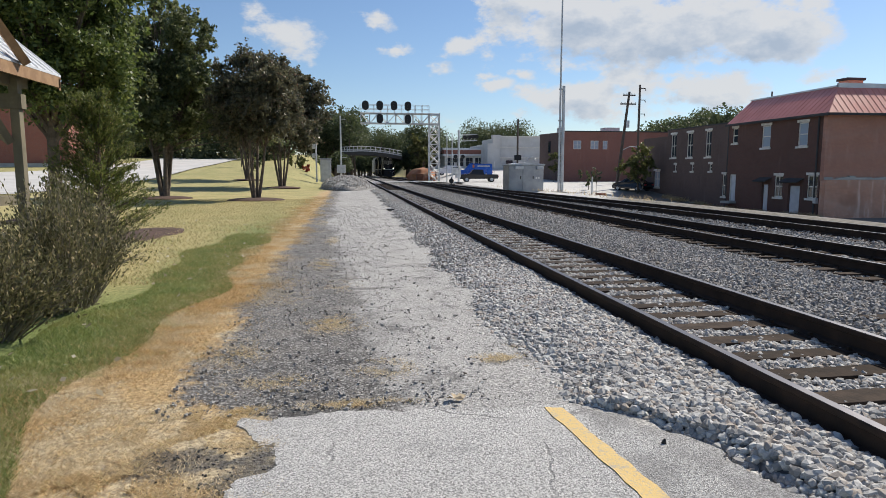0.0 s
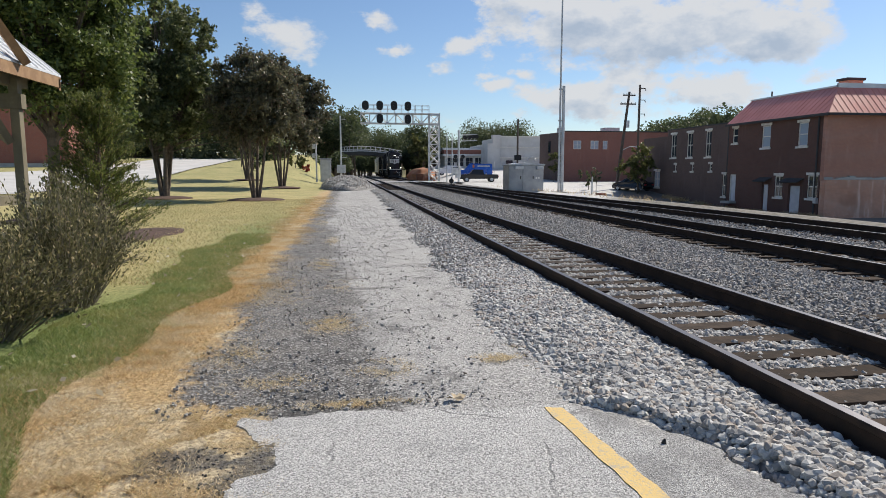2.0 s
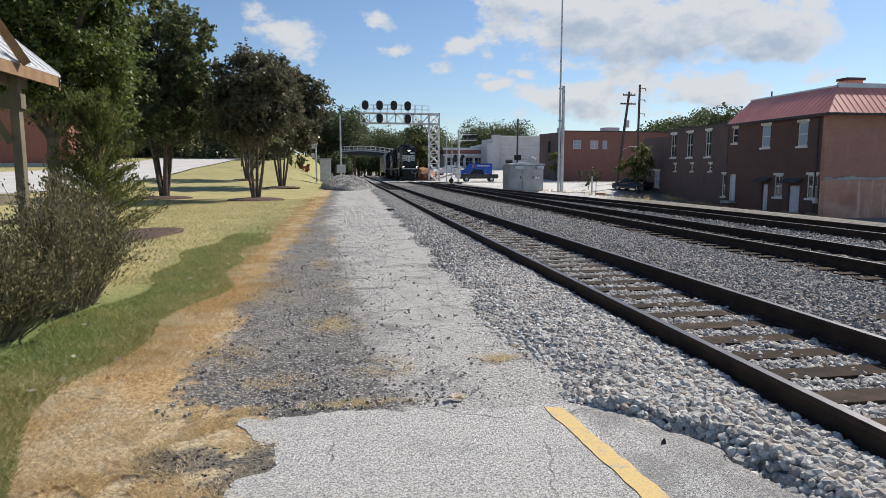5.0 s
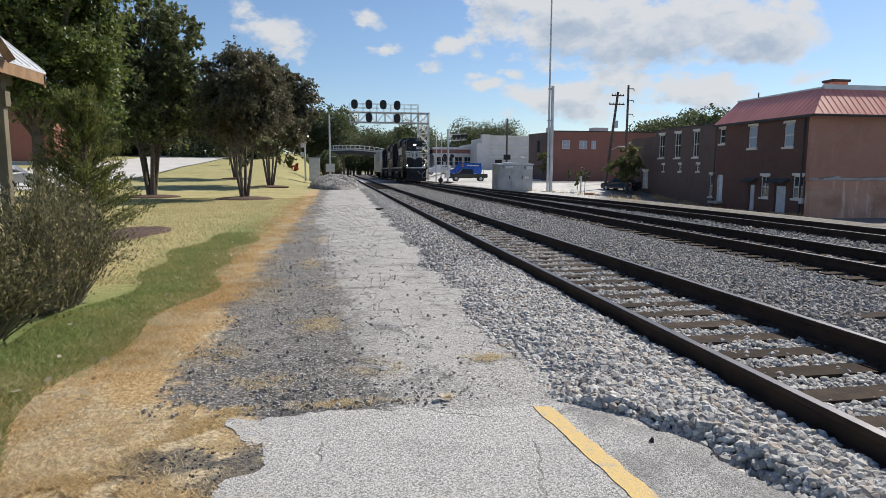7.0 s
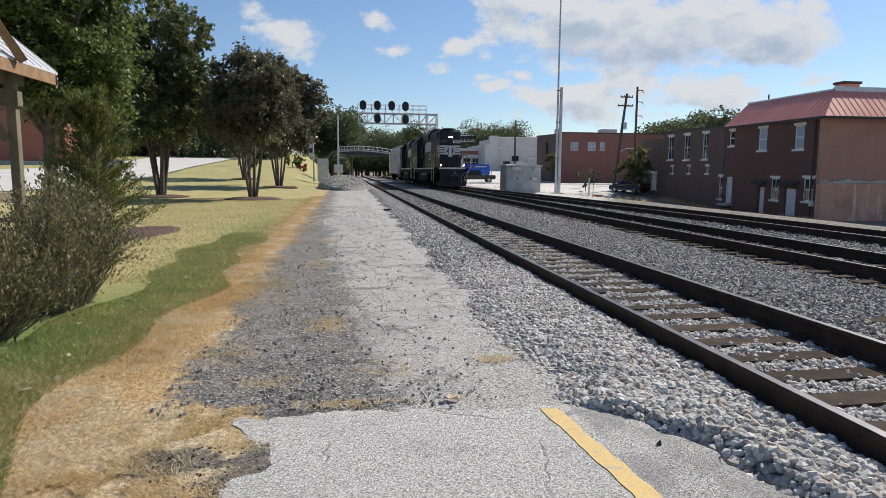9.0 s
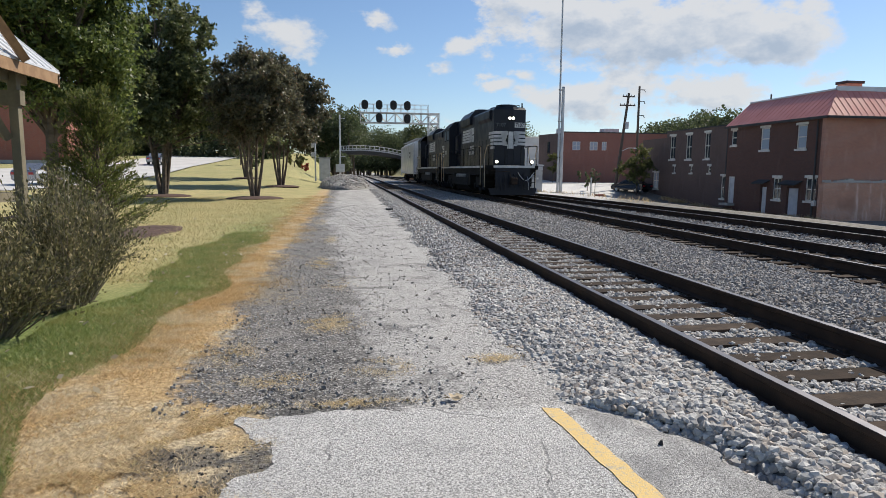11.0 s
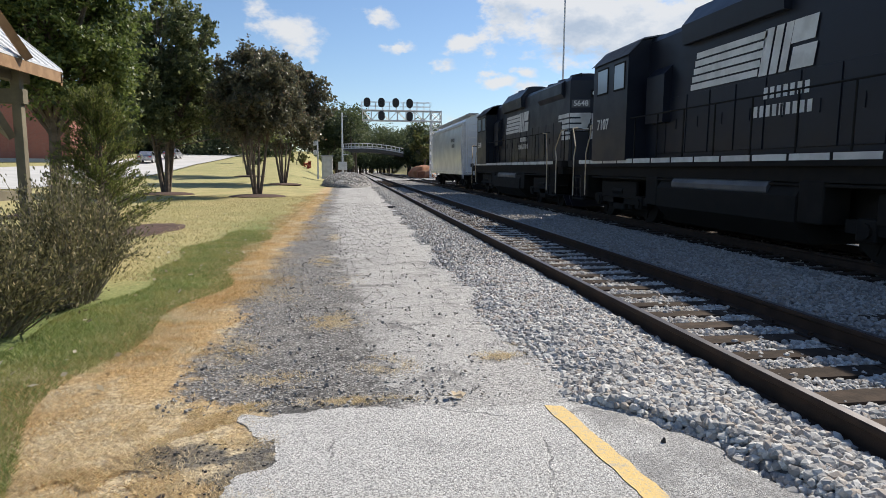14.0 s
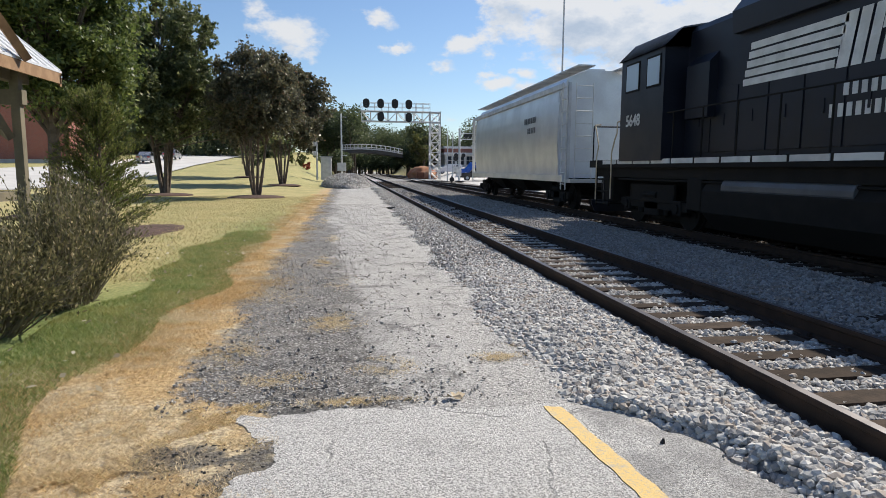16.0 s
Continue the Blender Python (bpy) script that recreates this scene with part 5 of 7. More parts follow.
def shops():
    X = 34.0
    b = thing("brick_shop", "two-storey brick shop with shade-toned walls and a red metal hip roof", "building")
    Y0, Y1, Z0, Z1 = 41.4, 53.2, -2.4, 5.6
    wins = [(47.5, 48.6, 3.42, 5.2), (43.25, 44.3, 3.38, 5.15), (51.9, 52.65, 3.95, 5.25), (45.7, 46.65, -0.55, 1.15), (41.9, 42.98, -0.5, 1.2)]
    doors = [(43.7, 45.0, -1.72, 0.48), (47.4, 48.2, -1.75, 0.5), (51.85, 52.75, -1.15, 1.2)]
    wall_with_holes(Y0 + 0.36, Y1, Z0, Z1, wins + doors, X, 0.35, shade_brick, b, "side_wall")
    for k, (a, c, d, e) in enumerate(wins):
        sash(b, X, a, c, d, e, 4 if d < 0 else 2, lit=(k in (0, 1)))
    for a, c, d, e in doors:
        dr = new("door")
        dr.parent = b
        bm = bmesh.new()
        bx(bm, X + 0.12, X + 0.18, a + 0.08, c - 0.08, d, e - 0.1, 0.01)
        for k in range(3):
            bx(bm, X + 0.105, X + 0.125, a + 0.2, c - 0.2, d + 0.15 + k * 0.68, d + 0.7 + k * 0.68)
        part("leaf", bm, door_paint, dr, "pale grey panelled door")
        bm = bmesh.new()
        bx(bm, X + 0.05, X + 0.2, a, a + 0.08, d, e)
        bx(bm, X + 0.05, X + 0.2, c - 0.08, c, d, e)
        bx(bm, X + 0.05, X + 0.2, a, c, e - 0.1, e)
        part("door_frame", bm, trim_paint if d > -1.3 else shade_brick, dr)
        bm = bmesh.new()
        bx(bm, X - 0.7, X, a - 0.2, c + 0.2, d - 0.2, d - 0.01)
        part("step", bm, concrete, dr, "concrete door step")
        if d < -1.3:
            bm = bmesh.new()
            prism(bm, [(X - 0.65, e + 0.12), (X, e + 0.42), (X, e + 0.5), (X - 0.7, e + 0.2)], a - 0.35, c + 0.35)
            part("awning", bm, tar, dr, "small dark awning")
    # end wall with the older lower wall before it
    bm = bmesh.new()
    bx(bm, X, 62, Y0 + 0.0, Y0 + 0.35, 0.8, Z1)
    part("end_wall", bm, end_brick, b, "red brick end wall, its stronger light put into the colour")
    bm = bmesh.new()
    bx(bm, X + 0.02, 62, Y0 - 0.22, Y0 + 0.3, Z0, 0.9)
    part("lower_wall", bm, old_brick, b, "patched older brick base with stains")
    bm = bmesh.new()
    for k in range(60):
        x = X + 0.05 + k * 0.46
        h = 0.92 + random.uniform(0.02, 0.26)
        bx(bm, x, x + 0.455, Y0 - 0.30, Y0 - 0.004, 0.88, h)
    part("wall_cap", bm, concrete, b, "crumbling pale cap along the lower wall")
    bm = bmesh.new()
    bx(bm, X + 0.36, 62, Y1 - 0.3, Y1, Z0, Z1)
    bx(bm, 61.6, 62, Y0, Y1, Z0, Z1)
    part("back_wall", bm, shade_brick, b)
    # hip roof with standing seams, pale ridge
    zt = 7.75
    base = [(X - 0.3, Y0 - 0.45), (62.3, Y0 - 0.45), (62.3, Y1 + 0.05), (X - 0.3, Y1 + 0.05)]
    top = [(X + 2.0, Y0 + 1.5), (60, Y0 + 1.5), (60, Y1 - 0.1), (X + 2.0, Y1 - 0.1)]
    bm = bmesh.new()
    a = [bm.verts.new((x, y, Z1)) for x, y in base]
    c = [bm.verts.new((x, y, zt)) for x, y in top]
    for i in range(4):
        bm.faces.new((a[i], a[(i + 1) % 4], c[(i + 1) % 4], c[i]))
    bm.faces.new(c), bm.faces.new(a[::-1])
    bmesh.ops.recalc_face_normals(bm, faces=bm.faces)
    roof = part("roof", bm, red_roof, b, "red standing-seam metal roof")
    for k in range(52):
        x = X + 0.5 + k * 0.5
        bm = bmesh.new()
        t0 = max(0.0, 1 - (x - X + 0.3) / 2.3)
        p, q = Vector((x, Y0 - 0.45, Z1)), Vector((x, Y0 + 1.5, zt))
        q = p.lerp(q, 1 - t0) if t0 > 0 else q
        if (q - p).length > 0.3:
            rod(bm, p, q, 0.022, 0.022, 4)
            part("seam", bm, red_roof, roof)
        else:
            bm.free()
    for k in range(22):
        y = Y0 - 0.2 + k * 0.55
        t = min(1.0, (y - Y0 + 0.45) / 1.95)
        p = Vector((X - 0.3, y, Z1))
        q = p.lerp(Vector((X + 2.0, y, zt)), t)
        bm = bmesh.new()
        rod(bm, p, q, 0.022, 0.022, 4)
        part("seam", bm, red_roof, roof)
    bm = bmesh.new()
    bx(bm, X + 1.9, 60, Y0 + 1.36, Y0 + 1.62, zt - 0.14, zt + 0.2)
    bx(bm, X + 1.9, X + 2.1, Y0 + 1.5, Y1, zt - 0.06, zt + 0.06)
    part("roof_edge", bm, roof_white, b, "white metal flashing along the roof's top")
    bm = bmesh.new()
    bx(bm, X - 0.42, X - 0.28, Y0 - 0.5, Y1, Z1 - 0.16, Z1 + 0.02)
    bx(bm, X - 0.3, 62, Y0 - 0.55, Y0 - 0.42, Z1 - 0.14, Z1 + 0.02)
    part("gutter", bm, tar, b, "dark gutter under the eaves")
    bm = bmesh.new()
    rod(bm, (X - 0.08, 42.1, -1.9), (X - 0.08, 42.1, Z1 - 0.2), 0.06)
    part("downpipe", bm, tar, b)
    bm = bmesh.new()
    bx(bm, X - 0.2, X - 0.0, 41.75, 42.05, -0.85, -0.45)
    part("meter_box", bm, galvan, b, "grey meter box")
    ch = new("chimney")
    ch.parent = b
    bm = bmesh.new()
    bx(bm, 39.35, 40.7, 46.0, 47.0, 7.7, 8.65)
    part("stack", bm, old_brick, ch)
    bm = bmesh.new()
    bx(bm, 39.2, 40.85, 45.9, 47.1, 8.65, 8.85, 0.02)
    part("cap", bm, tar, ch)
    bm = bmesh.new()
    rod(bm, (36.1, 50.6, 7.7), (36.1, 50.6, 8.25), 0.06)
    part("vent_pipe", bm, tar, b)

    # next shop, flat roof, tall narrow windows
    s2 = thing("flat_roofed_shop", "grey brick shop with tall narrow windows", "building")
    Y2 = 64.4
    wins = [(56.05, 57.0, 2.85, 5.3), (59.3, 60.4, 2.85, 5.3), (62.5, 63.6, 2.9, 5.3)]
    slots = [(55.75, 56.2, 1.5, 2.15), (59.0, 59.4, 1.5, 2.15), (62.3, 62.7, 1.5, 2.15), (53.35, 53.95, -0.8, 1.2)]
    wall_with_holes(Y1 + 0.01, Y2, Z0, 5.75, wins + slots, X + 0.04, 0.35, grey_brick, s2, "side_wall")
    for a, c, d, e in wins:
        sash(s2, X + 0.04, a, c, d, e, 4)
    for a, c, d, e in slots:
        sash(s2, X + 0.04, a, c, d, e, 2)
    bm = bmesh.new()
    bx(bm, X + 0.4, 60, Y1 + 0.02, Y2 - 0.02, 5.2, 5.4)
    part("roof", bm, tar, s2)
    bm = bmesh.new()
    bx(bm, X - 0.02, X + 0.44, Y1 + 0.01, Y2, 5.75, 5.86)
    part("coping", bm, tar, s2)
    bm = bmesh.new()
    bx(bm, X - 0.01, X + 0.03, Y1 + 0.04, Y1 + 0.16, -2, 5.6)
    part("downpipe", bm, tar, s2)
    s3 = thing("end_shop", "low grey end shop with one window", "building")
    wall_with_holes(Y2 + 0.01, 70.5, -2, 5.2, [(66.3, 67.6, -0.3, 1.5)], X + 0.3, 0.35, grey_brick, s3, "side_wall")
    sash(s3, X + 0.3, 66.3, 67.6, -0.3, 1.5, 4, lit=True)
    bm = bmesh.new()
    bx(bm, X + 0.66, 60, Y2 + 0.02, 70.4, 4.8, 5.0)
    bx(bm, X + 0.66, 60, 70.0, 70.5, -2, 5.2)
    part("roof", bm, tar, s3)


shops()


def y_window(parent, xa, xb, za, zb, y, lit=False):
    """A window set in front of a wall that faces the camera."""
    w = new("window")
    w.parent = parent
    bm = bmesh.new()
    t = 0.07
    for a, b, c, d in ((xa, xa + t, za, zb), (xb - t, xb, za, zb), (xa, xb, zb - t, zb), (xa, xb, za, za + t), (xa, xb, (za + zb) / 2 - 0.03, (za + zb) / 2 + 0.03), ((xa + xb) / 2 - 0.03, (xa + xb) / 2 + 0.03, za, zb)):
        bx(bm, a, b, y - 0.06, y + 0.02, c, d)
    part("frame", bm, trim_paint, w)
    bm = bmesh.new()
    bx(bm, xa + t, xb - t, y - 0.03, y - 0.01, za + t, zb - t)
    part("pane", bm, pale_glass if lit else glass, w)
    return w


def far_buildings():
    b = thing("brick_warehouse", "flat-roofed orange-red brick warehouse", "building")
    bm = bmesh.new()
    bx(bm, 31.9, 62, 91.3, 98.6, -0.5, 7.25)
    part("wall", bm, far_brick, b)
    # Flank shade comes from a darker brick colour than the front's.
    bm = bmesh.new()
    slab_plan(bm, [(31.88, 91.4), (33.0, 98.6), (30.4, 98.6)], -0.5, 7.22)
    part("side_wall", bm, grey_brick, b, "brick flank with its shade put into a darker colour")
    bm = bmesh.new()
    bx(bm, 31.8, 62, 91.2, 91.55, 7.25, 7.4)
    part("coping", bm, tar, b)
    for xa, xb in ((33.3, 34.5), (36.0, 37.2), (37.9, 38.6)):
        y_window(b, xa, xb, 4.7, 5.95, 91.28, True)
    for x0, x1, z in ((40.2, 42.6, 0.55), (33, 33.6, 0.5)):
        bm = bmesh.new()
        bx(bm, x0, x1, 96, 98, 7.2, 7.2 + z + 0.5, 0.03)
        part("roof_unit", bm, galvan, b, "rooftop unit")
    bm = bmesh.new()
    bx(bm, 30.9, 31.2, 95.2, 95.8, 4.3, 6.0)
    part("flank_window", bm, glass, b)
    w = thing("pale_store", "pale grey rendered store with stepped parapet", "building")
    bm = bmesh.new()
    bx(bm, 30.9, 52, 126.8, 145, 1.0, 8.35)
    part("wall", bm, grey_wall, w)
    bm = bmesh.new()
    slab_plan(bm, [(28.3, 127.3), (30.85, 126.6), (30.85, 145), (28.3, 146)], 1.0, 7.0)
    part("side_wall", bm, grey_wall, w)
    bm = bmesh.new()
    slab_plan(bm, [(29.3, 127.0), (30.88, 126.55), (30.88, 128), (29.3, 128.4)], 7.0, 8.7)
    part("parapet", bm, grey_wall, w)
    bm = bmesh.new()
    bx(bm, 30.8, 52, 126.6, 126.79, 8.3, 8.5)
    bx(bm, 30.8, 52, 126.55, 126.79, 6.1, 6.35)
    bx(bm, 30.8, 52, 126.4, 126.79, 4.0, 4.3)
    part("cornice", bm, trim_paint, w, "pale mouldings across the front")
    bm = bmesh.new()
    bx(bm, 32, 33.4, 126.6, 126.79, 1.2, 3.6)
    part("door", bm, glass, w)
    r = thing("diner", "low diner with a red band above its windows", "building")
    bm = bmesh.new()
    bx(bm, 20.5, 31, 134, 145, 1.5, 5.3)
    part("wall", bm, trim_paint, r)
    bm = bmesh.new()
    bx(bm, 20.3, 31.2, 133.7, 145.2, 5.0, 5.85)
    part("fascia", bm, far_brick, r, "dull red fascia")
    bm = bmesh.new()
    bx(bm, 20.1, 31.4, 133.2, 145.4, 4.6, 5.0)
    bx(bm, 20.1, 31.4, 133.5, 145.4, 5.85, 6.3)
    part("canopy", bm, roof_white, r, "white canopy edge")
    for k in range(5):
        y_window(r, 21 + k * 2.0, 22.6 + k * 2.0, 2.4, 4.3, 133.98)
    # left: brick store over the street
    l = thing("brick_store", "long red brick store across the street", "building")
    bm = bmesh.new()
    slab_plan(bm, [(-33.5, 84), (-60, 78), (-62, 92), (-35, 100)], 0.5, 11)
    part("wall", bm, brickwork("street_red_brick", (0.33, 0.12, 0.085), (0.28, 0.11, 0.08), (0.3, 0.18, 0.14), 1.0, 0.25, "y"), l)
    bm = bmesh.new()
    slab_plan(bm, [(-33.2, 83.5), (-60.2, 77.4), (-60.2, 77.7), (-33.2, 83.9)], 0.5, 2.4)
    part("plinth", bm, concrete, l, "pale stone plinth")
    bm = bmesh.new()
    slab_plan(bm, [(-33.2, 83.6), (-60.2, 77.5), (-60.2, 78.2), (-33.2, 84.3)], 11, 11.3)
    part("coping", bm, concrete, l)


far_buildings()


# ---- street on the left ----
street_mat = worn("sun_bleached_street", (0.56, 0.55, 0.53), (0.47, 0.465, 0.45), 0.5, 0.9, 0.0, 0.003, 25)


def strip(name, left, right, lift, material, label, category):
    """A band draped on the ground between two lines of (x, y)."""
    k, across = 80, 8
    v, f = [], []
    for i in range(k + 1):
        t = i / k * (len(left) - 1)
        j = min(int(t), len(left) - 2)
        u = t - j
        a = [left[j][c] * (1 - u) + left[j + 1][c] * u for c in (0, 1)]
        b = [right[j][c] * (1 - u) + right[j + 1][c] * u for c in (0, 1)]
        for q in range(across + 1):
            s = q / across
            x, y = a[0] * (1 - s) + b[0] * s, a[1] * (1 - s) + b[1] * s
            v.append((x, y, float(hills(x, y)) + lift))
    for i in range(k):
        for q in range(across):
            o = i * (across + 1) + q
            f.append((o, o + 1, o + across + 2, o + across + 1))
    return tagged(new(name, np_mesh(name, v, f, [material], smooth=True)), label, category, kind="structure")


strip("road", [(-70, 41), (-40, 62), (-33, 75), (-31, 95), (-30, 125)], [(-40, 26), (-19.5, 41.5), (-17.8, 58), (-19.5, 85), (-18.5, 115)], 0.03, street_mat, "sun-bleached pale street climbing past the lawn", "road")
strip("kerb", [(-40.2, 25.8), (-19.5, 41.3), (-17.8, 58), (-19.5, 85), (-18.5, 115)], [(-40, 25.4), (-19.2, 41.0), (-17.5, 58), (-19.2, 85), (-18.2, 115)], 0.12, concrete, "pale concrete kerb along the lawn", "kerb")
strip("crossing_road", [(2.0, 80), (11, 83.5), (20, 84.5), (45, 78)], [(2.0, 87), (11, 89.5), (20, 91.5), (45, 88)], 0.05, street_mat, "pale road that crosses the tracks", "road")


# ---- vehicles ----
def vehicle(name, label, paint, length, width, outline, glass_band, wheels, radius, category="car"):
    """A body of one side outline (y forward as length, z), rounded, with windows, lamps and wheels; nose towards +y."""
    v = thing(name, label, category)
    bm = bmesh.new()
    a = [bm.verts.new((-width / 2, y, z)) for y, z in outline]
    b = [bm.verts.new((width / 2, y, z)) for y, z in outline]
    k = len(outline)
    for s, ring in ((-1, a), (1, b)):
        for q in ring:
            if q.co.z > glass_band[0] + 0.03:
                q.co.x -= s * 0.16
    bm.faces.new(a), bm.faces.new(b[::-1])
    for i in range(k):
        bm.faces.new((a[i], b[i], b[(i + 1) % k], a[(i + 1) % k]))
    bmesh.ops.recalc_face_normals(bm, faces=bm.faces)
    bmesh.ops.bevel(bm, geom=bm.edges[:], offset=0.05, segments=2, affect="EDGES")
    body = part("body", bm, paint, v, smooth=False)
    z0, z1, spans, front, rear = glass_band
    for s in (-1, 1):
        for ya, yb in spans:
            bm = bmesh.new()
            x = s * (width / 2 - 0.07)
            p = [(x + s * 0.05, ya - 0.06, z0), (x + s * 0.05, yb + 0.12, z0), (x - s * 0.075, yb - 0.12, z1), (x - s * 0.075, ya + 0.06, z1)]
            bm.faces.new([bm.verts.new(q) for q in p])
            bmesh.ops.solidify(bm, geom=bm.faces[:], thickness=0.03)
            part("side_window", bm, glass, v)
    for (y0, y1), nm in ((front, "windscreen"), (rear, "rear_window")):
        bm = bmesh.new()
        h = width / 2 - 0.2
        e = 0.02 if nm == "windscreen" else -0.02
        p = [(-h - 0.06, y0 + e, z0 + 0.02), (h + 0.06, y0 + e, z0 + 0.02), (h - 0.05, y1 + e, z1), (-h + 0.05, y1 + e, z1)]
        bm.faces.new([bm.verts.new(q) for q in p])
        bmesh.ops.solidify(bm, geom=bm.faces[:], thickness=0.03)
        part(nm, bm, glass, v)
    for y, nm, m in ((max(q[0] for q in outline), "headlamp", lamp_white), (min(q[0] for q in outline), "tail_lamp", glossy("tail_lamp_red", (0.4, 0.02, 0.02), 0.3))):
        for s in (-1, 1):
            bm = bmesh.new()
            bx(bm, s * (width / 2 - 0.28) - 0.16, s * (width / 2 - 0.28) + 0.16, y - 0.04, y + 0.02, 0.68, 0.84, 0.01)
            part(nm, bm, m, v)
    for y in wheels:
        for s in (-1, 1):
            bm = bmesh.new()
            x = s * (width / 2 - 0.12)
            rod(bm, (x - 0.11, y, radius), (x + 0.11, y, radius), radius, radius, 18)
            wh = part("wheel", bm, rubber, v)
            bm = bmesh.new()
            rod(bm, (x + s * 0.09, y, radius), (x + s * 0.125, y, radius), radius * 0.62, radius * 0.55, 14)
            part("rim", bm, galvan, wh)
    return v


SEDAN = [(-2.25, 0.35), (-2.3, 0.75), (-2.2, 1.0), (-1.6, 1.05), (-0.9, 1.45), (0.35, 1.47), (1.15, 1.0), (2.1, 0.85), (2.28, 0.6), (2.22, 0.3), (-2.1, 0.28)]
SEDAN_GLASS = (1.0, 1.38, ((-1.15, -0.25), (-0.15, 0.6)), (1.1, 0.4), (-1.55, -0.95))
SUV = [(-2.2, 0.4), (-2.25, 1.0), (-2.05, 1.68), (0.3, 1.74), (1.05, 1.12), (2.1, 0.98), (2.25, 0.6), (2.2, 0.35)]
SUV_GLASS = (1.1, 1.6, ((-1.85, -1.0), (-0.9, -0.1), (0.0, 0.55)), (1.0, 0.36), (-2.18, -2.07))
VAN = [(-2.7, 0.4), (-2.75, 1.2), (-2.65, 2.15), (1.0, 2.2), (1.75, 1.25), (2.5, 1.05), (2.65, 0.6), (2.6, 0.35)]
VAN_GLASS = (1.25, 1.85, ((0.2, 1.1),), (1.72, 1.15), (-2.72, -2.66))
PICKUP = [(-2.8, 0.5), (-2.85, 1.1), (-0.75, 1.12), (-0.62, 1.8), (0.75, 1.83), (1.35, 1.2), (2.7, 1.08), (2.85, 0.7), (2.8, 0.45)]
PICKUP_GLASS = (1.18, 1.7, ((-0.5, 0.15), (0.22, 0.85)), (1.3, 0.8), (-0.72, -0.66))
silver_car = worn("silver_car_paint", (0.36, 0.37, 0.39), (0.32, 0.33, 0.35), 1.0, 0.25, 0.6, 0.0005, 10)
black_car = glossy("black_car_paint", (0.012, 0.014, 0.018), 0.15)
white_car = glossy("white_car_paint", (0.7, 0.7, 0.7), 0.2)
blue_van = worn("bright_blue_van_paint", (0.02, 0.11, 0.52), (0.018, 0.10, 0.46), 1.0, 0.25, 0.0, 0.0005, 10)

pick = vehicle("pickup_truck", "black pickup truck parked by the crossing", black_car, 5.7, 1.95, PICKUP, PICKUP_GLASS, (-1.85, 1.75), 0.4, "truck")
pick.matrix_basis = pose(18.9, 91.1, float(hills(18.9, 91.1)), 0, 0, 84)
van = vehicle("delivery_van", "bright blue delivery van with white lettering bars", blue_van, 5.4, 2.0, VAN, VAN_GLASS, (-1.7, 1.7), 0.36, "van")
van.matrix_basis = pose(20.9, 103.0, float(hills(20.9, 103.0)), 0, 0, 80)
bm = bmesh.new()
for k in range(9):
    bx(bm, 1.005, 1.012, -1.5 + k * 0.27, -1.3 + k * 0.27, 1.7, 1.88)
bx(bm, -1.012, -1.005, -2.3, -0.3, 1.68, 1.86)
part("lettering_bars", bm, white_paint, van)
bm = bmesh.new()
bx(bm, -1.012, -1.005, 0.2, 0.5, 1.5, 2.0)
part("badge", bm, worn("orange_badge", (0.6, 0.2, 0.05), (0.5, 0.18, 0.05)), van)
suv = vehicle("suv", "white suv parked in the yard", white_car, 4.5, 1.85, SUV, SUV_GLASS, (-1.4, 1.4), 0.36)
suv.matrix_basis = pose(17.6, 110.6, float(hills(17.6, 110.6)), 0, 0, 95)
dark = vehicle("dark_car", "dark parked car beside the shops", black_car, 4.5, 1.8, SEDAN, SEDAN_GLASS, (-1.4, 1.4), 0.32)
dark.matrix_basis = pose(32.2, 68.6, float(hills(32.2, 68.6)), 0, 0, 25)
car_a = vehicle("silver_car", "silver car driving up the street", silver_car, 4.5, 1.8, SEDAN, SEDAN_GLASS, (-1.4, 1.4), 0.32)
car_b = copy_thing(car_a, pose(0, 0, 0))
car_b["label"] = "second silver car that stops behind the first"
STREET_RUNS = [
    (car_a, [(0, -75, 27, -55), (4, -50, 30.5, -70), (6.3, -25.5, 41, -55), (6.7, -22.6, 43.5, -40), (7.0, -21.6, 46, -22), (7.5, -20.9, 50.5, -6), (8.3, -21.0, 58, 2), (9.2, -21.8, 66.5, 5), (10.3, -23.2, 78, 6), (11.3, -24.6, 91, 4), (12, -25.2, 96, 3), (13, -25.6, 99, 2), (16, -25.6, 99.2, 2)]),
    (car_b, [(0, -100, 22, -60), (7, -80, 25, -60), (9.5, -38, 33, -60), (10.3, -24, 42, -45), (11.2, -20.9, 51, -6), (12.2, -21.4, 68, 3), (13, -23.5, 80, 6), (14, -25.6, 87, 8), (15, -26, 88.5, 5), (16, -26, 88.6, 5)]),
]


# ---- railway furniture ----
def lattice(bm, corners, z0, z1, step, r):
    """A square lattice mast."""
    for x, y in corners:
        rod(bm, (x, y, z0), (x, y, z1), r * 1.6, r * 1.6, 6)
    k = int((z1 - z0) / step)
    for i in range(k):
        a, b = z0 + i * step, z0 + (i + 1) * step
        for j in range(4):
            p, q = corners[j], corners[(j + 1) % 4]
            rod(bm, (*p, a), (*q, b), r, r, 4)
            rod(bm, (*q, a), (*p, b), r, r, 4)
            rod(bm, (*p, b), (*q, b), r, r, 4)


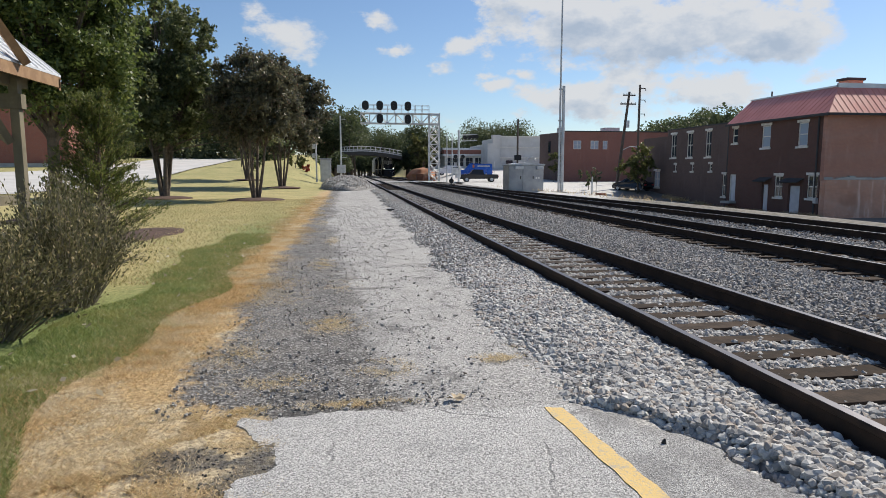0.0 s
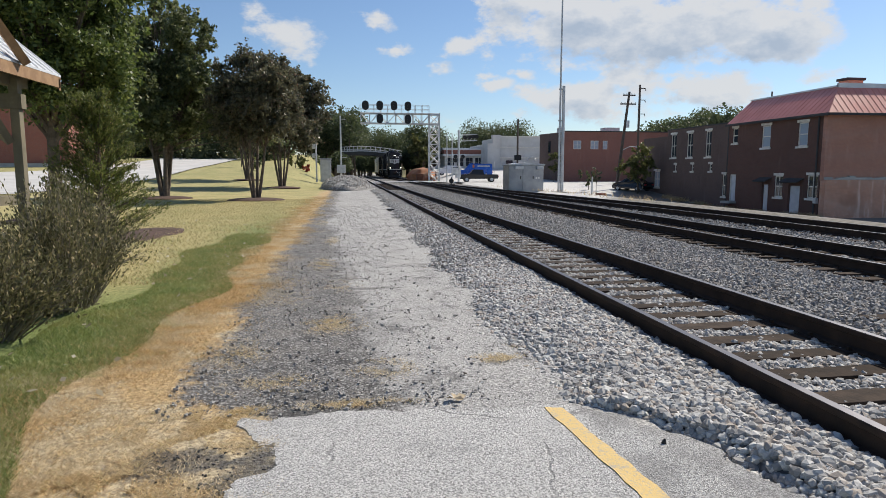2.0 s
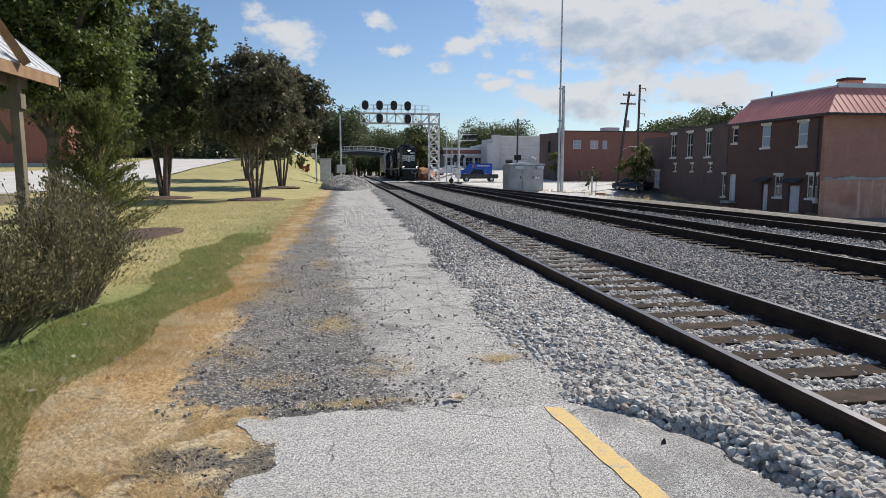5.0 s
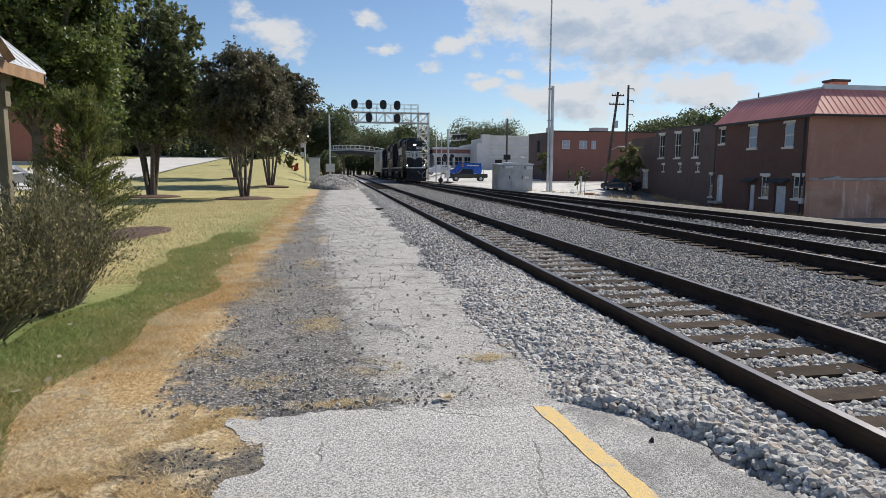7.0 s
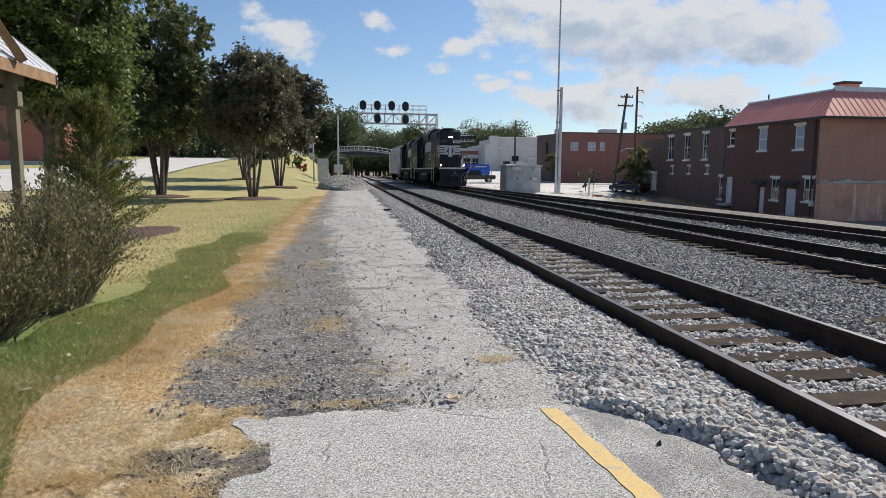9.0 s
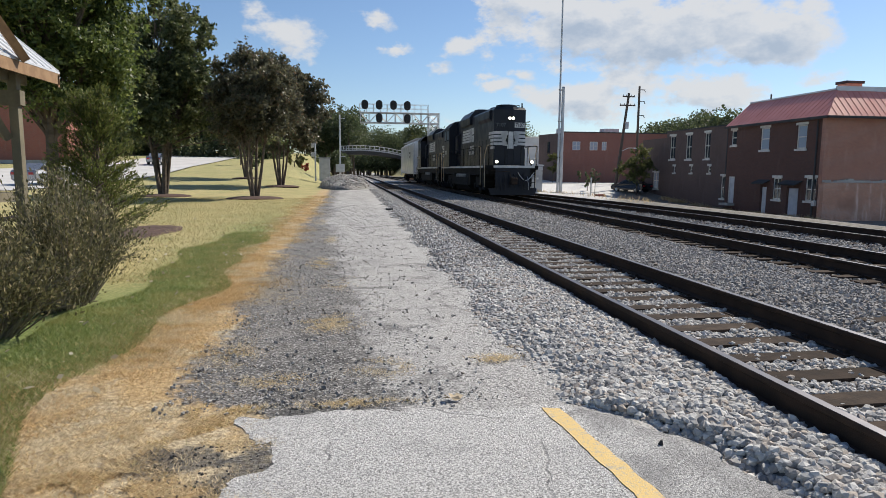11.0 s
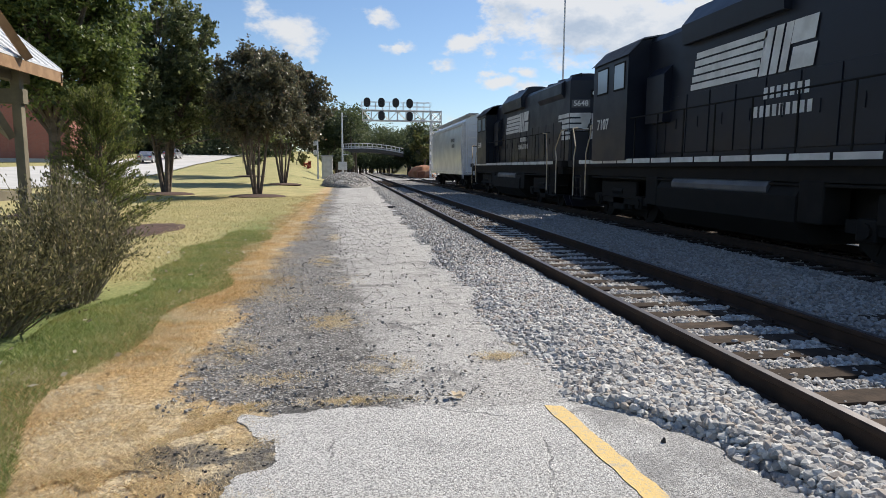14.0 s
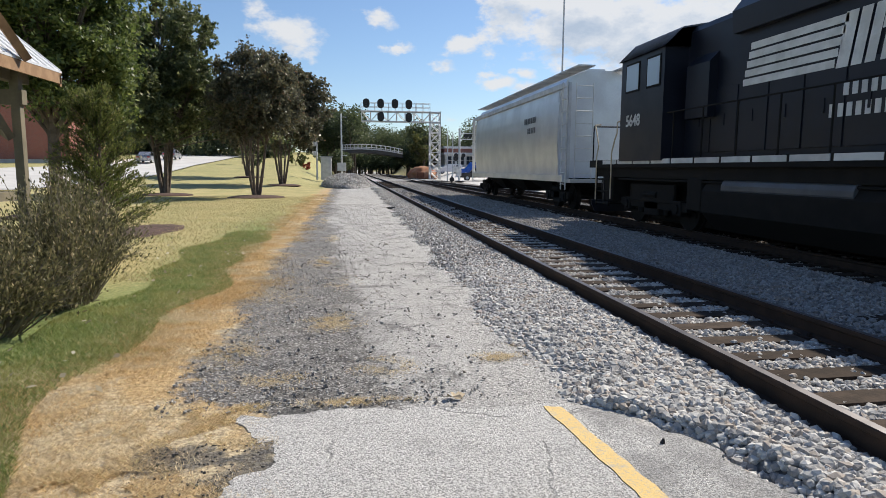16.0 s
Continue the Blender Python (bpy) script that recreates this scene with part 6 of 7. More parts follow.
def gantry():
    g = thing("signal_bridge", "galvanised lattice signal bridge with black signal heads", "signal")
    bm = bmesh.new()
    lattice(bm, [(11.45, 88.6), (12.85, 88.6), (12.85, 90.0), (11.45, 90.0)], -0.2, 9.45, 1.35, 0.045)
    part("mast", bm, galvan, g, "galvanised lattice mast")
    bm = bmesh.new()
    for y in (88.7, 89.9):
        for z in (8.0, 9.35):
            rod(bm, (2.0, y, z), (12.8, y, z), 0.085, 0.085, 6)
        for i in range(8):
            x0, x1 = 2.0 + i * 1.2, 3.2 + i * 1.2
            rod(bm, (x0, y, 8.0), (x0, y, 9.35), 0.045, 0.045, 4)
            a, b = (8.0, 9.35) if i % 2 else (9.35, 8.0)
            rod(bm, (x0, y, a), (x1, y, b), 0.045, 0.045, 4)
    for i in range(9):
        x = 2.0 + i * 1.2
        for z in (8.0, 9.35):
            rod(bm, (x, 88.7, z), (x, 89.9, z), 0.04, 0.04, 4)
    part("truss", bm, galvan, g, "galvanised box truss over the tracks")
    bm = bmesh.new()
    bx(bm, 1.9, 11.6, 88.8, 89.8, 9.4, 9.45)
    part("walkway", bm, galvan, g)
    bm = bmesh.new()
    for y in (88.7, 89.9):
        for z in (9.95, 10.5):
            rod(bm, (1.9, y, z), (11.4, y, z), 0.03, 0.03, 5)
        for i in range(11):
            rod(bm, (1.9 + i * 0.95, y, 9.4), (1.9 + i * 0.95, y, 10.5), 0.03, 0.03, 5)
    part("guard_rail", bm, galvan, g)
    for x, z in ((2.6, 10.35), (4.55, 10.35), (6.5, 10.35), (8.4, 10.3), (4.55, 8.6), (8.4, 8.55)):
        hd = new("signal_head")
        hd.parent = g
        bm = bmesh.new()
        o = []
        for i in range(20):
            a = i / 20 * 6.28318
            o.append((x + 0.46 * math.cos(a), z + 0.46 * math.sin(a) + (0.18 if math.sin(a) > 0 else -0.18)))
        prism(bm, o, 88.3, 88.34)
        part("target", bm, black_paint, hd, "black oval signal target")
        bm = bmesh.new()
        bx(bm, x - 0.2, x + 0.2, 88.34, 88.62, z - 0.4, z + 0.4, 0.04)
        part("lamp_case", bm, black_paint, hd)
        for dz in (-0.25, 0.05, 0.35):
            bm = bmesh.new()
            rod(bm, (x, 88.05, z + dz), (x, 88.3, z + dz), 0.13, 0.12, 12)
            part("visor", bm, black_paint, hd)


gantry()


def road_bridge():
    b = thing("road_bridge", "low arched road bridge with a white railing over the tracks", "bridge")
    pts = [(-1.0, 5.65), (0.6, 5.75), (3, 5.85), (6, 5.7), (9, 5.35), (11.6, 4.85)]
    Y = 136.0
    for i, ((x0, z0), (x1, z1)) in enumerate(zip(pts, pts[1:])):
        bm = bmesh.new()
        prism(bm, [(x0, z0 - 1.0), (x1, z1 - 1.0), (x1, z1 - 0.2), (x0, z0 - 0.2)], Y, Y + 8)
        part("deck", bm, worn("dark_bridge_girder", (0.07, 0.065, 0.06), (0.11, 0.10, 0.09)), b)
        bm = bmesh.new()
        for h in (0.15, 0.75):
            rod(bm, (x0, Y - 0.1, z0 + h), (x1, Y - 0.1, z1 + h), 0.07, 0.07, 5)
        for k in range(3):
            t = k / 3
            x, z = x0 + (x1 - x0) * t, z0 + (z1 - z0) * t
            rod(bm, (x, Y - 0.1, z - 0.3), (x, Y - 0.1, z + 0.8), 0.09, 0.09, 5)
        prism(bm, [(x0, z0 - 0.3), (x1, z1 - 0.3), (x1, z1 - 0.05), (x0, z0 - 0.05)], Y - 0.2, Y - 0.02)
        part("railing", bm, white_paint, b, "white bridge railing")
    for x in (0.2,):
        bm = bmesh.new()
        for y in (Y + 0.5, Y + 4, Y + 7.5):
            rod(bm, (x, y, -0.3), (x, y, 4.9), 0.3, 0.3, 8)
        bx(bm, x - 0.35, x + 0.35, Y + 0.2, Y + 7.8, 4.3, 4.8)
        part("pier", bm, worn("dark_bridge_pier", (0.08, 0.07, 0.06), (0.13, 0.12, 0.10)), b)


road_bridge()


def cabinets():
    c = thing("signal_cabinet", "large galvanised trackside equipment cabinet", "cabinet")
    bm = bmesh.new()
    bx(bm, 12.95, 15.85, 50.2, 52.2, -0.12, 1.95, 0.02)
    part("body", bm, silver, c)
    bm = bmesh.new()
    bx(bm, 12.85, 15.95, 50.1, 52.3, 1.95, 2.06, 0.02)
    prism(bm, [(12.85, 2.06), (15.95, 2.06), (14.4, 2.2)], 50.1, 52.3)
    part("roof", bm, galvan, c)
    for xa, xb in ((13.05, 14.0), (14.1, 15.05)):
        bm = bmesh.new()
        bx(bm, xa, xb, 50.17, 50.21, 0.0, 1.85, 0.008)
        d = part("door", bm, silver, c)
        bm = bmesh.new()
        bx(bm, xb - 0.12, xb - 0.07, 50.12, 50.18, 0.85, 1.1)
        part("handle", bm, steel, d)
    for x, z, s in ((13.75, 1.78, 0.35), (15.5, 1.75, 0.3)):
        bm = bmesh.new()
        bx(bm, x - s, x + s, 49.95, 50.2, z - 0.12, z + 0.12, 0.03)
        part("vent_hood", bm, galvan, c)
    for x, z in ((15.25, 0.95), (15.45, 0.95), (13.9, 1.0)):
        bm = bmesh.new()
        bx(bm, x - 0.07, x + 0.07, 50.18, 50.2, z - 0.08, z + 0.08)
        part("notice", bm, white_paint, c)
    bm = bmesh.new()
    bx(bm, 12.9, 15.9, 50.15, 52.25, -0.35, -0.12)
    part("plinth", bm, concrete, c)
    for a in range(3):
        bm = bmesh.new()
        t = a * 2.1
        pipe(bm, [(15.0 + 0.35 * math.cos(u), 50.8 + 0.1 * math.sin(t), 2.35 + 0.3 * math.sin(u)) for u in np.linspace(0, 3.14, 7)], 0.02, 5)
        part("conduit", bm, galvan, c)
    s = thing("relay_box", "pale grey relay box on the stone bank", "cabinet")
    bm = bmesh.new()
    bx(bm, -2.9, -1.75, 71, 71.9, 0.3, 2.75, 0.03)
    part("body", bm, galvan, s)
    bm = bmesh.new()
    bx(bm, -3.0, -1.65, 70.9, 72, 2.75, 2.85, 0.02)
    part("lid", bm, silver, s)
    bm = bmesh.new()
    bx(bm, -2.8, -1.85, 70.97, 71.0, 0.5, 2.6, 0.01)
    part("door", bm, galvan, s)


cabinets()


def poles():
    def plain(name, label, x, y, z0, z1, r0, r1, m, lean=0.0, category="pole"):
        p = thing(name, label, category, (x, y, z0))
        bm = bmesh.new()
        rod(bm, (0, 0, 0), (lean, 0, z1 - z0), r0, r1, 12)
        part("shaft", bm, m, p)
        return p

    t = plain("radio_mast", "tall slim grey radio mast beside the cabinet", 17.75, 52.0, -0.35, 22.5, 0.10, 0.05, galvan)
    bm = bmesh.new()
    rod(bm, (0.28, 0, -0.0), (0.28, 0, 8.9), 0.15, 0.13, 12)
    part("lower_tube", bm, galvan, t, "thicker tube beside the mast")
    bm = bmesh.new()
    bx(bm, -0.4, 0.6, -0.4, 0.4, -0.1, 0.12, 0.02)
    part("footing", bm, concrete, t)
    for z in (3, 6, 8.6):
        bm = bmesh.new()
        bx(bm, -0.12, 0.4, -0.06, 0.06, z, z + 0.08)
        part("clamp", bm, steel, t)
    u = plain("utility_pole", "leaning dark wooden utility pole with crossarms", 31.3, 71, -0.7, 10.6, 0.2, 0.13, pole_wood, 1.25)
    for z, w in ((10.9, 0.75), (9.9, 0.95)):
        bm = bmesh.new()
        x = 1.25 * z / 11.3
        bx(bm, x - w, x + w, -0.14, -0.04, z - 0.07, z + 0.07)
        for e in (-0.9, -0.4, 0.4, 0.9):
            rod(bm, (x + e * w, -0.09, z), (x + e * w, -0.09, z + 0.22), 0.04, 0.03, 6)
        part("crossarm", bm, pole_wood, u)
    bm = bmesh.new()
    rod(bm, (1.05, -0.25, 7.2), (1.05, -0.25, 8.0), 0.2, 0.2, 10)
    part("transformer", bm, galvan, u, "grey pole transformer")
    bm = bmesh.new()
    pipe(bm, [(0.55, -0.1, 4.6), (1.3, -0.3, 5.0), (2.2, -0.5, 5.0)], 0.04, 6)
    bx(bm, 2.0, 2.7, -0.65, -0.35, 4.92, 5.06, 0.03)
    part("street_light", bm, galvan, u)
    v = plain("utility_pole", "straight wooden utility pole with side brackets", 38.2, 80.2, -1.0, 12.7, 0.19, 0.13, pole_wood)
    for z in (9.9, 11.7, 13.2):
        bm = bmesh.new()
        bx(bm, 0, 0.8, -0.04, 0.04, z, z + 0.09)
        rod(bm, (0.7, 0, z + 0.05), (0.85, 0, z - 0.25), 0.05, 0.05, 6)
        part("bracket", bm, pole_wood, v)
    w = plain("utility_pole", "grey utility pole near the bridge", -1.0, 111.3, 0.2, 10.8, 0.17, 0.12, galvan)
    for z in (3.5, 10.0):
        bm = bmesh.new()
        bx(bm, -0.05, 0.9, -0.05, 0.05, z, z + 0.09)
        part("crossarm", bm, galvan, w)
    bm = bmesh.new()
    bx(bm, -0.75, 0.75, -0.5, -0.1, 0.9, 2.3, 0.05)
    part("equipment_box", bm, galvan, w)
    x = plain("dark_pole", "dark wooden pole with a small sign box", 26.4, 97.2, 0.2, 9.5, 0.17, 0.13, pole_wood)
    bm = bmesh.new()
    bx(bm, -0.55, 0.55, -0.3, -0.15, 2.95, 3.75, 0.02)
    part("sign_box", bm, black_paint, x)
    # crossing signals
    for px, py, h, arm in ((14.0, 84.9, 6.5, 0), (13.0, 83.0, 6.3, 0)):
        plain("thin_mast", "thin grey mast beside the crossing", px, py, 0.0, h, 0.08, 0.06, galvan)
    c = plain("crossing_signal", "crossing signal mast with cantilever arm and dark lamps", 15.05, 85.7, 0.0, 7.0, 0.16, 0.14, galvan, 0, "signal")
    bm = bmesh.new()
    for z in (5.5, 6.3):
        rod(bm, (0, 0, z), (2.5, -0.2, z + 0.1), 0.05, 0.05, 6)
    for k in range(5):
        rod(bm, (k * 0.5, -0.04 * k, 5.5), (k * 0.5 + 0.5, -0.04 * k, 6.35), 0.03, 0.03, 4)
    part("arm", bm, galvan, c)
    for ex, ez in ((0.8, 6.0), (1.4, 6.0), (1.9, 6.1), (2.4, 6.1), (-0.5, 3.4), (0.5, 3.4), (-0.5, 2.9)):
        bm = bmesh.new()
        rod(bm, (ex, -0.35, ez), (ex, -0.3, ez), 0.28, 0.28, 14)
        rod(bm, (ex, -0.6, ez), (ex, -0.35, ez), 0.14, 0.12, 10)
        part("signal_lamp", bm, black_paint, c)
    bm = bmesh.new()
    bx(bm, -0.45, 0.25, -0.3, 0.2, 0.6, 1.5, 0.04)
    part("case", bm, galvan, c)
    bm = bmesh.new()
    bx(bm, -0.9, -0.2, -0.5, -0.4, 1.1, 1.9, 0.01)
    part("gate_weight", bm, white_paint, c)
    plain("sign_post", "plain grey sign post by the yard", 21.0, 90.0, 0.0, 2.9, 0.05, 0.05, galvan)
    # small things beside the tracks
    p = plain("marker_post", "short white marker post on the stones", 16.0, 40.1, -0.5, 1.15, 0.05, 0.05, white_paint)
    d = thing("dwarf_signal", "small rusty red switch box beside the track", "signal", (16.4, 39.6, -0.42))
    bm = bmesh.new()
    bx(bm, -0.28, 0.28, -0.2, 0.2, 0.12, 0.5, 0.04)
    part("case", bm, worn("rust_red_paint", (0.22, 0.06, 0.045), (0.16, 0.05, 0.04)), d)
    bm = bmesh.new()
    bx(bm, -0.35, 0.35, -0.3, 0.3, 0.0, 0.13, 0.01)
    part("base", bm, steel, d)
    e = thing("switch_stand", "low black switch stand with a round target", "signal", (11.0, 67.2, -0.06))
    bm = bmesh.new()
    rod(bm, (0, -0.1, 0.5), (0, -0.06, 0.5), 0.26, 0.26, 16)
    part("target", bm, black_paint, e)
    bm = bmesh.new()
    rod(bm, (0, 0, 0), (0, 0, 0.9), 0.06, 0.05, 8)
    bx(bm, -0.4, 0.4, -0.25, 0.25, 0, 0.15, 0.02)
    part("stand", bm, under_black, e)
    # far side signal on the left bank
    s = plain("relay_mast", "short grey mast with lamp boxes beside the relay box", -3.3, 70.8, 0.3, 4.8, 0.09, 0.08, galvan)
    for z in (2.6, 3.6):
        bm = bmesh.new()
        bx(bm, -0.45, -0.1, -0.2, 0.2, z, z + 0.5, 0.05)
        part("lamp_box", bm, galvan, s)


poles()


# ---- shelter on the left ----
def shelter():
    s = thing("picnic_shelter", "open wooden shelter with a white metal gable roof", "shelter", (-4.63, 9.75, 0))
    def sub(name, bm, m, label=""):
        return part(name, bm, m, s, label)
    for px, py in ((0.1, 0), (-3.4, 0), (0.1, -5.2), (-3.4, -5.2)):
        bm = bmesh.new()
        bx(bm, px - 0.06, px + 0.06, py - 0.06, py + 0.06, 0, 2.9, 0.008)
        sub("post", bm, old_wood, "square weathered wooden post")
    # eave beams and braces
    for px in (0, -3.4):
        bm = bmesh.new()
        bx(bm, px - 0.07, px + 0.07, -5.6, 0.45, 2.72, 2.9)
        sub("beam", bm, old_wood)
    bm = bmesh.new()
    bx(bm, -3.6, 0.2, -0.07, 0.07, 2.4, 2.6)
    sub("tie_beam", bm, old_wood)
    for sgn, py in ((-1, 0), (-1, -5.2)):
        bm = bmesh.new()
        p, q = Vector((0, py - 0.02, 1.95)), Vector((-0.75, py - 0.02, 2.62))
        rod(bm, p, q, 0.065, 0.065, 4)
        sub("brace", bm, old_wood)
    bm = bmesh.new()
    rod(bm, (0, -0.05, 1.95), (0, -0.8, 2.62), 0.065, 0.065, 4)
    sub("brace", bm, old_wood)
    # gable roof: ridge along y; corrugated sheet with ribs
    rx, rz, ex, ez = -1.7, 4.70, 0.36, 2.95
    for sgn in (-1, 1):
        xe = rx + sgn * (ex - rx)
        bm = bmesh.new()
        prism(bm, [(rx, rz), (xe, ez), (xe, ez + 0.03), (rx, rz + 0.03)], -6.0, 0.85)
        sub("roof_sheet", bm, roof_white, "white ribbed metal roof sheet")
        bm = bmesh.new()
        for k in range(31):
            y = -5.95 + k * 0.225
            rod(bm, (rx, y, rz + 0.035), (xe, y, ez + 0.035), 0.014, 0.014, 4)
        sub("roof_rib", bm, roof_white)
        bm = bmesh.new()
        bx(bm, xe - 0.03, xe + 0.0, -6.0, 0.83, ez - 0.16, ez - 0.005)
        sub("fascia", bm, warm_wood, "stained cedar fascia board")
        for y in (0.80, -5.97):
            bm = bmesh.new()
            p = [(rx, rz - 0.02), (xe, ez - 0.02), (xe, ez - 0.2), (rx, rz - 0.24)]
            prism(bm, p, y - 0.03, y + 0.02)
            sub("barge_board", bm, warm_wood, "cedar board along the gable")
    # rail and bench board between posts
    bm = bmesh.new()
    bx(bm, -3.4, 0.0, -0.05, 0.05, 1.1, 1.2)
    bx(bm, -0.06, 0.06, -5.2, 0.0, 1.08, 1.2)
    sub("rail", bm, old_wood)
    bm = bmesh.new()
    rod(bm, (-0.1, -0.06, 0.3), (-0.9, -0.06, 1.05), 0.06, 0.06, 4)
    sub("rail_brace", bm, old_wood)
    # cross gable over the side
    for y in (-1.75,):
        bm = bmesh.new()
        rod(bm, (0.42, -0.35, 2.98), (0.30, -1.6, 3.9), 0.075, 0.075, 4)
        sub("gable_board", bm, warm_wood, "cedar board of the side gable")
    bm = bmesh.new()
    bx(bm, -3.9, 0.4, -5.7, 0.4, -0.05, 0.06)
    sub("floor_slab", bm, concrete)


shelter()

# red clay bank beside the far track
bm = bmesh.new()
bmesh.ops.create_icosphere(bm, subdivisions=4, radius=1)
for v in bm.verts:
    c = v.co
    r = 1 + 0.16 * noise.noise(c * 3) + 0.06 * noise.noise(c * 9)
    v.co = Vector((13.4 + 2.4 * c.x * r, 115.5 + 10 * c.y * r, 0.1 + 1.9 * c.z * r))
tagged(part("clay_bank", bm, worn("red_clay", (0.36, 0.13, 0.06), (0.30, 0.17, 0.09), 0.5, 0.95, 0.0, 0.05, 4), smooth=True), "cut bank of bare red clay", "bank", kind="structure")
bm = bmesh.new()
bx(bm, 11.0, 12.1, 101.5, 102.4, 0.0, 1.0, 0.03)
tagged(part("rusty_bin", bm, worn("rusty_sheet", (0.2, 0.07, 0.03), (0.13, 0.05, 0.03))), "rusty steel box beside the track", "box")
# ---- trees and shrubs ----
dark_leaf = leafy("dark_green_leaves", (0.07, 0.092, 0.038), (0.165, 0.19, 0.08), (0.28, 0.28, 0.14), 0.5)
myrtle_leaf = leafy("dull_bronze_green_leaves", (0.075, 0.077, 0.048), (0.15, 0.145, 0.088), (0.20, 0.13, 0.085), 0.42)
fresh_leaf = leafy("broad_green_leaves", (0.055, 0.085, 0.022), (0.14, 0.18, 0.05), (0.24, 0.27, 0.09), 0.5)
spray_leaf = leafy("feathery_green_sprays", (0.07, 0.095, 0.022), (0.17, 0.19, 0.05), (0.27, 0.25, 0.09), 0.55)
dull_leaf = leafy("dull_olive_shrub_leaves", (0.075, 0.075, 0.034), (0.18, 0.165, 0.08), (0.42, 0.35, 0.21), 0.6)
# far_leaf is lightened: the distance haze is part of its leaf colour.
far_leaf = leafy("haze_lightened_leaves", (0.05, 0.07, 0.035), (0.10, 0.125, 0.055), (0.14, 0.15, 0.07), 0.6)
light_leaf = leafy("yellow_green_leaves", (0.09, 0.1, 0.03), (0.17, 0.18, 0.06), (0.26, 0.22, 0.09), 0.5)
mulch_mat = worn("dark_mulch", (0.10, 0.055, 0.04), (0.055, 0.035, 0.028), 6.0, 0.95, 0.0, 0.02, 25)


def leaf_mesh(name, centres, size, material, stretch=1.6, up=0.0, spread=None):
    """Leaves as bent four-cornered blades round the centres."""
    k = len(centres)
    d = np.random.randn(k, 3)
    if spread is not None:
        d = d * 0.55 + spread
    d[:, 2] += up
    d /= np.linalg.norm(d, axis=1)[:, None] + 1e-9
    n = np.random.randn(k, 3)
    s = np.cross(d, n)
    s /= np.linalg.norm(s, axis=1)[:, None] + 1e-9
    z = np.random.uniform(0.6, 1.3, k)[:, None] * size
    v = np.stack([centres - d * z * stretch * 0.5, centres - s * z * 0.42, centres + d * z * stretch * 0.5, centres + s * z * 0.42], 1)
    return np_mesh(name, v.reshape(-1, 3), np.arange(4 * k).reshape(-1, 4), [material])


def lobes(rng, centre, radii, count, size, flat=0.25):
    """Centres and radii of the clumps that make up a crown."""
    out = []
    while len(out) < count:
        p = rng.normal(size=3)
        p /= np.linalg.norm(p)
        p *= rng.uniform(0.35, 0.92)
        if p[2] < -0.75:
            continue
        out.append((np.array(centre) + p * np.array(radii), size * rng.uniform(0.6, 1.25)))
    return out


def fill(rng, balls, count):
    w = np.array([r ** 2 for _, r in balls])
    pick = rng.choice(len(balls), count, p=w / w.sum())
    c = np.array([b[0] for b in balls])[pick]
    r = np.array([b[1] for b in balls])[pick]
    d = rng.normal(size=(count, 3))
    d /= np.linalg.norm(d, axis=1)[:, None]
    return c + d * (r * rng.uniform(0.35, 1.08, count) ** 0.6)[:, None] * np.array([1, 1, 0.85])


def sprays(rng, balls, count, per=34):
    """Leaves along many twigs that leave the clumps, thinning out to their tips."""
    twigs = max(1, count // per)
    w = np.array([r ** 2 for _, r in balls])
    pick = rng.choice(len(balls), twigs, p=w / w.sum())
    c = np.array([b[0] for b in balls])[pick]
    r = np.array([b[1] for b in balls])[pick]
    d = rng.normal(size=(twigs, 3))
    d[:, 2] += 0.25
    d /= np.linalg.norm(d, axis=1)[:, None]
    reach = r * rng.uniform(0.5, 1.35, twigs)
    u = rng.uniform(0.12, 1.0, (twigs, per)) ** 0.8
    side = rng.normal(size=(twigs, per, 3)) * (0.15 * r)[:, None, None] * (1.15 - 0.7 * u)[:, :, None]
    p = c[:, None] + d[:, None] * (reach[:, None] * u)[:, :, None] + side
    p[:, :, 2] -= 0.10 * r[:, None] * u * u
    return p.reshape(-1, 3)


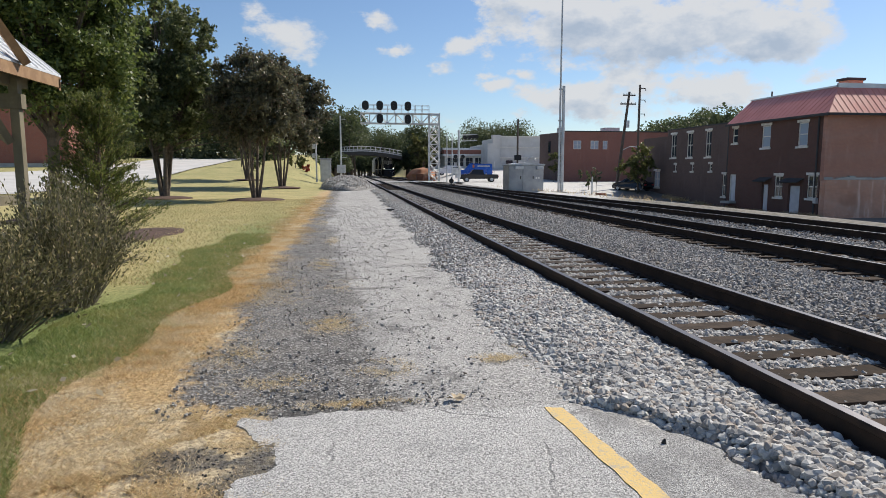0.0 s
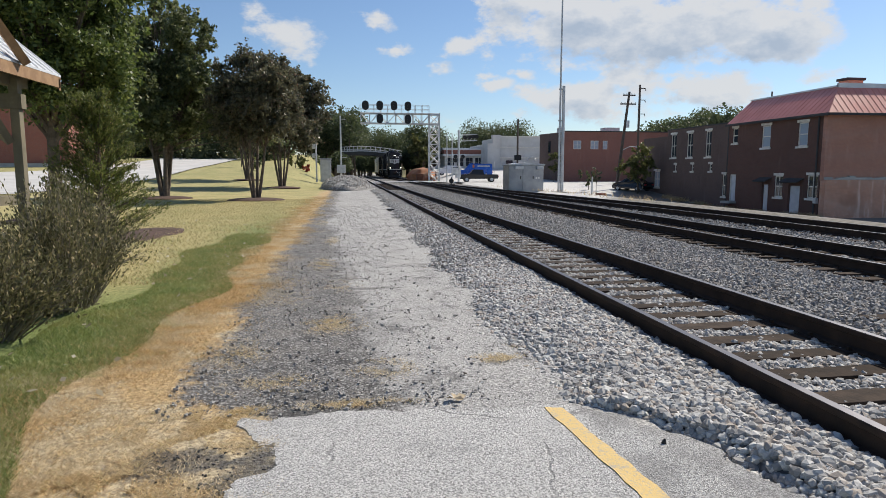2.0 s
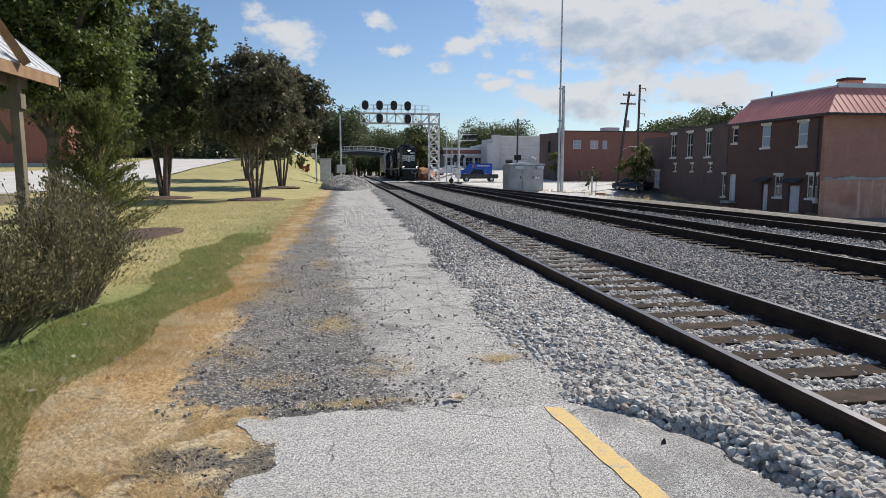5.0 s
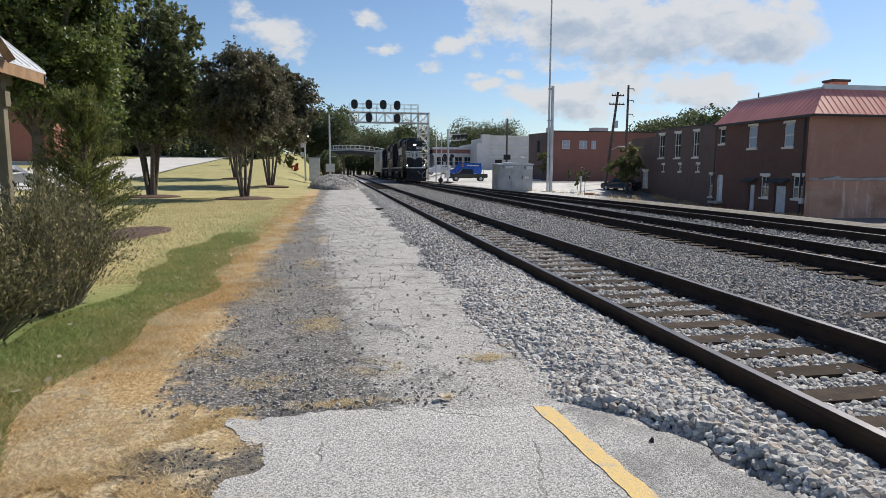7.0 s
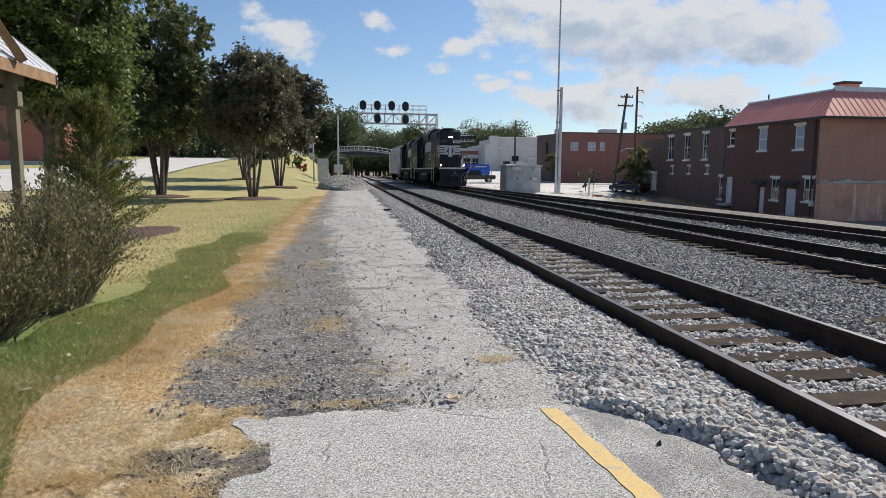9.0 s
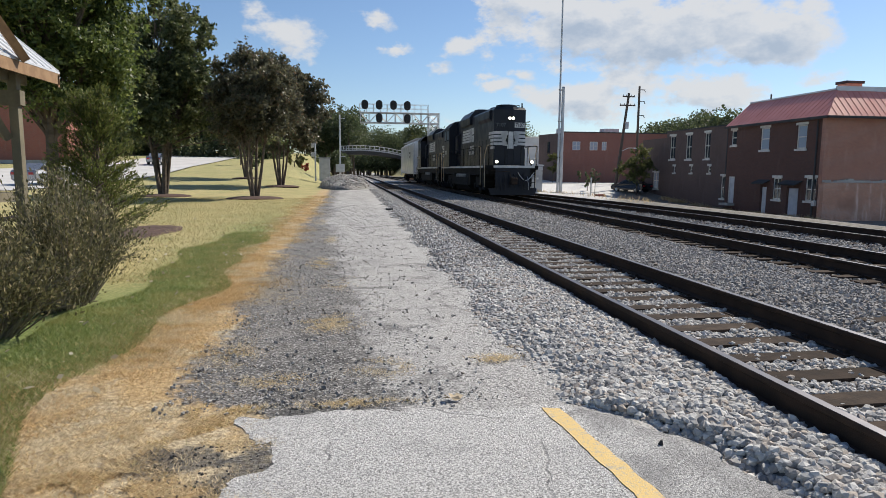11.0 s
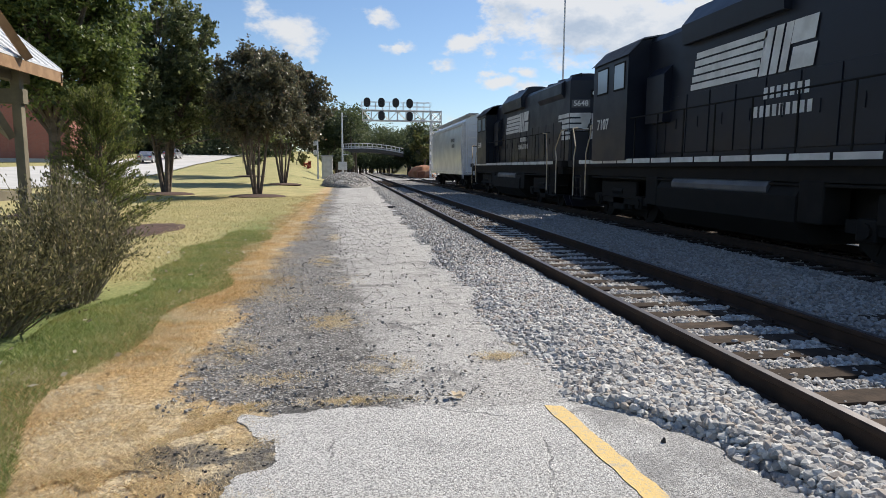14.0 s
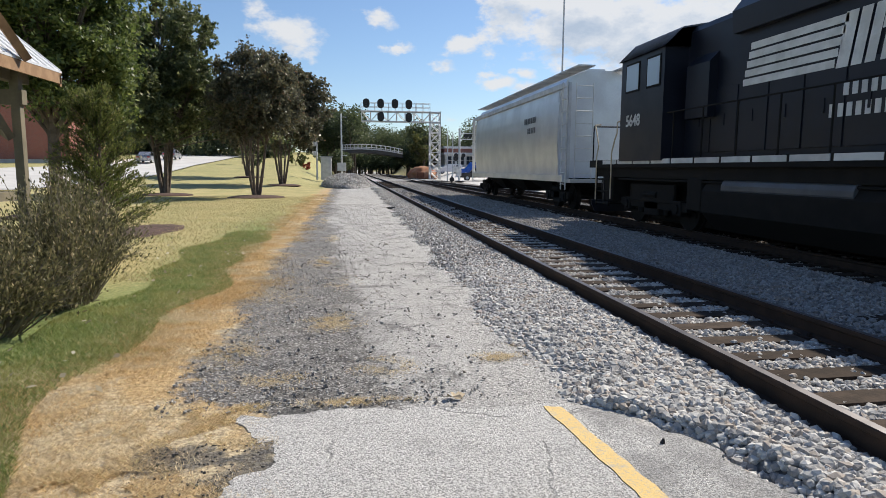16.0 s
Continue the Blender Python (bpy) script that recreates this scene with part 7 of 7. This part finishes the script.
def tree(label, x, y, stems, crown, radii, leaf, count, size, seed, bare=1.6, stem_r=0.11, clumps=30, lump=1.1, spread=0.5, name="tree", mulch=True, more=()):
    rng = np.random.default_rng(seed)
    z0 = float(hills(x, y))
    t = thing(name, label, "tree", (x, y, z0 - 0.05))
    balls = lobes(rng, (0, 0, crown), radii, clumps, lump)
    for at, size_, k_, lump_ in more:
        balls += lobes(rng, at, size_, k_, lump_)
    bm = bmesh.new()
    tips = []
    for i in range(stems):
        a = i / stems * 6.283 + rng.uniform(-0.4, 0.4)
        r = 0.0 if stems == 1 else spread
        p = Vector((0.25 * r * math.cos(a), 0.25 * r * math.sin(a), 0))
        m = Vector((0.75 * r * math.cos(a), 0.75 * r * math.sin(a), bare))
        q = Vector((1.6 * r * math.cos(a), 1.6 * r * math.sin(a), crown - radii[2] * 0.2))
        s = stem_r * rng.uniform(0.75, 1.15)
        rod(bm, p, m, s * 1.25, s, 8)
        rod(bm, m, q, s, s * 0.5, 8)
        tips += [(m, q, s)]
    part("trunk", bm, bark, t, "mottled brown trunk" if stems == 1 else "several slim smooth trunks")
    bm = bmesh.new()
    for c, r in balls:
        m, q, s = tips[rng.integers(len(tips))]
        start = m.lerp(q, float(rng.uniform(0.15, 1.0)))
        mid = start.lerp(Vector(c), 0.5) + Vector((0, 0, 0.2))
        rod(bm, start, mid, s * 0.4, s * 0.26, 5)
        rod(bm, mid, Vector(c), s * 0.26, s * 0.1, 5)
    part("branching", bm, bark, t)
    pts = sprays(rng, balls, count)
    ob = new("crown", leaf_mesh("crown", pts, size, leaf))
    ob.parent = t
    if mulch:
        bm = bmesh.new()
        bmesh.ops.create_uvsphere(bm, u_segments=20, v_segments=8, radius=1)
        for v in bm.verts:
            v.co = Vector((v.co.x * 1.5, v.co.y * 1.5, 0.05 + 0.14 * v.co.z))
        part("mulch_ring", bm, mulch_mat, t, "ring of dark mulch", smooth=True)
    return t


np.random.seed(7)
tree("broad dark-leaved tree with several trunks on the lawn", -10.0, 37.0, 5, 5.7, (4.4, 3.8, 3.2), dark_leaf, 100000, 0.125, 11, 1.9, 0.105, 74, 1.0, 0.5,
     more=(((0.6, 0, 9.3), (2.9, 2.3, 2.8), 26, 0.78), ((-2.2, 0.5, 8.6), (2.2, 1.8, 2.2), 12, 0.85), ((4.6, -0.6, 5.1), (1.7, 1.5, 2.4), 18, 0.85)))
tree("upright bronze-green tree with slim trunks", -4.75, 34.4, 4, 5.2, (2.4, 2.4, 2.5), myrtle_leaf, 60000, 0.10, 12, 1.6, 0.075, 80, 0.75, 0.5)
tree("dense bronze-green tree behind its twin", -5.2, 52.5, 5, 5.9, (4.3, 3.8, 3.6), myrtle_leaf, 46000, 0.16, 13, 1.7, 0.085, 84, 1.0, 0.6)
tree("bronze-green tree farther up the lawn", -9.5, 64, 4, 6.2, (3.8, 3.8, 3.4), myrtle_leaf, 24000, 0.18, 14, 1.7, 0.11, 34, 1.1, 0.6)
tree("tall broad-leaved tree with a dark leaning trunk", -8.9, 21.2, 1, 6.2, (3.2, 3.0, 4.4), fresh_leaf, 100000, 0.09, 15, 1.7, 0.17, 52, 1.0, 0.5,
     more=(((-1.6, 0.4, 7.0), (2.4, 2.2, 3.2), 26, 1.0), ((1.3, -0.3, 4.3), (1.8, 1.6, 1.6), 12, 0.8)))
tree("small street tree by the shops", 31.6, 66.0, 1, 3.3, (2.1, 2.1, 2.2), light_leaf, 7000, 0.15, 21, 1.5, 0.1, 22, 0.7, 0.3, mulch=False)
tree("slim young tree before the warehouse", 29.5, 88.5, 1, 3.2, (1.1, 1.1, 1.9), light_leaf, 1500, 0.2, 22, 0.9, 0.06, 12, 0.5, mulch=False)
tree("thin young tree beside the yard", 26.8, 66, 1, 2.2, (0.55, 0.55, 1.2), myrtle_leaf, 700, 0.14, 23, 0.7, 0.04, 8, 0.35, mulch=False)
for k, (x, y) in enumerate(((32.5, 86), (34.6, 86), (37.2, 84), (27.5, 70), (40.5, 86), (30.5, 78))):
    tree("small clipped evergreen shrub before the warehouse", x, y, 1, 1.1, (0.35, 0.35, 0.9), dark_leaf, 500, 0.13, 30 + k, 0.3, 0.04, 8, 0.3, name="shrub", mulch=False)
tree("pale green tree beside the bridge", 15.6, 131, 1, 5.2, (3.0, 3.0, 4.2), light_leaf, 6000, 0.32, 41, 1.5, 0.2, 26, 1.1, mulch=False)
tree("small ornamental tree on the upper lawn", -14.5, 92, 1, 2.2, (0.9, 0.9, 0.9), dark_leaf, 1200, 0.16, 42, 1.2, 0.06, 10, 0.4, mulch=False)
tree("round clipped shrub on the upper lawn", -11.8, 84, 1, 0.9, (1.0, 1.0, 0.8), dark_leaf, 2500, 0.11, 43, 0.3, 0.05, 14, 0.45, name="shrub", mulch=False)
tree("yellow-green shrub on the bank", -7.2, 92, 1, 0.9, (1.6, 1.2, 0.8), light_leaf, 2000, 0.16, 44, 0.3, 0.05, 12, 0.5, name="shrub", mulch=False)
tree("red-leaved shrub on the bank", -5.4, 90, 1, 0.6, (0.9, 0.9, 0.5), leafy("red_shrub_leaves", (0.3, 0.05, 0.03), (0.4, 0.1, 0.05), (0.2, 0.1, 0.04)), 900, 0.13, 45, 0.2, 0.04, 8, 0.35, name="shrub", mulch=False)


def woods():
    """Distant woods: many ragged crowns in one body of leaves."""
    rng = np.random.default_rng(5)
    spots = []
    for k in range(26):
        spots.append((rng.uniform(-9, 2), rng.uniform(138, 175), rng.uniform(8.5, 11.5), rng.uniform(3.5, 5)))
    for k in range(30):
        spots.append((rng.uniform(-4, 26), rng.uniform(206, 235), rng.uniform(8.5, 11.5), rng.uniform(4.5, 6.5)))
    for k in range(26):
        spots.append((rng.uniform(-8, 24), rng.uniform(204, 212), rng.uniform(3.0, 5.0), rng.uniform(4, 5.5)))
    for k in range(8):
        spots.append((rng.uniform(15, 22), rng.uniform(138, 160), rng.uniform(5, 8), rng.uniform(3, 4.5)))
    for k in range(16):
        spots.append((rng.uniform(24, 44), rng.uniform(200, 240), rng.uniform(6.5, 8.5), rng.uniform(4.5, 6)))
    for k in range(22):
        spots.append((rng.uniform(43, 60), rng.uniform(205, 235), rng.uniform(9.5, 12.5), rng.uniform(5, 6.5)))
    for k in range(9):
        spots.append((rng.uniform(13.5, 20), rng.uniform(141, 153), rng.uniform(3.5, 4.5), rng.uniform(2.5, 3.2)))
    for k in range(34):
        spots.append((rng.uniform(66, 98), rng.uniform(112, 140), rng.uniform(7.5, 9.5), rng.uniform(4.0, 5.2)))
    for k in range(26):
        spots.append((rng.uniform(-48, -9), rng.uniform(120, 165), rng.uniform(8.5, 13), rng.uniform(4, 6)))
    for k in range(22):
        spots.append((rng.uniform(-42, -12), rng.uniform(112, 128), rng.uniform(4, 6.5), rng.uniform(2.5, 3.5)))
    for k in range(7):
        spots.append((rng.uniform(-7, -0.5), rng.uniform(124, 133), rng.uniform(2.2, 3.4), rng.uniform(1.6, 2.4)))
    pts = []
    for x, y, h, r in spots:
        balls = lobes(rng, (x, y, h), (r, r, h * 0.5), 22, r * 0.5)
        pts.append(fill(rng, balls, 3400 if x > 62 else 1600))
    tagged(new("distant_woods", leaf_mesh("distant_woods", np.concatenate(pts), 0.4, far_leaf, 1.3)), "dark green woods beyond the town and the bridge", "woods", kind="stuff")
    bm = bmesh.new()
    for x, y, h, r in spots:
        rod(bm, (x, y, float(hills(x, y)) - 0.5), (x, y, h), 0.3, 0.12, 5)
    tagged(part("woods_trunks", bm, bark), "dark trunks of the distant woods", "woods", kind="stuff")


woods()


def evergreen():
    rng = np.random.default_rng(3)
    t = thing("evergreen_shrub", "feathery upright green evergreen shrub", "shrub", (-3.95, 10.9, 0))
    bm = bmesh.new()
    rod(bm, (0, 0, 0), (0.05, 0, 2.3), 0.06, 0.015, 6)
    part("stem", bm, bark, t)
    pts, way_ = [], []
    bm = bmesh.new()
    for k in range(230):
        z = 0.35 + 2.3 * rng.random() ** 0.85
        a = rng.uniform(0, 6.283)
        reach = (1.0 - 0.31 * z) * rng.uniform(0.75, 1.2) + 0.08
        p = np.array([0, 0, z - 0.1])
        q = np.array([math.cos(a) * reach, math.sin(a) * reach, z + 0.35 * reach + rng.uniform(-0.05, 0.15)])
        rod(bm, tuple(p), tuple(q), 0.009, 0.003, 4)
        n = 125
        u = rng.uniform(0.25, 1.0, n)[:, None]
        pts.append(p + (q - p) * u + rng.normal(size=(n, 3)) * 0.045 * (1.15 - 0.5 * u))
        way_.append(np.repeat(((q - p) / np.linalg.norm(q - p))[None], n, 0))
    part("twig_mass", bm, bark, t)
    ob = new("foliage", leaf_mesh("foliage", np.concatenate(pts), 0.018, spray_leaf, 3.4, 0.5, np.concatenate(way_)))
    ob.parent = t


evergreen()


def bush(label, x, y, rx, ry, h, count, seed, size=0.023):
    rng = np.random.default_rng(seed)
    t = thing("twiggy_bush", label, "bush", (x, y, 0))
    bm = bmesh.new()
    pts, way_ = [], []
    for k in range(count):
        a, r = rng.uniform(0, 6.283), rng.random() ** 0.5
        foot = np.array([0.38 * rx * r * math.cos(a), 0.42 * ry * r * math.sin(a), 0])
        out = rng.uniform(0.85, 1.5)
        tip = np.array([out * rx * r * math.cos(a + rng.uniform(-0.4, 0.4)), out * ry * r * math.sin(a + rng.uniform(-0.4, 0.4)), h * rng.uniform(0.45, 1.2) * (1.08 - 0.5 * r * r)])
        bend = (foot + tip) / 2 + np.array([0, 0, 0.12 * h])
        rod(bm, tuple(foot), tuple(bend), 0.008, 0.006, 4)
        rod(bm, tuple(bend), tuple(tip), 0.006, 0.002, 4)
        n = 82
        u = rng.random(n)[:, None] ** 0.75
        line = np.where(u < 0.45, foot + (bend - foot) * (u / 0.45), bend + (tip - bend) * ((u - 0.45) / 0.55))
        pts.append(line + rng.normal(size=(n, 3)) * 0.055)
        way_.append(np.repeat(((tip - foot) / np.linalg.norm(tip - foot))[None], n, 0))
    part("twig_mass", bm, old_wood, t, "pale bare twigs")
    p, w = np.concatenate(pts), np.concatenate(way_)
    ok = p[:, 2] > 0.62 * h * rng.random(len(p)) ** 0.8
    ob = new("foliage", leaf_mesh("foliage", p[ok], size, dull_leaf, 2.0, 0.42, w[ok]))
    ob.parent = t


bush("dull olive twiggy bush at the lawn's edge", -3.15, 7.6, 0.62, 1.1, 1.25, 230, 1)
bush("low dry twiggy bush before the shelter", -3.3, 6.2, 0.75, 0.85, 0.85, 190, 2)
bush("sparse olive bush beside the shelter's post", -3.7, 9.2, 0.6, 0.8, 1.15, 130, 4)
bm = bmesh.new()
bmesh.ops.create_uvsphere(bm, u_segments=28, v_segments=8, radius=1)
for v in bm.verts:
    v.co = Vector((-4.95 + (0.85 + 0.2 * noise.noise(v.co * 2)) * v.co.x, 16.3 + 2.0 * v.co.y, -0.02 + 0.08 * v.co.z + 0.03 * noise.noise(v.co * 5)))
tagged(part("mulch_bed", bm, mulch_mat, smooth=True), "bed of dark reddish mulch on the lawn", "mulch", kind="structure")
# ---- what moves ----
def motions():
    gone = lambda t: 9.5 * t + 0.0172 * t * t
    for vehicle, behind in ((engine, 0.0), (engine_two, 17.95), (wagon, 36.0)):
        walk(vehicle, [(t, pose(D2, 140.4 + behind - gone(t), TOP2)) for t in range(17)])
    for o, y, r in WHEELED:
        walk(o, [(k / 15, pose(0, y, r, math.degrees(gone(k / 15) / r), 0, 0)) for k in range(241)])
    for car, rows in STREET_RUNS:
        walk(car, [(t, pose(x, y, float(hills(x, y)) + 0.03, 0, 0, a)) for t, x, y, a in rows])


motions()
